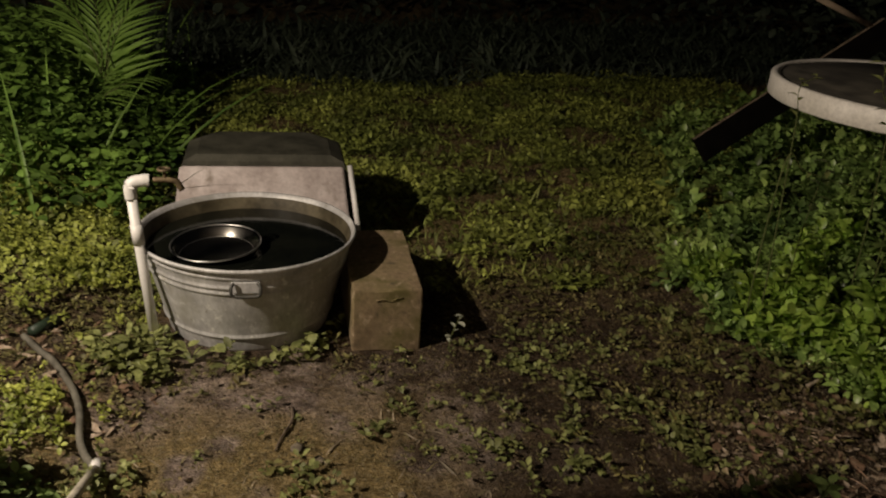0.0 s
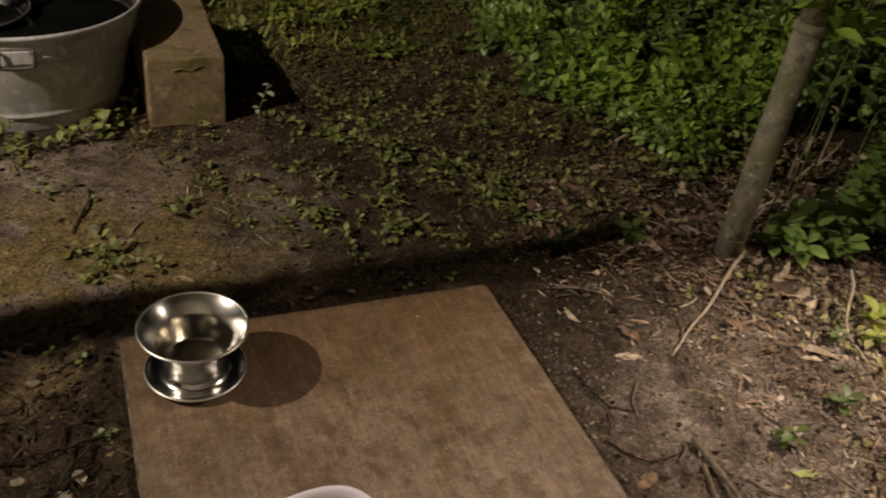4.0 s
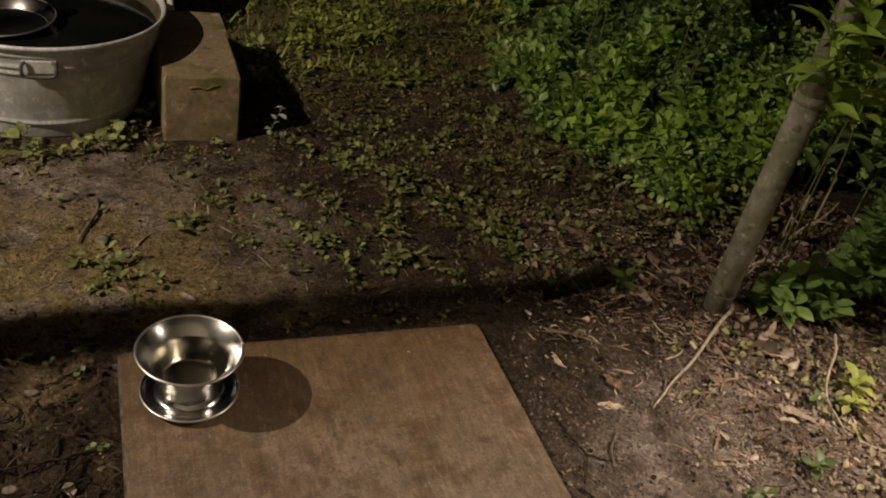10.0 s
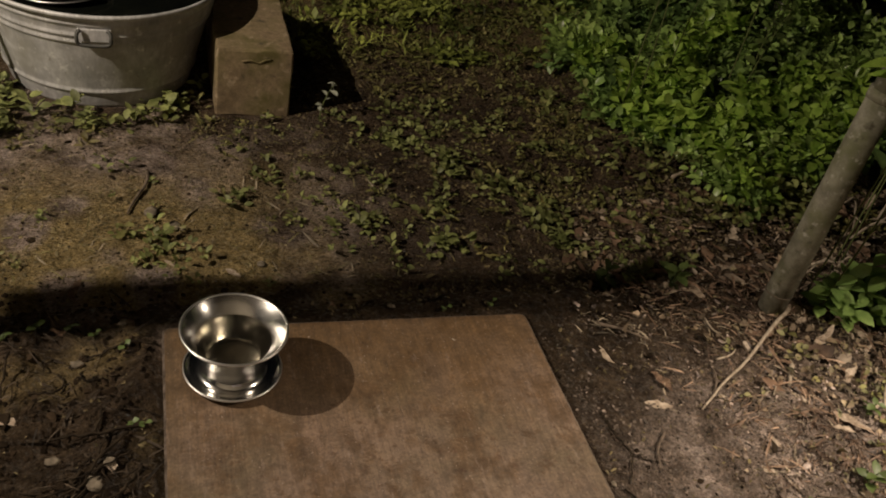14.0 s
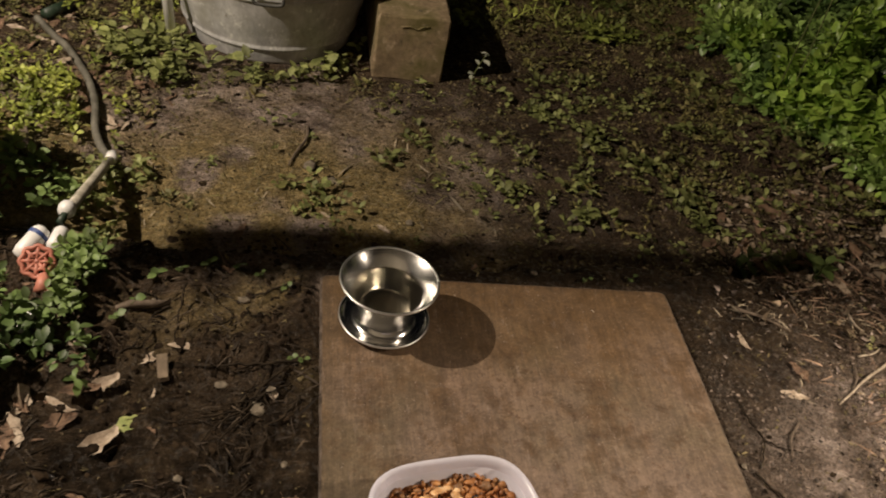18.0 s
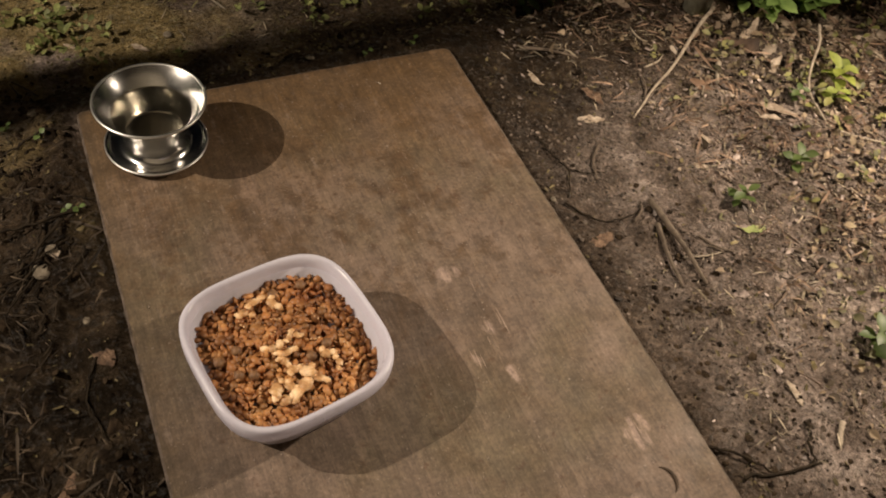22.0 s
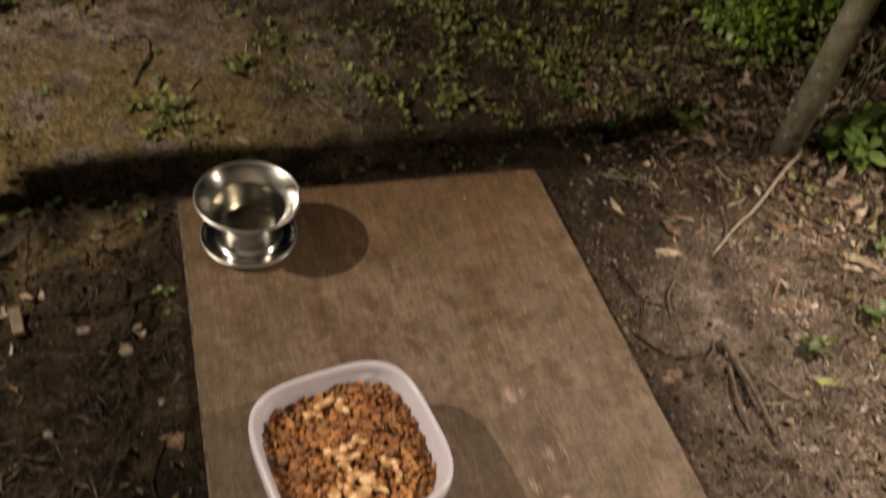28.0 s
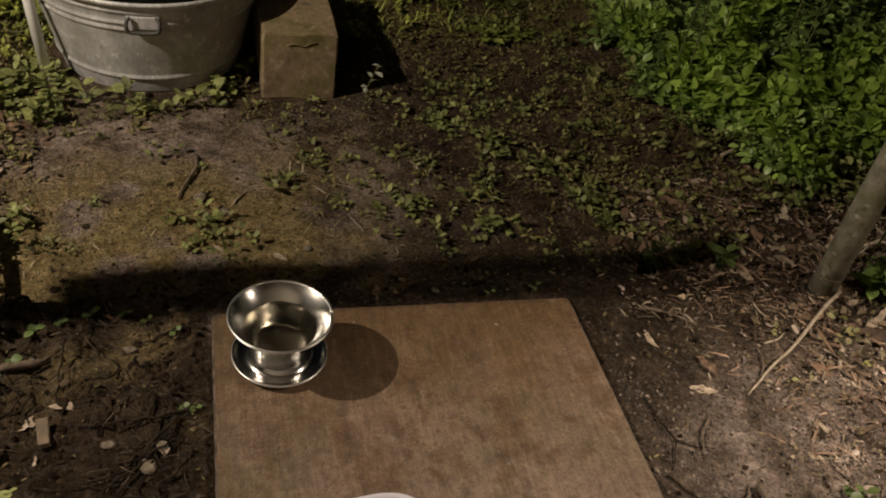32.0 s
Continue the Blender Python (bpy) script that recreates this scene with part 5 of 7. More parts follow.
mass(rng, 42000, (-3.2, 1.2), (-0.42, 4.2), lambda x, y: 0.10 + 0.35 * smooth(1.2, 3.0, y) * smooth(-0.4, -1.1, x + 0.1 * (y - 2)) * (0.5 + lattice(x, y, 0.35, 44)), lambda x, y: clear(x, y) * smooth(-0.42, -0.62, x + 0.25 * (lattice(x, y, 0.3, 45) - 0.5)) * smooth(1.6, 2.3, y - 0.7 * smooth(-0.9, -1.4, x)),
     (0.022, 0.050), ROUND, M["lush"], "lush_weeds", "tall lush dark green weeds beside the tub", "weeds")
mass(rng, 27000, (-1.6, 0.95), (-0.36, 2.3), lambda x, y: 0.03 + 0.07 * smooth(-0.4, -1.0, x) + 0.02 * lattice(x, y, 0.1, 48), lambda x, y: clear(x, y) * smooth(-0.36, -0.50, x) * smooth(0.30, 0.5, lattice(x, y, 0.12, 46)) * smooth(0.98, 1.12, y + 0.2 * (lattice(x, y, 0.2, 49) - 0.5)), (0.009, 0.020), OVAL, M["yellow_weed"], "side_weeds", "dense yellowish green low weeds beside the tub", "weeds", 6)
mass(rng, 15000, (-1.3, 0.22), (-0.40, 0.98), lambda x, y: 0.03 + 0.05 * smooth(-0.5, -1.0, x), lambda x, y: off_hose(x, y) * smooth(0.30, 0.52, lattice(x, y, 0.14, 50)) * smooth(-0.40, -0.52, x) * (1 - 0.93 * smooth(0.60, 0.70, y + 0.25 * (lattice(x, y, 0.12, 34) - 0.5)) * smooth(-0.85, -0.70, x)) * smooth(0.34, 0.46, y), (0.008, 0.019), OVAL, M["yellow_weed"], "hose_weeds", "yellowish green weeds beside the garden hose", "weeds", 6)
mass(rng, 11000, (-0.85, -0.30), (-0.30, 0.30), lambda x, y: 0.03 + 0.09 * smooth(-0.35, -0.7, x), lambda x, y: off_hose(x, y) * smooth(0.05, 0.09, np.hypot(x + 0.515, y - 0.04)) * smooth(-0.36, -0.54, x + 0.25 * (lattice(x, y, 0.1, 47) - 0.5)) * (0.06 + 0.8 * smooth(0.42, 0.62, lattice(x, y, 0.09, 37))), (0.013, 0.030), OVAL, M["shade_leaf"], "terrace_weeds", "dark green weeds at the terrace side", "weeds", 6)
# tall clump added out of view to shade the nozzle weeds; bright clump over the wand
mass(rng, 5200, (-1.02, 0.13), (-0.73, 0.35), lambda x, y: 0.30 + 0.06 * lattice(x, y, 0.1, 30), lambda x, y: 0.9 + 0 * x, (0.020, 0.042), OVAL, M["shade_leaf"], "shading_clump", "tall leafy weeds added out of view to shade the weeds by the nozzle", "weeds", 6)
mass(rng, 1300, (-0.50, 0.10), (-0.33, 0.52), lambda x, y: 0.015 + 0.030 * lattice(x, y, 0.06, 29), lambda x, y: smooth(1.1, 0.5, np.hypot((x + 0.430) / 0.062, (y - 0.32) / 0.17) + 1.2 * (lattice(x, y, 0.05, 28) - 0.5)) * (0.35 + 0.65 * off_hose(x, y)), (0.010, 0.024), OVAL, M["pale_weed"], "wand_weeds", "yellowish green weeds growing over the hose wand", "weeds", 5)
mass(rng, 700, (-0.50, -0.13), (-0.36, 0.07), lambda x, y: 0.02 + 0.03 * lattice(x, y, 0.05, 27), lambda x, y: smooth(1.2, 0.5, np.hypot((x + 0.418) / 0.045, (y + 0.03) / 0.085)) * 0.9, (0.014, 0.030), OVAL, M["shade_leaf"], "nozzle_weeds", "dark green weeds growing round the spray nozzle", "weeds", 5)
rng = np.random.RandomState(54)
n = 520
x, y = rng.uniform(-2.6, -0.5, n), rng.uniform(1.7, 4.0, n)
tall = new("tall_grass", scatter("tall_grass", GRASS_BLADE, np.stack([x, y, ground_z(x, y)], 1), rng.uniform(0.22, 0.62, n), rng.uniform(0, 6.3, n), rng.uniform(0.9, 1.5, n), rng.normal(0, 0.3, n), M["lush"]))
tagged(tall, "tall dark green grass blades among the weeds", "grass", kind="stuff")


def hedge(name, x0, x1, y0, y1, height, n, seed):
    rng = np.random.RandomState(seed)
    x, y = rng.uniform(x0, x1, n), rng.uniform(y0, y1, n)
    z = rng.uniform(0, 1, n) ** 0.8 * height * (0.75 + 0.4 * lattice(x, y, 0.9, seed)) - 0.05
    me = scatter(name, OVAL, np.stack([x, y, z], 1), rng.uniform(0.06, 0.14, n), rng.uniform(0, 6.3, n), rng.uniform(-0.8, 0.6, n), rng.normal(0, 0.5, n), M["dim_far_leaf"])
    return tagged(new(name, me), "overgrown hedge added to close the yard, coloured dark for the fading light", "hedge", kind="stuff")


hedge("hedge", -5, 7, 6.3, 7.6, 2.6, 9000, 61)
hedge("hedge", -5.2, -3.4, 0.2, 6.5, 2.2, 4500, 62)
hedge("hedge", 3.6, 5.2, 0.0, 6.5, 2.2, 5000, 63)


def frond(length, blades, spread, rng):
    """A palm frond: a bent rib with paired narrow blades."""
    pts = [Vector((0, length * t, length * (0.75 * t - 0.55 * t * t))) for t in np.linspace(0, 1, 9)]
    place, size, yaw, pitch, roll = [], [], [], [], []
    for k in range(blades):
        t = 0.25 + 0.75 * k / blades
        p = pts[0].lerp(pts[-1], t)
        p.z = length * (0.75 * t - 0.55 * t * t)
        for side in (-1, 1):
            place.append(p[:])
            size.append(length * spread * (1.1 - 0.6 * t))
            yaw.append(-side * (1.0 - 0.5 * t))
            pitch.append(0.45 - 0.5 * t + rng.normal(0, 0.08))
            roll.append(0)
    blades_ = [scatter("blade", BLADE, np.array([place[k]]), np.array([size[k]]), np.array([yaw[k]]), np.array([pitch[k]]), np.array([roll[k]]), M["lush"]) for k in range(len(place))]
    return tube("rib", pts, [0.005 * (1.1 - 0.9 * k / 8) for k in range(9)], M["stem"], 6), blades_


rng = np.random.RandomState(71)
for px, py, turns in ((-0.95, 2.75, (20, 75, -35, -80)), (-0.82, 3.0, (-42, -18, 14, 60))):
    palm = thing("palm_seedling", (px, py, g(px, py)), "young green palm with narrow fan blades among weeds", "palm", "young palms")
    for turn in turns:
        rib, blades = frond(0.45 if px < -0.9 else 0.62, 14, 0.5, rng)
        m = pose(0, 0, 0.02, 28 if px < -0.9 else 58, 0, turn)
        fr = part("frond", rib, palm, matrix=m)
        for blade in blades:
            part("blade", blade, fr)


# ---- leafy sprigs on stems ----
def sprig(name, base, points, leaf, count, mat, label, category="plant", group="", shape=OVAL, seed=0, sides=0.9, start=0.2):
    ob = thing(name, base, label, category, group)
    r = np.random.RandomState(seed)
    pts = curve_points(points, 6)
    part("stem", tube("stem", pts, [0.0019 * (1.2 - 0.8 * k / len(pts)) for k in range(len(pts))], M["stem"], 6), ob)
    place, size, yaw, pitch, roll = [], [], [], [], []
    for k in range(count):
        t = start + (1 - start) * k / max(count - 1, 1)
        p = pts[min(int(t * (len(pts) - 1)), len(pts) - 1)]
        place.append(p[:])
        size.append(leaf * r.uniform(0.7, 1.15))
        yaw.append(k * 2.4 + r.normal(0, 0.3))
        pitch.append(sides * r.uniform(0.1, 0.8))
        roll.append(r.normal(0, 0.3))
    for k in range(count):
        me = scatter("leaf", shape, np.array([place[k]]), np.array([size[k]]), np.array([yaw[k]]), np.array([pitch[k]]), np.array([roll[k]]), mat)
        part("leaf", me, ob)
    return ob


sprig("seedling", (0.432, 0.955, g(0.432, 0.955)), [(0, 0, 0), (0.006, 0.004, 0.04), (0.020, 0.006, 0.080), (0.034, 0.006, 0.105)], 0.028, 7, M["white_leaf"], "spindly pale seedling beside the concrete block", seed=2)
sprig("shrub_sprig", (1.37, 0.03, g(1.37, 0.03)), [(0.0, 0, 0), (0.01, -0.01, 0.32), (-0.03, -0.05, 0.47), (-0.13, -0.065, 0.60), (-0.18, -0.06, 0.76)], 0.080, 34, M["lime"], "bright green leafy sprig growing up the post", "shrub", "post shrub", shape=LANCE, seed=3, sides=1.3, start=0.58)
sprig("shrub_sprig", (1.385, -0.01, g(1.385, -0.01)), [(0.0, 0, 0), (0.015, -0.01, 0.34), (-0.04, -0.04, 0.52), (-0.115, -0.045, 0.66), (-0.145, -0.045, 0.80)], 0.088, 30, M["lime"], "bright green leafy sprig growing up the post", "shrub", "post shrub", shape=LANCE, seed=5, sides=1.3, start=0.52)
for k, (dx, dy, h, lean_x) in enumerate([(0.24, 0.10, 0.80, 0.06), (0.33, 0.16, 0.9, 0.02), (0.50, 0.09, 0.75, -0.04), (0.42, 0.10, 0.75, 0.06), (0.57, 0.17, 0.8, -0.02)]):
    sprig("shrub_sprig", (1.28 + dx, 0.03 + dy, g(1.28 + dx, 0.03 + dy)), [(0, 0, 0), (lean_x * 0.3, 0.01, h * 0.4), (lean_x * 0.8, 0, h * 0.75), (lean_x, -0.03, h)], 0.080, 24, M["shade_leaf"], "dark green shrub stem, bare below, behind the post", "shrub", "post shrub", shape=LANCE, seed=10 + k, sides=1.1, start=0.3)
for k, (px, py, h) in enumerate([(1.385, -0.005, 0.09), (1.43, 0.02, 0.10), (1.465, -0.02, 0.08), (1.42, -0.045, 0.06), (1.50, 0.03, 0.11), (1.54, 0.0, 0.09), (1.52, -0.06, 0.06)]):
    sprig("low_plant", (px, py, g(px, py)), [(0, 0, 0), (0.003, -0.008, h * 0.5), (-0.004, -0.016, h)], 0.050, 16, M["broad_leaf"], "low green leafy plant beside the post foot", "plant", "low plants by the post", seed=130 + k)
rng = np.random.RandomState(55)
for k in range(90):
    px, py = rng.uniform(1.40, 2.0), rng.uniform(-0.08, 0.24)
    if py < 0.30 * (1.5 - px) - 0.02 or py > 0.04 + 0.8 * max(0.0, px - 1.63):
        continue
    h = rng.uniform(0.05, 0.13) + 0.16 * float(smooth(1.58, 1.78, px))
    sprig("low_plant", (px, py, g(px, py)), [(0, 0, 0), (rng.normal(0, 0.01), -0.01, h * 0.5), (rng.normal(0, 0.02), -0.02, h)], 0.050, 15, M["broad_leaf"], "low green leafy plant behind the post foot", "plant", "low plants by the post", seed=100 + k)
for k, (px, py, tall_, leaf, mat) in enumerate([(1.41, -0.285, 0.045, 0.045, "yellow_weed"), (1.37, -0.33, 0.03, 0.034, "yellow_weed"), (1.30, -0.30, 0.03, 0.026, "weed_green"), (1.178, -0.456, 0.035, 0.036, "weed_green"), (1.02, -0.50, 0.03, 0.030, "weed_green"), (1.50, -0.40, 0.05, 0.05, "weed_green"),
                                               (1.077, 0.107, 0.06, 0.046, "weed_green"), (0.98, 0.22, 0.05, 0.036, "weed_green"),                                                (-0.07, 0.42, 0.03, 0.026, "weed"), (1.05, -0.82, 0.04, 0.035, "weed_green"), (1.62, -0.62, 0.04, 0.04, "weed_green")]):
    sprig("sprout", (px, py, g(px, py)), [(0, 0, 0), (0.004, 0.002, tall_ * 0.5), (0.008, 0.0, tall_)], leaf, 8, M[mat], "small green sprout in the litter", "sprout", "sprouts", seed=40 + k)


for k, (px, py, leaf) in enumerate([(-0.202, 0.037, 0.030), (-0.151, 0.036, 0.026), (-0.062, -0.023, 0.020), (-0.11, 0.02, 0.018), (-0.25, 0.015, 0.022), (-0.29, 0.0, 0.026), (-0.32, -0.06, 0.026), (-0.34, -0.11, 0.024), (-0.05, -0.19, 0.016), (-0.03, -0.205, 0.018), (0.62, 0.045, 0.016), (0.52, 0.03, 0.015)]):
    sprig("edge_seedling", (px, py, g(px, py)), [(0, 0, 0), (0.003, -0.003, 0.008), (0.006, -0.005, 0.016)], 0.62 * leaf, 3, M["shade_leaf"], "small broad-leaved seedling on the terrace edge", "seedling", "edge seedlings", shape=ROUND, seed=160 + k)
for k, (px, py, h) in enumerate([(1.42, 0.90, 0.52), (1.70, 0.90, 0.55), (1.62, 0.80, 0.40), (1.80, 1.0, 0.5)]):
    sprig("tall_weed", (px, py, g(px, py)), [(0, 0, 0), (0.01, 0, h * 0.5), (0.02, -0.01, h * 0.8), (0.035, -0.02, h)], 0.05, 12, M["weed_green"], "tall thin leafy weed before the white table", "weed", "tall weeds", seed=70 + k)


# vines that hang before the white table
sprig("table_vine", (1.33, 0.85, g(1.33, 0.85)), [(0, 0, 0), (-0.01, 0, 0.30), (-0.021, 0, 0.57), (-0.026, 0, 0.665), (-0.036, 0, 0.742), (0.006, 0, 0.772)], 0.040, 9, M["pale_weed"], "thin pale vine stem rising before the white table", "vine", "table vines", shape=LANCE, seed=81, start=0.6)
sprig("table_vine", (1.29, 0.86, g(1.29, 0.86)), [(0, 0, 0), (0.0, 0, 0.30), (0.02, 0, 0.555), (0.073, 0, 0.520), (0.148, 0, 0.495), (0.338, 0, 0.443), (0.45, 0, 0.38)], 0.036, 7, M["pale_weed"], "thin pale vine stem arching before the white table", "vine", "table vines", shape=LANCE, seed=82, start=0.5)
sprig("table_vine", (1.60, 0.85, g(1.60, 0.85)), [(0, 0, 0), (0.0, 0, 0.35), (-0.017, 0, 0.63), (-0.06, 0, 0.725), (-0.075, 0, 0.80)], 0.042, 12, M["pale_weed"], "leafy pale vine rising before the white table", "vine", "table vines", shape=LANCE, seed=83, start=0.45)


# ---- litter ----
rng = np.random.RandomState(81)


def flake_shape(seed):
    """A thin jagged flake of bark or leaf."""
    r = random.Random(seed)
    ring = [(r.uniform(0.18, 0.45) * math.cos(a), r.uniform(0.6, 1.3) * math.sin(a), r.uniform(-0.08, 0.08)) for a in (0.2, 1.4, 2.7, 3.9, 5.2)]
    verts = ring + [(0.02, 0.05, 0.03), (0.0, 0.0, -0.02)]
    return np.array(verts), [(i, (i + 1) % 5, 5) for i in range(5)] + [((i + 1) % 5, i, 6) for i in range(5)]


def litter_odds(x, y):
    return clear(x, y) * (1 - 0.75 * smooth(-0.25, -0.05, y)) * smooth(0.72, 1.35, x + 0.3 * (lattice(x, y, 0.15, 91) - 0.5)) * (0.35 + 0.65 * lattice(x, y, 0.10, 92))


x, y = strewn(rng, 24000, (0.7, -1.4), (2.2, 0.45), litter_odds)
n = len(x)
FLAKE = flake_shape(9)
litter = new("leaf_litter", scatter("leaf_litter", FLAKE, np.stack([x, y, ground_z(x, y) + rng.uniform(0, 0.006, n)], 1), rng.gamma(1.5, 0.0024, n) + 0.0016, rng.uniform(0, 6.3, n), rng.normal(0, 0.35, n), rng.normal(0, 0.35, n), M["chips"], False))
tagged(litter, "crumbled brown leaf and bark litter on the soil", "litter", kind="stuff")
x, y = strewn(rng, 22000, (-1.0, -1.3), (1.9, 1.4), lambda a, b: clear(a, b) * (0.25 + 0.75 * smooth(0.4, 0.7, lattice(a, b, 0.2, 93))) * (1 - 0.7 * smooth(0.9, 1.1, a)) * (1 - 0.8 * smooth(0.22, 0.32, b)))
n = len(x)
clods = new("soil_crumbs", scatter("soil_crumbs", pebble_shape(12, 0.45, 1.2, 0.35), np.stack([x, y, ground_z(x, y)], 1), rng.gamma(2, 0.0022, n) + 0.002, rng.uniform(0, 6.3, n), rng.normal(0, 0.4, n), rng.normal(0, 0.4, n), M["clods"], False))
tagged(clods, "small dark crumbs of soil", "soil", kind="stuff")


x, y = strewn(rng, 4200, (-0.9, -1.2), (0.0, 0.12), lambda a, b: clear(a, b) * (0.2 + 0.8 * smooth(0.45, 0.65, lattice(a, b, 0.09, 97))))
n = len(x)
lumps = new("soil_lumps", scatter("soil_lumps", pebble_shape(17, 0.40, 1.3, 0.4), np.stack([x, y, ground_z(x, y) - 0.001], 1), rng.gamma(2, 0.0032, n) + 0.004, rng.uniform(0, 6.3, n), rng.normal(0, 0.4, n), rng.normal(0, 0.4, n), M["clods"], False))
tagged(lumps, "dark uneven lumps of moist soil", "soil", kind="stuff")
x, y = strewn(rng, 34000, (-0.9, -1.2), (1.2, 1.6), lambda a, b: clear(a, b) * (0.15 + 0.6 * smooth(0.5, 0.75, lattice(a, b, 0.12, 94))) * (1 - 0.4 * smooth(0.05, -0.05, a) * smooth(0.14, 0.04, b)))
n = len(x)
bits = new("plant_bits", scatter("plant_bits", flake_shape(14), np.stack([x, y, ground_z(x, y) + rng.uniform(0, 0.003, n)], 1), rng.gamma(1.6, 0.0017, n) + 0.0014, rng.uniform(0, 6.3, n), rng.normal(0, 0.4, n), rng.normal(0, 0.4, n), M["bits"], False))
tagged(bits, "scattered tan and olive bits of dead plants", "litter", kind="stuff")


x, y = strewn(rng, 17000, (0.75, -1.3), (2.0, 0.6), lambda a, b: clear(a, b) * (1 - 0.75 * smooth(-0.25, -0.05, b) * smooth(1.4, 1.2, a) * smooth(0.3, 0.15, b)) * smooth(0.85, 1.25, a + 0.25 * (lattice(a, b, 0.2, 95) - 0.5)) * (0.2 + 0.8 * smooth(0.4, 0.65, lattice(a, b, 0.09, 96))))
n = len(x)
scraps = new("leaf_scraps", scatter("leaf_scraps", leaf_shape([0.28, 0.34, 0.2], 0.5, 0.35), np.stack([x, y, ground_z(x, y) + rng.uniform(0.002, 0.010, n)], 1), rng.gamma(2.2, 0.0030, n) + 0.004, rng.uniform(0, 6.3, n), rng.normal(0.1, 0.35, n), rng.normal(0, 0.7, n), M["scraps"]))
tagged(scraps, "torn dry tan leaf scraps over the soil", "litter", kind="stuff")


x, y = strewn(rng, 20000, (0.72, -1.3), (2.0, 0.55), lambda a, b: clear(a, b) * smooth(0.75, 1.15, a + 0.3 * (lattice(a, b, 0.16, 98) - 0.5)) * (0.15 + 0.85 * smooth(0.4, 0.7, lattice(a, b, 0.08, 99))))
n = len(x)
straw = new("straw", scatter("straw", leaf_shape([0.045, 0.04], 0.3, 0.12), np.stack([x, y, ground_z(x, y) + rng.uniform(0.001, 0.008, n)], 1), rng.gamma(2.0, 0.0050, n) + 0.004, rng.uniform(0, 6.3, n), rng.normal(0.05, 0.18, n), rng.normal(0, 0.5, n), M["straw"]))
tagged(straw, "short pale straw and dry grass scraps on the soil", "litter", kind="stuff")
x, y = rng.uniform(0.02, 0.66, 70), rng.uniform(-1.2, -0.02, 70)
crumbs = new("crumbs", scatter("crumbs", flake_shape(19), np.stack([x, y, 0.0185 + 0 * x], 1), rng.gamma(2, 0.0006, 70) + 0.0007, rng.uniform(0, 6.3, 70), 0 * x, 0 * x, M["pale_leaf"]))
tagged(crumbs, "tiny pale crumbs strewn on the board", "crumbs", kind="stuff")


x, y = strewn(rng, 30000, (-0.75, 0.18), (1.35, 1.5), lambda a, b: clear(a, b) * (0.15 + 0.85 * smooth(0.35, 0.7, lattice(a, b, 0.10, 88))))
n = len(x)
yard_crumbs = new("soil_crumbs", scatter("soil_crumbs", pebble_shape(23, 0.5, 1.2, 0.35), np.stack([x, y, ground_z(x, y)], 1), rng.gamma(1.7, 0.0020, n) + 0.0014, rng.uniform(0, 6.3, n), rng.normal(0, 0.4, n), rng.normal(0, 0.4, n), M["bits"], False))
tagged(yard_crumbs, "loose tan and brown crumbs of yard soil", "soil", kind="stuff")


# grit and clods of the trodden soil beside the board
x, y = strewn(rng, 17000, (0.70, -1.25), (1.45, 0.02), lambda a, b: clear(a, b) * (0.25 + 0.75 * smooth(0.35, 0.65, lattice(a, b, 0.09, 27))) * (1 - 0.5 * smooth(-0.25, -0.05, b)))
n = len(x)
grit = new("grit", scatter("grit", pebble_shape(31, 0.6, 1.2, 0.4), np.stack([x, y, ground_z(x, y) + 0.0005], 1), rng.gamma(1.5, 0.0016, n) + 0.0016, rng.uniform(0, 6.3, n), rng.normal(0, 0.4, n), rng.normal(0, 0.4, n), M["grit"], False))
tagged(grit, "grey pink grit and crumbled clods on the trodden soil", "soil", kind="stuff")


def dead_leaf_mesh(name, seed, mat, width=0.3):
    r = random.Random(seed)
    rows, cols = 9, 5
    verts, faces = [], []
    bend, curl = r.uniform(-1.2, 1.2), r.uniform(-0.5, 1.1)
    for i in range(rows):
        t = i / (rows - 1)
        w = width * math.sin(math.pi * min(t * 0.94 + 0.03, 1)) ** 0.8 * r.uniform(0.62, 1.08)
        shift = r.uniform(-0.05, 0.05)
        for j in range(cols):
            q = j / (cols - 1) * 2 - 1
            verts.append((q * w * (1.0 if q < 0 else 0.85) + shift + 0.05 * math.sin(5 * t + seed), t - 0.5, 0.10 * bend * (t - 0.5) ** 2 * 4 * 0.5 + curl * w * q * q * 0.5 + r.uniform(-0.012, 0.012)))
    for i in range(rows - 1):
        for j in range(cols - 1):
            a = i * cols + j
            faces.append((a, a + 1, a + cols + 1, a + cols))
    low = min(v[2] for v in verts)
    return mesh_of(name, [(a, b, c - low) for a, b, c in verts], faces, mat)


LEAF_MESH = {kind: [dead_leaf_mesh("fallen_leaf", 7 * k + len(kind), M[kind], 0.18 + 0.05 * (k % 4)) for k in range(5)] for kind in ("dead_leaf", "pale_leaf", "yellow_leaf")}
WORDS = {"dead_leaf": "curled brown dead leaf on the soil", "pale_leaf": "dry pale tan dead leaf on the soil", "yellow_leaf": "yellow green fallen leaf on the soil"}


def fallen(kind, px, py, size, turn, variant, lift=0.0, tip=(0, 0)):
    ob = new("fallen_leaf", LEAF_MESH[kind][variant % 5])
    ob.matrix_world = pose(px, py, g(px, py) + 0.001 + lift, tip[0], tip[1], turn) @ Matrix.Diagonal((size, size, size, 1))
    return tagged(ob, WORDS[kind], "leaf", "fallen leaves")


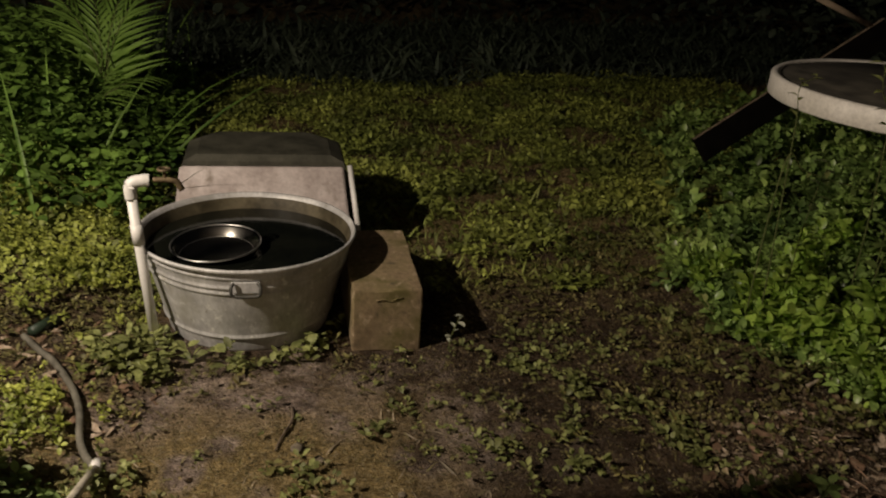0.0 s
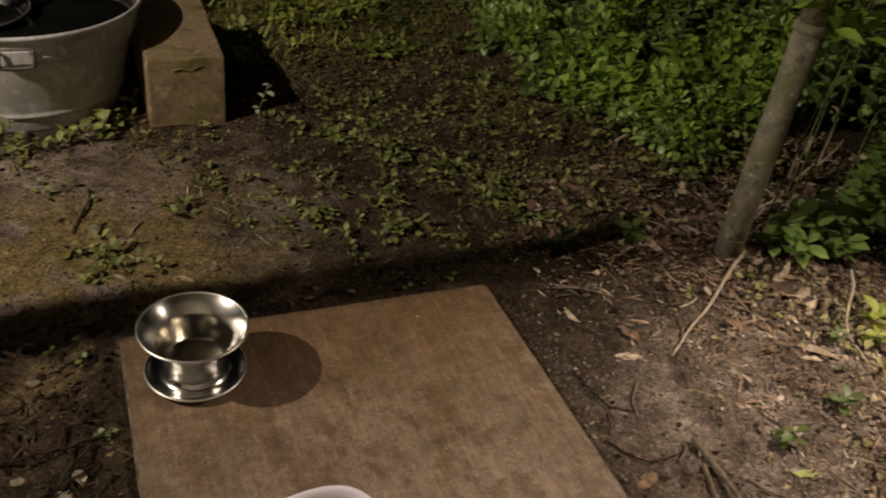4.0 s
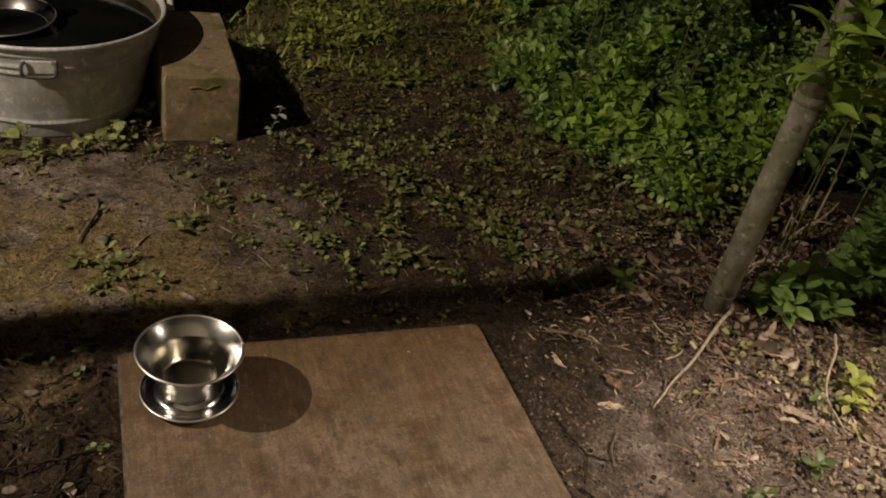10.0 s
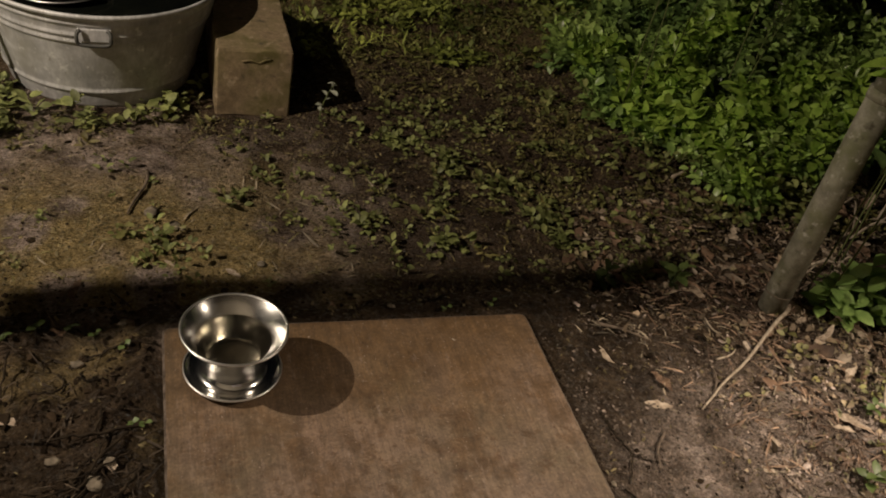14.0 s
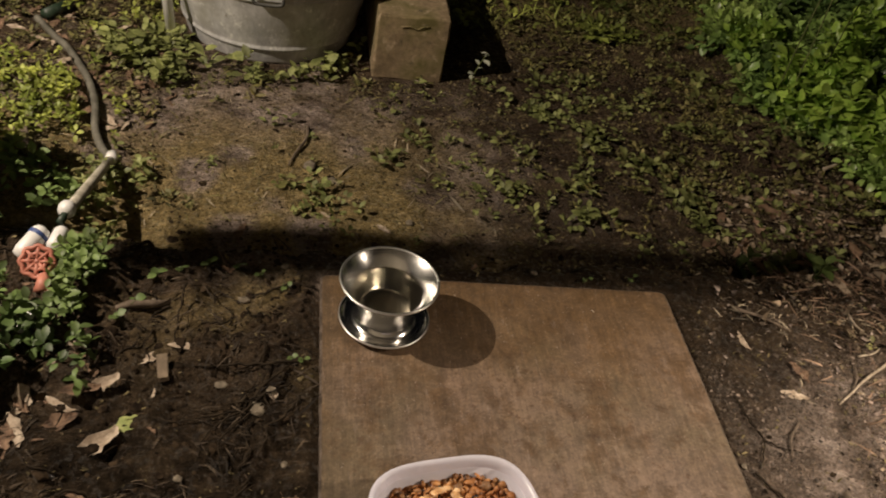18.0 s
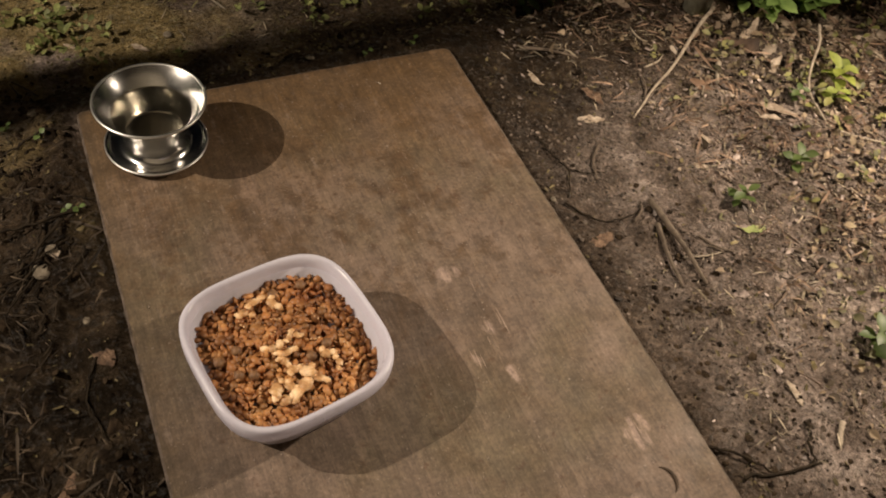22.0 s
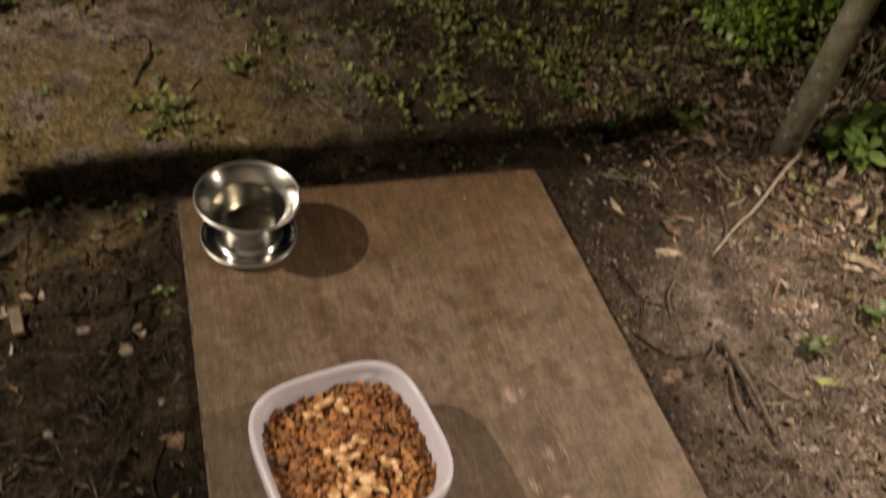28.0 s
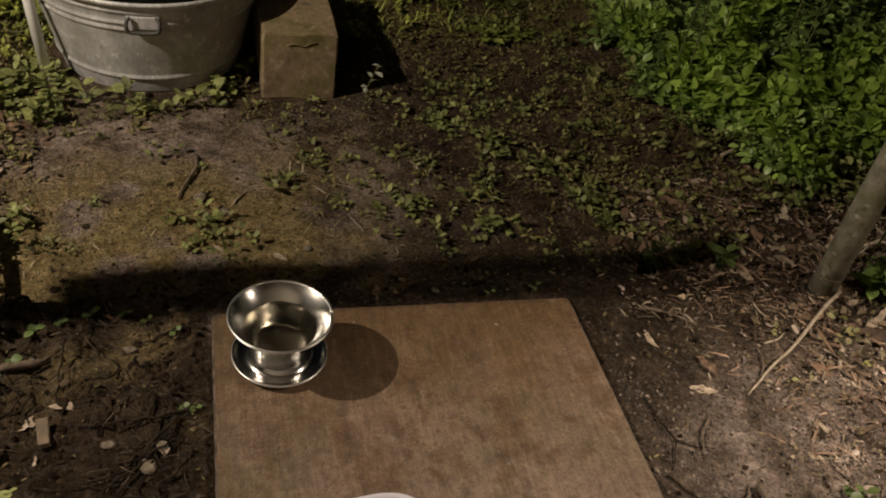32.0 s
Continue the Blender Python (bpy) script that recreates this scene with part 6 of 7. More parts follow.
def leaf_carpet(kind, x, y, size, rng, label):
    """Many small fallen leaves in one mesh."""
    bm = bmesh.new()
    for k in range(len(x)):
        piece = LEAF_MESH[kind][k % 5].copy()
        piece.transform(pose(x[k], y[k], g(x[k], y[k]) + 0.003, rng.normal(0, 14), rng.normal(0, 14), rng.uniform(0, 360)) @ Matrix.Diagonal((size[k], size[k], size[k], 1)))
        bm.from_mesh(piece)
        bpy.data.meshes.remove(piece)
    return tagged(new("leaf_carpet", from_bm("leaf_carpet", bm, M[kind])), label, "litter", kind="stuff")


for k, row in enumerate([("pale_leaf", 0.827, -0.093, 0.05, 12), ("pale_leaf", 0.873, -0.232, 0.055, 80), ("dead_leaf", 0.908, -0.176, 0.055, 25), ("dead_leaf", 0.738, -0.50, 0.05, -75), ("yellow_leaf", 1.016, -0.556, 0.06, 70),
                         ("pale_leaf", 1.065, -0.335, 0.045, 20), ("pale_leaf", 1.18, -0.25, 0.04, 40), ("pale_leaf", 1.33, -0.10, 0.05, -50), ("pale_leaf", 1.52, -0.20, 0.07, 10), ("pale_leaf", 1.55, -0.12, 0.08, 120),
                         ("dead_leaf", 1.44, -0.33, 0.06, 95), ("pale_leaf", 1.36, -0.36, 0.05, 60), ("dead_leaf", 1.48, -0.30, 0.07, 150), ("pale_leaf", 1.011, -0.403, 0.038, 60), ("pale_leaf", 0.871, -0.850, 0.045, -12),
                         ("dead_leaf", -0.152, 0.247, 0.065, -10), ("dead_leaf", 0.332, 0.140, 0.055, 8), ("pale_leaf", -0.322, -0.368, 0.080, -35), ("yellow_leaf", -0.292, -0.328, 0.058, -62), ("dead_leaf", -0.36, -0.22, 0.05, 30),
                         ("dead_leaf", -0.42, -0.27, 0.07, 70), ("dead_leaf", -0.45, -0.36, 0.07, 10), ("dead_leaf", -0.39, -0.33, 0.07, 140), ("dead_leaf", -0.04, -0.47, 0.05, 30), ("dead_leaf", -0.12, -0.655, 0.07, -45),
                         ("pale_leaf", -0.218, -0.160, 0.060, 95), ("pale_leaf", -0.273, -0.188, 0.05, -50), ("pale_leaf", -0.333, -0.262, 0.065, -40), ("pale_leaf", -0.448, -0.285, 0.06, 10), ("pale_leaf", -0.44, -0.345, 0.07, 20), ("pale_leaf", -0.39, -0.29, 0.055, 60), ("pale_leaf", -0.47, -0.40, 0.06, -30), ("dead_leaf", -0.36, -0.28, 0.06, -70), ("pale_leaf", -0.072, -0.276, 0.028, 10), ("pale_leaf", 0.042, 0.453, 0.042, 30), ("pale_leaf", 0.029, 0.318, 0.040, 60), ("pale_leaf", 0.149, 0.285, 0.040, 50), ("dead_leaf", 1.209, 0.451, 0.10, 20), ("dead_leaf", 1.093, 0.425, 0.07, 80), ("dead_leaf", 1.16, 0.40, 0.08, 150),
                         ("pale_leaf", 1.53, -0.19, 0.085, 60), ("pale_leaf", 1.57, -0.23, 0.075, 20), ("pale_leaf", 1.61, -0.19, 0.09, 100), ("pale_leaf", 1.40, -0.20, 0.05, 70), ("dead_leaf", 1.19, -0.075, 0.07, 75), ("dead_leaf", 1.27, -0.10, 0.06, 100)]):
    kind, px, py, size, turn = row
    fallen(kind, px, py, size, turn, k, tip=(55, 0) if k == 16 else (0, 0))
rng = np.random.RandomState(83)
x, y = strewn(rng, 700, (0.85, -1.2), (1.9, 0.75), lambda a, b: 0.45 * smooth(1.0, 1.4, a) * clear(a, b))
cut = int(0.7 * len(x))
leaf_carpet("dead_leaf", x[:cut], y[:cut], rng.gamma(4, 0.0055, cut) + 0.010, rng, "small brown dead leaves strewn over the soil")
leaf_carpet("pale_leaf", x[cut:], y[cut:], rng.gamma(4, 0.0055, len(x) - cut) + 0.010, rng, "small pale dead leaves strewn over the soil")


x, y = strewn(rng, 230, (-0.85, 0.56), (-0.34, 1.10), lambda a, b: 0.75 * clear(a, b) * smooth(-0.32, -0.44, a))
for k in range(len(x)):
    fallen("dead_leaf" if rng.rand() < 0.75 else "pale_leaf", x[k], y[k], rng.uniform(0.02, 0.055), rng.uniform(0, 360), k, 0.002, (rng.normal(0, 14), rng.normal(0, 14)))


x, y = strewn(rng, 170, (-0.65, -0.75), (-0.03, 0.06), lambda a, b: 0.08 + 0.6 * smooth(-0.15, -0.4, a))
for k in range(len(x)):
    fallen("dead_leaf" if rng.rand() < 0.8 else "pale_leaf", x[k], y[k], rng.gamma(3, 0.006) + 0.008, rng.uniform(0, 360), k, 0.001, (rng.normal(0, 12), rng.normal(0, 12)))
x, y = strewn(rng, 150, (1.15, -0.42), (1.75, 0.02), lambda a, b: smooth(1.15, 1.4, a) * 0.8)
for k in range(len(x)):
    fallen("pale_leaf" if rng.rand() < 0.65 else "dead_leaf", x[k], y[k], rng.gamma(4, 0.007) + 0.012, rng.uniform(0, 360), k, 0.003, (rng.normal(0, 18), rng.normal(0, 18)))
x, y = strewn(rng, 220, (0.92, 0.10), (1.45, 0.5), lambda a, b: clear(a, b) * 0.55)
leaf_carpet("dead_leaf", x, y, rng.gamma(4, 0.006, len(x)) + 0.012, rng, "brown dead leaves among the weeds by the post")


# pale leaves stand in for lamplight on the litter by the post
x, y = strewn(rng, 260, (1.0, 0.06), (1.6, 0.5), lambda a, b: clear(a, b) * 0.6)
leaf_carpet("pale_leaf", x, y, rng.gamma(4, 0.0055, len(x)) + 0.012, rng, "dead leaves among the weeds by the post, coloured pale for the lamplight")


def stick(points, r, mat="twig", label="thin brown fallen twig on the soil"):
    pts = []
    for px, py, lift in points:
        pts.append((px, py, g(px, py) + r * 0.7 + lift))
    line = curve_points(pts, 6)
    rr = random.Random(len(line) + int(points[0][0] * 1000))
    line = [p + Vector((rr.uniform(-1, 1), rr.uniform(-1, 1), 0)) * r * (1.3 if mat == "root" else 0.25) for p in line]
    ob = new("twig", tube("twig", line, [r * (1.15 - 0.6 * k / len(line)) for k in range(len(line))], M[mat], 7))
    return tagged(ob, label, "twig", "fallen twigs")


rng = np.random.RandomState(85)
x, y = strewn(rng, 800, (-0.62, 0.22), (0.55, 0.95), lambda a, b: clear(a, b) * (0.2 + 0.6 * smooth(0.4, 0.7, lattice(a, b, 0.11, 25))))
n = len(x)
yard_straw = new("straw", scatter("straw", leaf_shape([0.030, 0.026], 0.3, 0.15), np.stack([x, y, ground_z(x, y) + 0.002], 1), rng.gamma(2.2, 0.009, n) + 0.008, rng.uniform(0, 6.3, n), rng.normal(0.05, 0.15, n), rng.normal(0, 0.5, n), M["straw"]))
tagged(yard_straw, "thin pale straws strewn over the bare yard soil", "litter", kind="stuff")
FIBRE = leaf_shape([0.035, 0.030, 0.020], 0.4, 0.3)
x, y = strewn(rng, 15000, (0.78, -1.1), (1.9, 0.18), lambda a, b: clear(a, b) * smooth(0.86, 1.12, a + 0.25 * (lattice(a, b, 0.18, 23) - 0.5) - 0.15 * smooth(-0.5, -0.9, b)) * (0.15 + 0.85 * smooth(0.35, 0.65, lattice(a, b, 0.10, 22))))
n = len(x)
fibres = new("fibrous_litter", scatter("fibrous_litter", FIBRE, np.stack([x, y, ground_z(x, y) + rng.uniform(0.001, 0.012, n)], 1), rng.gamma(2.6, 0.0085, n) + 0.008, rng.uniform(0, 6.3, n), rng.normal(0.05, 0.22, n), rng.normal(0, 0.8, n), M["fibre"]))
tagged(fibres, "reddish brown fibrous leaf litter matted over the soil", "litter", kind="stuff")
x, y = strewn(rng, 7000, (-0.80, -1.0), (-0.01, 0.10), lambda a, b: clear(a, b) * (0.1 + 0.9 * smooth(0.42, 0.68, lattice(a, b, 0.12, 20))))
n = len(x)
humus = new("fibrous_litter", scatter("fibrous_litter", FIBRE, np.stack([x, y, ground_z(x, y) + rng.uniform(0.0, 0.007, n)], 1), rng.gamma(2.2, 0.0075, n) + 0.006, rng.uniform(0, 6.3, n), rng.normal(0.05, 0.22, n), rng.normal(0, 0.8, n), M["dark_fibre"]))
tagged(humus, "dark brown rotting fibres over the humus soil", "litter", kind="stuff")
# twigs and dry leaves in the hollow behind the post
rng = np.random.RandomState(86)
for k in range(34):
    fallen("dead_leaf" if k % 3 else "pale_leaf", rng.uniform(1.66, 1.98), rng.uniform(0.20, 0.48), rng.uniform(0.04, 0.085), rng.uniform(0, 360), k, rng.uniform(0.0, 0.03), (rng.normal(0, 30), rng.normal(0, 30)))
for k in range(6):
    px, py, a = rng.uniform(1.68, 1.86), rng.uniform(0.18, 0.40), rng.uniform(0, 6.3)
    stick([(px, py, 0.01), (px + 0.06 * math.cos(a), py + 0.04 * math.sin(a), 0.05 + 0.04 * (k % 3)), (px + 0.13 * math.cos(a + 0.3), py + 0.07 * math.sin(a + 0.3), 0.06 + 0.04 * (k % 3))], 0.0035, "pale_twig", "dry branching twig in the hollow behind the post")
stick([(-0.019, 0.673, 0.003), (-0.022, 0.62, 0.006), (-0.045, 0.565, 0.004), (-0.062, 0.506, 0.003)], 0.004, "twig")
PALE, DARK = "long pale bleached stick lying on the soil", "thin dark curved vine stem on the soil"
stick([(1.291, -0.02, 0.02), (1.19, -0.090, 0.012), (1.12, -0.142, 0.004), (1.04, -0.192, 0.006), (0.955, -0.252, 0)], 0.0038, "pale_twig", PALE)
stick([(1.21, -0.165, 0), (1.175, -0.215, 0.002)], 0.005, "pale_twig", PALE)
stick([(0.868, -0.445, 0.004), (0.868, -0.54, 0.006), (0.862, -0.632, 0)], 0.0052, "twig", "thick dark broken stick on the soil")
stick([(0.85, -0.50, 0.004), (0.835, -0.56, 0.004), (0.822, -0.625, 0)], 0.0040, "twig", "thick dark broken stick on the soil")
stick([(0.835, -0.009, 0.002), (0.885, -0.032, 0.004), (0.936, -0.068, 0)], 0.004)
stick([(1.45, -0.165, 0.05), (1.41, -0.215, 0.04), (1.355, -0.265, 0.03), (1.325, -0.31, 0.02), (1.319, -0.386, 0.006)], 0.0030, "pale_twig", "thin pale curved vine stem on the litter")
stick([(1.319, -0.386, 0.006), (1.36, -0.43, 0.004), (1.47, -0.49, 0.0)], 0.0026, "pale_twig", "thin pale curved vine stem on the litter")
stick([(0.853, -0.895, 0.003), (0.838, -0.92, 0.003), (0.822, -0.955, 0)], 0.0028, "root", DARK)
stick([(0.690, -0.878, 0.004), (0.725, -0.905, 0.006), (0.76, -0.945, 0.003)], 0.0024, "root", DARK)
stick([(0.712, -0.935, 0.002), (0.77, -0.945, 0.002), (0.84, -0.955, 0.003)], 0.0022, "root", DARK)
stick([(0.90, -0.915, 0.004), (0.875, -0.945, 0)], 0.004, "pale_twig", PALE)
stick([(0.713, -0.414, 0.002), (0.757, -0.463, 0.006), (0.81, -0.468, 0.004), (0.858, -0.452, 0)], 0.0017, "root", DARK)
stick([(0.747, -0.246, 0), (0.748, -0.30, 0.004), (0.760, -0.345, 0.004), (0.73, -0.40, 0)], 0.0022, "root", DARK)
stick([(0.760, -0.342, 0.003), (0.79, -0.357, 0.003), (0.83, -0.362, 0)], 0.0015, "root", DARK)
stick([(-0.005, -0.02, 0.0), (-0.05, -0.016, 0.003), (-0.115, -0.045, 0)], 0.0030, "root", "dark gnarled root lying in the soil")
stick([(-0.23, -0.05, 0.02), (-0.235, -0.10, 0.01), (-0.24, -0.16, 0)], 0.0018, "root", "dark gnarled root lying in the soil")
stick([(-0.045, -0.47, 0), (-0.07, -0.53, 0.003), (-0.055, -0.60, 0)], 0.0018, "root", "dark gnarled root lying in the soil")
stick([(-0.20, -0.56, 0), (-0.19, -0.63, 0.003), (-0.18, -0.72, 0)], 0.0024, "root", "dark gnarled root lying in the soil")
stick([(-0.05, -0.22, 0.004), (-0.09, -0.27, 0.008), (-0.13, -0.33, 0)], 0.0024, "root", "dark gnarled root lying in the soil")
stick([(-0.02, -0.20, 0.004), (-0.10, -0.215, 0.010), (-0.19, -0.21, 0)], 0.0027, "root", "dark gnarled root lying in the soil")
stick([(-0.03, -0.28, 0.003), (-0.06, -0.33, 0.006), (-0.10, -0.35, 0)], 0.0021, "root", "dark gnarled root lying in the soil")
rng = np.random.RandomState(87)
for k in range(7):
    px, py, a = -0.03 - 0.09 * rng.rand(), rng.uniform(-0.30, -0.17), rng.uniform(3.3, 4.6)
    ln, turn = rng.uniform(0.05, 0.14), rng.uniform(-0.9, 0.9)
    stick([(px, py, 0.003), (px + 0.4 * ln * math.cos(a), py + 0.4 * ln * math.sin(a), 0.008), (px + 0.75 * ln * math.cos(a + 0.5 * turn), py + 0.75 * ln * math.sin(a + 0.5 * turn), 0.005), (px + ln * math.cos(a + turn), py + ln * math.sin(a + turn), 0)], rng.uniform(0.0010, 0.0024), "root", "dark gnarled root lying in the soil")
stick([(1.36, 0.075, 0.05), (1.35, 0.05, 0.10), (1.335, 0.03, 0.16)], 0.004, "pale_twig", "pale dead stem beside the post")
stick([(1.38, 0.10, 0.02), (1.42, 0.06, 0.09), (1.44, 0.02, 0.06)], 0.004, "pale_twig", "pale dead stem beside the post")
rng = np.random.RandomState(86)
for k in range(9):
    px, py = rng.uniform(1.33, 1.50), rng.uniform(0.02, 0.16)
    stick([(px, py, 0.01), (px + rng.normal(0, 0.03), py + rng.normal(0, 0.02), rng.uniform(0.03, 0.10)), (px + rng.normal(0, 0.05), py - 0.05 + rng.normal(0, 0.02), rng.uniform(0.02, 0.14))], 0.0025, "pale_twig" if k % 2 else "twig", "pale dead stem beside the post")
stick([(1.32, 0.56, 0.01), (1.39, 0.585, 0.012)], 0.005, "pale_twig", PALE)
rng = np.random.RandomState(84)
x, y = strewn(rng, 420, (0.72, -1.25), (1.9, 0.25), lambda a, b: 0.2 * litter_odds(a, b) + 0.1 * clear(a, b))
for k in range(len(x)):
    a, ln = rng.uniform(0, 6.28), rng.uniform(0.02, 0.09)
    stick([(x[k], y[k], 0.002), (x[k] + 0.5 * ln * math.cos(a), y[k] + 0.5 * ln * math.sin(a), 0.004), (x[k] + ln * math.cos(a + 0.2), y[k] + ln * math.sin(a + 0.2), 0.001)], rng.uniform(0.001, 0.0024), "twig" if rng.rand() < 0.75 else "pale_twig")
x, y = strewn(rng, 160, (-0.75, -0.9), (-0.03, 0.05), lambda a, b: 0.4 + 0 * a)
for k in range(len(x)):
    a, ln = rng.uniform(0, 6.28), rng.uniform(0.02, 0.07)
    stick([(x[k], y[k], 0.002), (x[k] + 0.5 * ln * math.cos(a), y[k] + 0.5 * ln * math.sin(a), 0.004), (x[k] + ln * math.cos(a + 0.4), y[k] + ln * math.sin(a + 0.4), 0.001)], rng.uniform(0.001, 0.0025), "root")


def stone(px, py, size, seed, label="small pale stone on the soil"):
    verts, faces = pebble_shape(seed, 0.40, 1.25, 0.22)
    bm = bmesh.new()
    made = [bm.verts.new(v * size) for v in verts]
    for f in faces:
        bm.faces.new([made[i] for i in f])
    bmesh.ops.subdivide_edges(bm, edges=bm.edges[:], cuts=1, use_grid_fill=True, smooth=0.6)
    ob = new("stone", from_bm("stone", bm, M["stone"]))
    ob.matrix_world = pose(px, py, g(px, py) + size * 0.15, 0, 0, seed * 40)
    return tagged(ob, label, "stone", "stones")


for k, (px, py, size) in enumerate([(-0.097, -0.300, 0.030), (-0.154, -0.251, 0.020), (-0.075, -0.272, 0.018), (-0.013, 0.507, 0.035), (0.035, 0.455, 0.030), (-0.20, -0.43, 0.014), (-0.28, -0.06, 0.02), (-0.05, -0.40, 0.012),
                                    (0.70, -0.40, 0.012), (0.75, -0.57, 0.012), (-0.13, -0.05, 0.022), (-0.06, 0.03, 0.02), (0.21, 0.32, 0.022), (0.5, 0.55, 0.018), (0.42, 0.045, 0.014)]):
    stone(px, py, size, k + 1)
bark = new("bark_piece", tube("bark_piece", [(-0.045, 0, 0.008), (-0.02, 0.003, 0.011), (0.02, -0.002, 0.011), (0.045, 0.002, 0.007)], [0.004, 0.008, 0.007, 0.003], M["twig"], 9))
bark.matrix_world = pose(-0.300, -0.072, g(-0.300, -0.072), 0, 0, 12)
tagged(bark, "short brown piece of bark on the soil", "bark")
wood_chip = new("wood_chip", box("wood_chip", (-0.009, -0.024, 0), (0.009, 0.024, 0.014), M["beam_wood"], 0.003, 2, 0.001, 2))
wood_chip.matrix_world = pose(-0.248, -0.22, g(-0.248, -0.22), 6, 0, 10)
tagged(wood_chip, "short tan cut wood chip on the dark soil", "wood chip")


# ---- garden hose ----
hose = thing("garden_hose", (-0.45, 0.4, g(-0.45, 0.4)), "grey green garden hose with a white watering wand on the ground", "hose")
hz = hose.location.z


def hp(px, py, lift):
    return (px + 0.45, py - 0.4, g(px, py) + lift - hz)


part("tube", tube("tube", curve_points([hp(-0.715, 0.985, 0.016), hp(-0.66, 0.915, 0.014), hp(-0.613, 0.854, 0.013), hp(-0.545, 0.725, 0.012), hp(-0.508, 0.62, 0.012), hp(-0.492, 0.53, 0.014), hp(-0.470, 0.465, 0.018), hp(-0.446, 0.42, 0.026), hp(-0.440, 0.39, 0.032)], 8), 0.0088, M["hose"], 14), hose)
part("end_fitting", tube("end_fitting", [hp(-0.660, 1.095, 0.018), hp(-0.700, 1.005, 0.018)], 0.0145, M["dark_green"], 14), hose, "dark green hose end fitting")
part("coupling", tube("coupling", [hp(-0.438, 0.428, 0.028), hp(-0.437, 0.400, 0.036)], 0.0130, M["pvc"], 16), hose, "white plastic coupling")
part("wand", tube("wand", [hp(-0.437, 0.405, 0.034), hp(-0.452, 0.110, 0.058)], 0.0100, M["wand"], 16), hose, "pale worn grey metal wand")
part("collar", lathe("collar", [(0.0, -0.016), (0.010, -0.015), (0.0155, -0.006), (0.0155, 0.007), (0.009, 0.016), (0.0, 0.017)], M["pvc"], 24), hose, "white plastic collar", pose(*hp(-0.452, 0.098, 0.062), 80, 0, 5))
part("neck", tube("neck", [hp(-0.452, 0.092, 0.060), hp(-0.456, 0.060, 0.056)], 0.0070, M["dark_green"], 12), hose, "dark plastic neck")
nozzle = thing("spray_nozzle", (-0.475, 0.0, g(-0.475, 0.0)), "white and red plastic spray nozzle among weeds", "nozzle")
part("body", lathe("body", [(0.0, -0.034), (0.012, -0.033), (0.0165, -0.026), (0.0170, 0.020), (0.0140, 0.030), (0.0, 0.033)], M["pvc"], 28), nozzle, "white plastic nozzle body", pose(-0.022, 0.022, 0.046, 108, 0, -30))
part("ring", lathe("ring", [(0.0168, 0.0), (0.0182, 0.001), (0.0182, 0.007), (0.0168, 0.008)], M["blue_plastic"], 28), nozzle, "blue plastic ring", pose(-0.022, 0.022, 0.046, 108, 0, -30) @ pose(0, 0, -0.022))
part("arm", lathe("arm", [(0.0, -0.024), (0.010, -0.023), (0.0135, -0.016), (0.0140, 0.014), (0.0110, 0.022), (0.0, 0.024)], M["pvc"], 24), nozzle, "white plastic arm", pose(0.019, 0.034, 0.048, 106, 0, -14))
face = pose(-0.003, -0.022, 0.044, 42, 0, 0)
for radius, thick in ((0.0260, 0.0042), (0.0145, 0.0032)):
    loop = [(radius * (1 + 0.07 * math.cos(8 * a)) * math.cos(a), radius * (1 + 0.07 * math.cos(8 * a)) * math.sin(a), 0) for a in np.linspace(0, 2 * math.pi, 65)]
    part("rosette_ring", tube("rosette_ring", loop, thick, M["red_plastic"], 8), nozzle, "faded red perforated rosette", face)
for k in range(8):
    a = k * math.pi / 4
    part("rosette_spoke", tube("rosette_spoke", [(0.004 * math.cos(a), 0.004 * math.sin(a), 0.001), (0.026 * math.cos(a), 0.026 * math.sin(a), 0)], 0.0034, M["red_plastic"], 7), nozzle, "", face)
part("hub", lathe("hub", [(0.0, -0.004), (0.007, -0.003), (0.0075, 0.003), (0.0, 0.005)], M["red_plastic"], 16), nozzle, "", face)
part("spout", tube("spout", [(0.014, -0.045, 0.034), (0.012, -0.075, 0.024)], [0.010, 0.012], M["red_plastic"], 12), nozzle, "faded pink plastic spout")
part("tongue", box("tongue", (-0.009, -0.030, 0.0), (0.009, 0.022, 0.005), M["pvc"], 0.0015), nozzle, "white plastic tongue", pose(0.007, -0.135, 0.024, 18, 0, -14))


# ---- walnut pieces on the kibble ----
def walnut_mesh(seed, long, wide, tall):
    """A broken kernel: a wrinkled lump with two knobbly lobes."""
    r = random.Random(seed)
    bm = bmesh.new()
    shape, fs = pebble_shape(seed + 90, 0.45, 1.3, 0.3)
    lump = mesh_of("lump", shape * wide * 1.5, fs, M["walnut"])
    bm.from_mesh(lump)
    bpy.data.meshes.remove(lump)
    for lobe in range(2):
        shape, fs = pebble_shape(seed * 3 + lobe + 140, 0.55, 1.5, 0.34)
        turned = Matrix.Rotation(r.uniform(0, 3), 3, "Z") @ Matrix.Rotation(r.uniform(-0.6, 0.6), 3, "X")
        shift = Vector((r.uniform(-0.7, 0.7) * wide, (lobe - 0.5) * long * 1.1, r.uniform(0, 0.4) * tall))
        pts = [tuple(turned @ Vector(p) + shift) for p in np.asarray(shape) * wide * r.uniform(0.9, 1.3)]
        piece = mesh_of("lobe", pts, fs, M["walnut"])
        bm.from_mesh(piece)
        bpy.data.meshes.remove(piece)
    return from_bm("walnut_piece", bm, M["walnut"])


NUTS = [walnut_mesh(k, 0.0105 + 0.0015 * (k % 3), 0.0068 + 0.0012 * (k % 2), 0.0058) for k in range(7)]
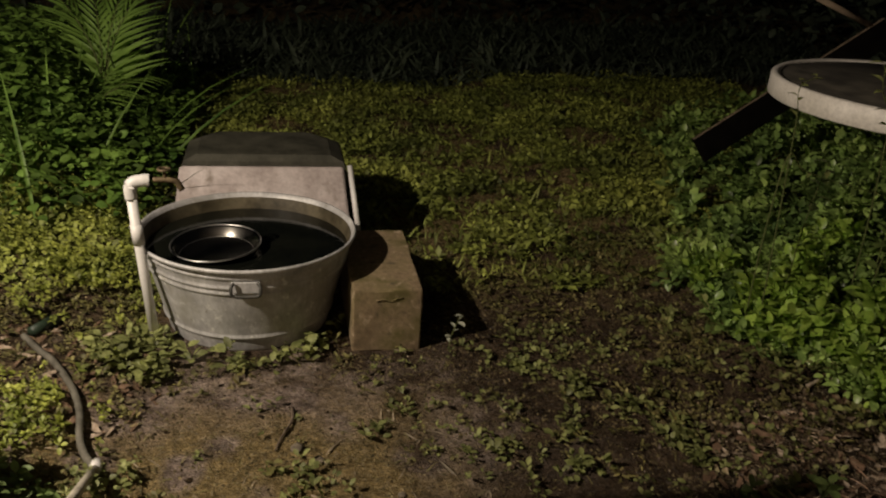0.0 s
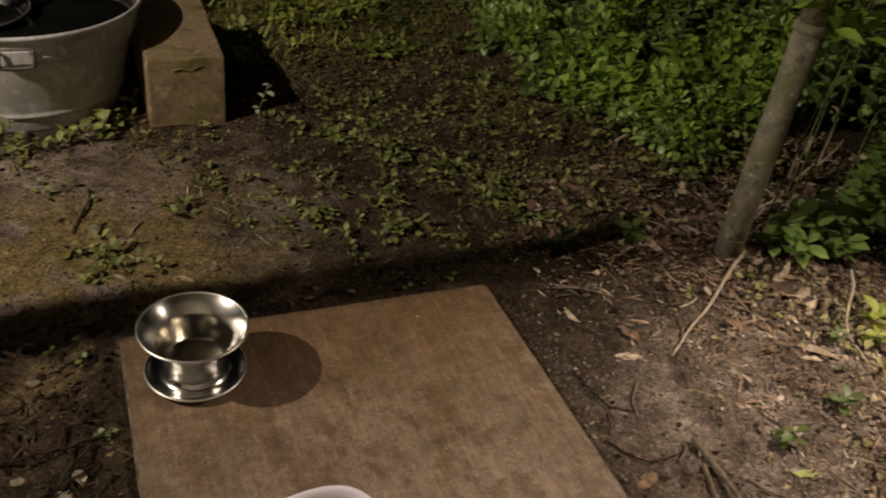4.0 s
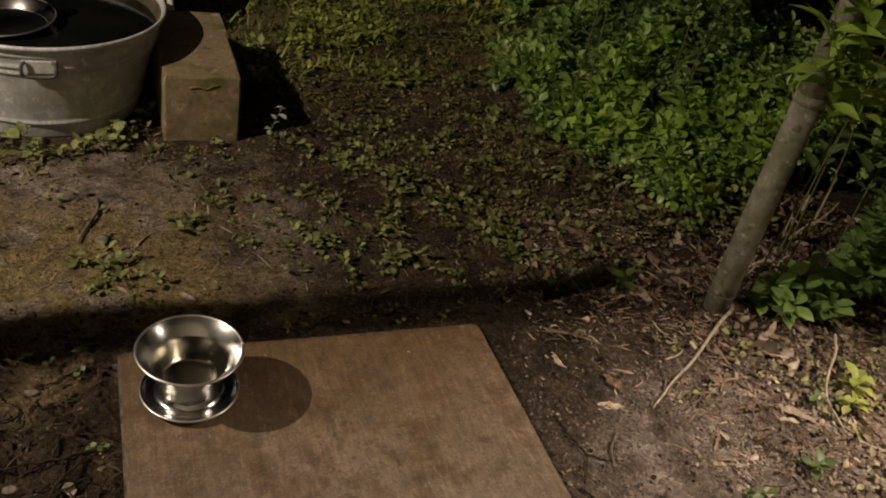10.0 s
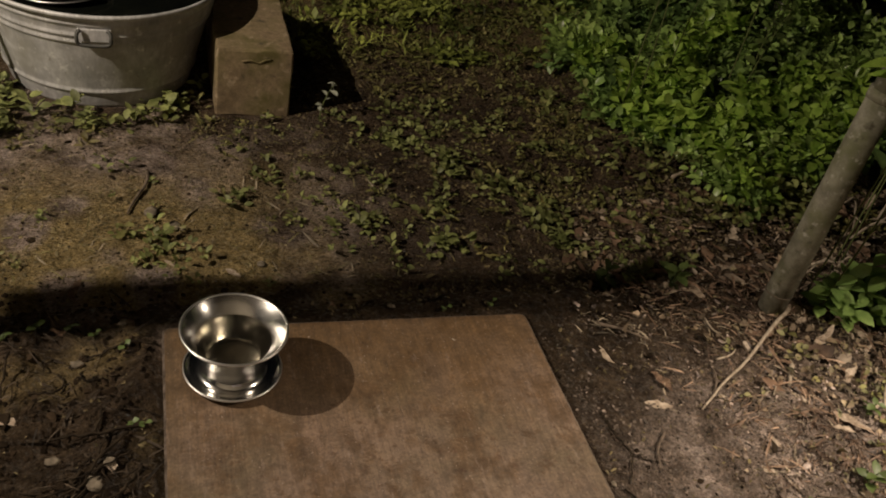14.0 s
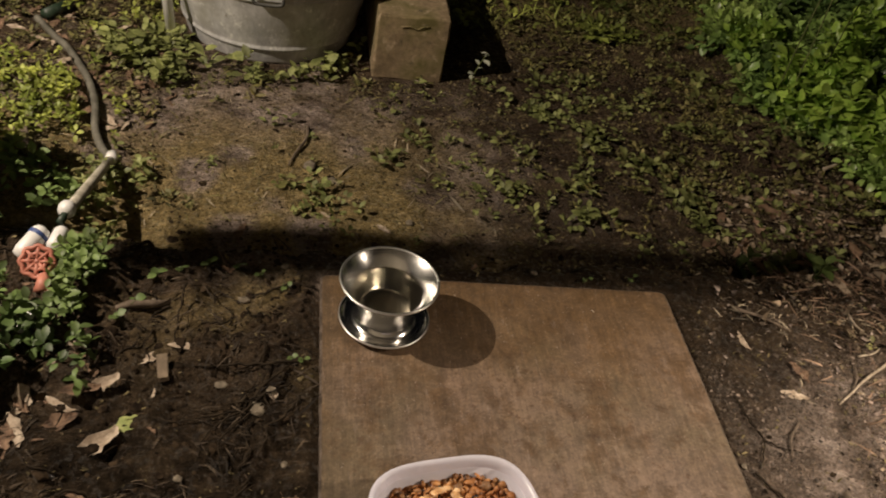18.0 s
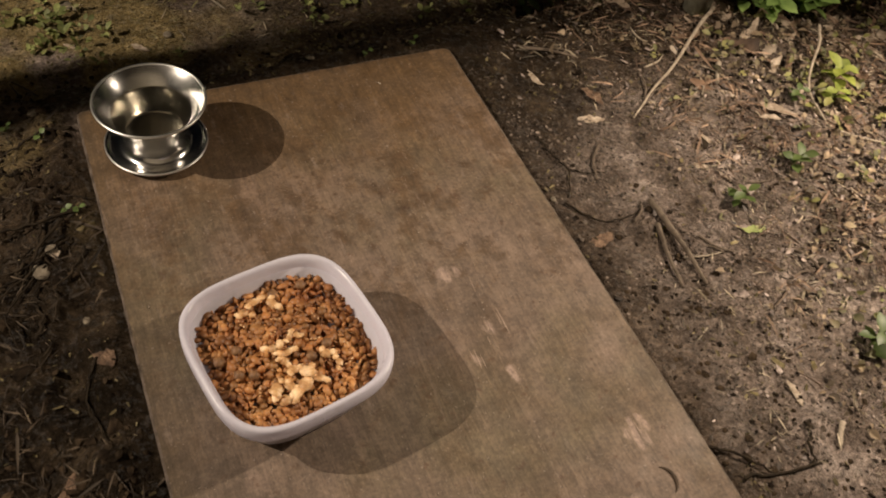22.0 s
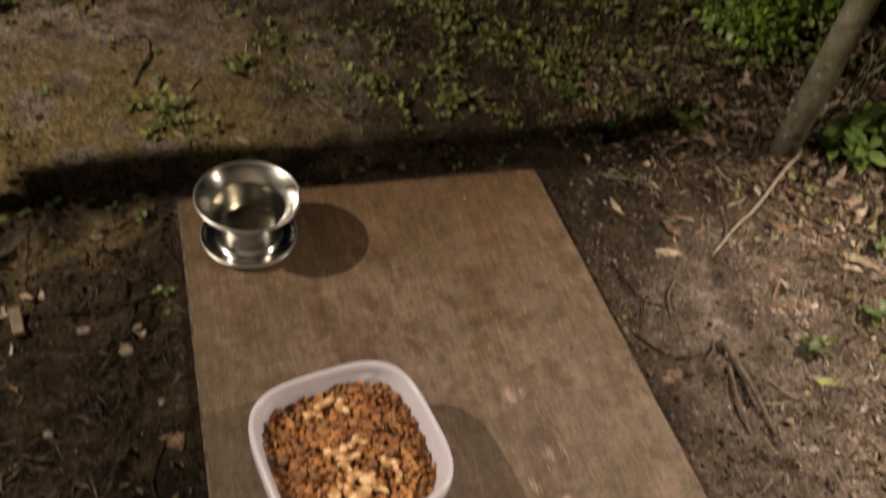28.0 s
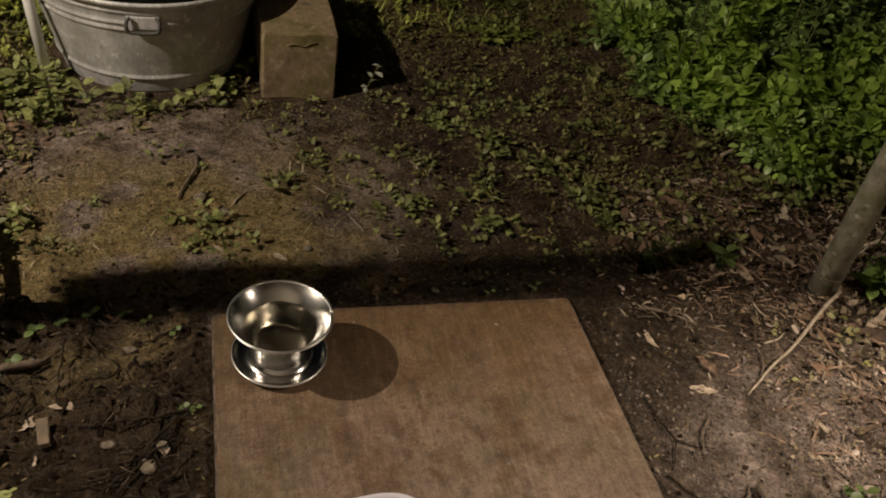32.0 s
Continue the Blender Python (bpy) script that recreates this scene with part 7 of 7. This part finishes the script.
SLIVERS = [walnut_mesh(20 + k, 0.0100, 0.0028, 0.0030) for k in range(3)]
turn = Matrix.Rotation(radians(BOX_TURN), 3, "Z")


def on_heap(u, v, lift):
    p = turn @ Vector((u, v, 0))
    return BOX_AT[0] + p.x, BOX_AT[1] + p.y, 0.0195 + float(heap_z(u, v)) + lift


NUT_ROWS = [(-0.008, 0.083, 110, 1.15), (0.0125, 0.068, 20, 0.85), (-0.027, 0.072, 100, 0.8), (0.016, 0.007, 60, 0.75), (0.006, 0.007, 150, 0.7), (-0.020, 0.001, 70, 0.8), (-0.007, -0.012, 95, 1.2), (-0.009, -0.037, 105, 1.0), (0.037, -0.038, 60, 0.8),
            (0.046, -0.055, 10, 0.7), (-0.039, -0.050, -15, 1.15), (-0.037, -0.070, 75, 1.2), (-0.008, -0.063, 120, 1.3), (0.0126, -0.064, 60, 1.1), (-0.014, -0.022, 30, 0.8), (-0.024, -0.058, 40, 0.8), (0.002, -0.052, 160, 0.8)]
for k, (u, v, a, size) in enumerate(NUT_ROWS):
    nut = new("walnut_piece", NUTS[k % 7])
    nut.matrix_world = pose(*on_heap(u, v, 0.0055), 16 * math.sin(k), 18 * math.cos(2 * k), a) @ Matrix.Diagonal((1.5 * size, 1.5 * size, size, 1))
    tagged(nut, "golden brown wrinkled walnut piece lying on the kibble", "nut", "walnut pieces")
for k, (u, v, a) in enumerate([(-0.038, 0.057, 20), (0.004, 0.041, 80), (0.052, 0.021, 40), (0.058, -0.061, 120), (0.035, -0.010, 75), (-0.012, 0.022, 100), (0.066, -0.030, 30), (-0.06, -0.045, 160)]):
    nut = new("walnut_piece", SLIVERS[k % 3])
    nut.matrix_world = pose(*on_heap(u, v, 0.0058), 12 * math.sin(k), 10, a)
    tagged(nut, "thin pale walnut sliver lying on the kibble", "nut", "walnut pieces")
for k, (u, v) in enumerate([(-0.071, -0.008), (-0.055, -0.018), (0.019, -0.031), (-0.059, 0.024), (0.061, 0.080), (0.046, -0.021), (0.020, 0.082), (-0.086, 0.02)]):
    shape, fs = pebble_shape(60 + k, 0.85, 1.0, 0.10)
    ball = new("dark_nugget", mesh_of("dark_nugget", shape * 0.0165, fs, M["dark_kibble"]))
    ball.matrix_world = pose(*on_heap(u, v, 0.002), 0, 0, 50 * k)
    tagged(ball, "round dark brown nugget half sunk in the kibble", "pet food", "dark nuggets")
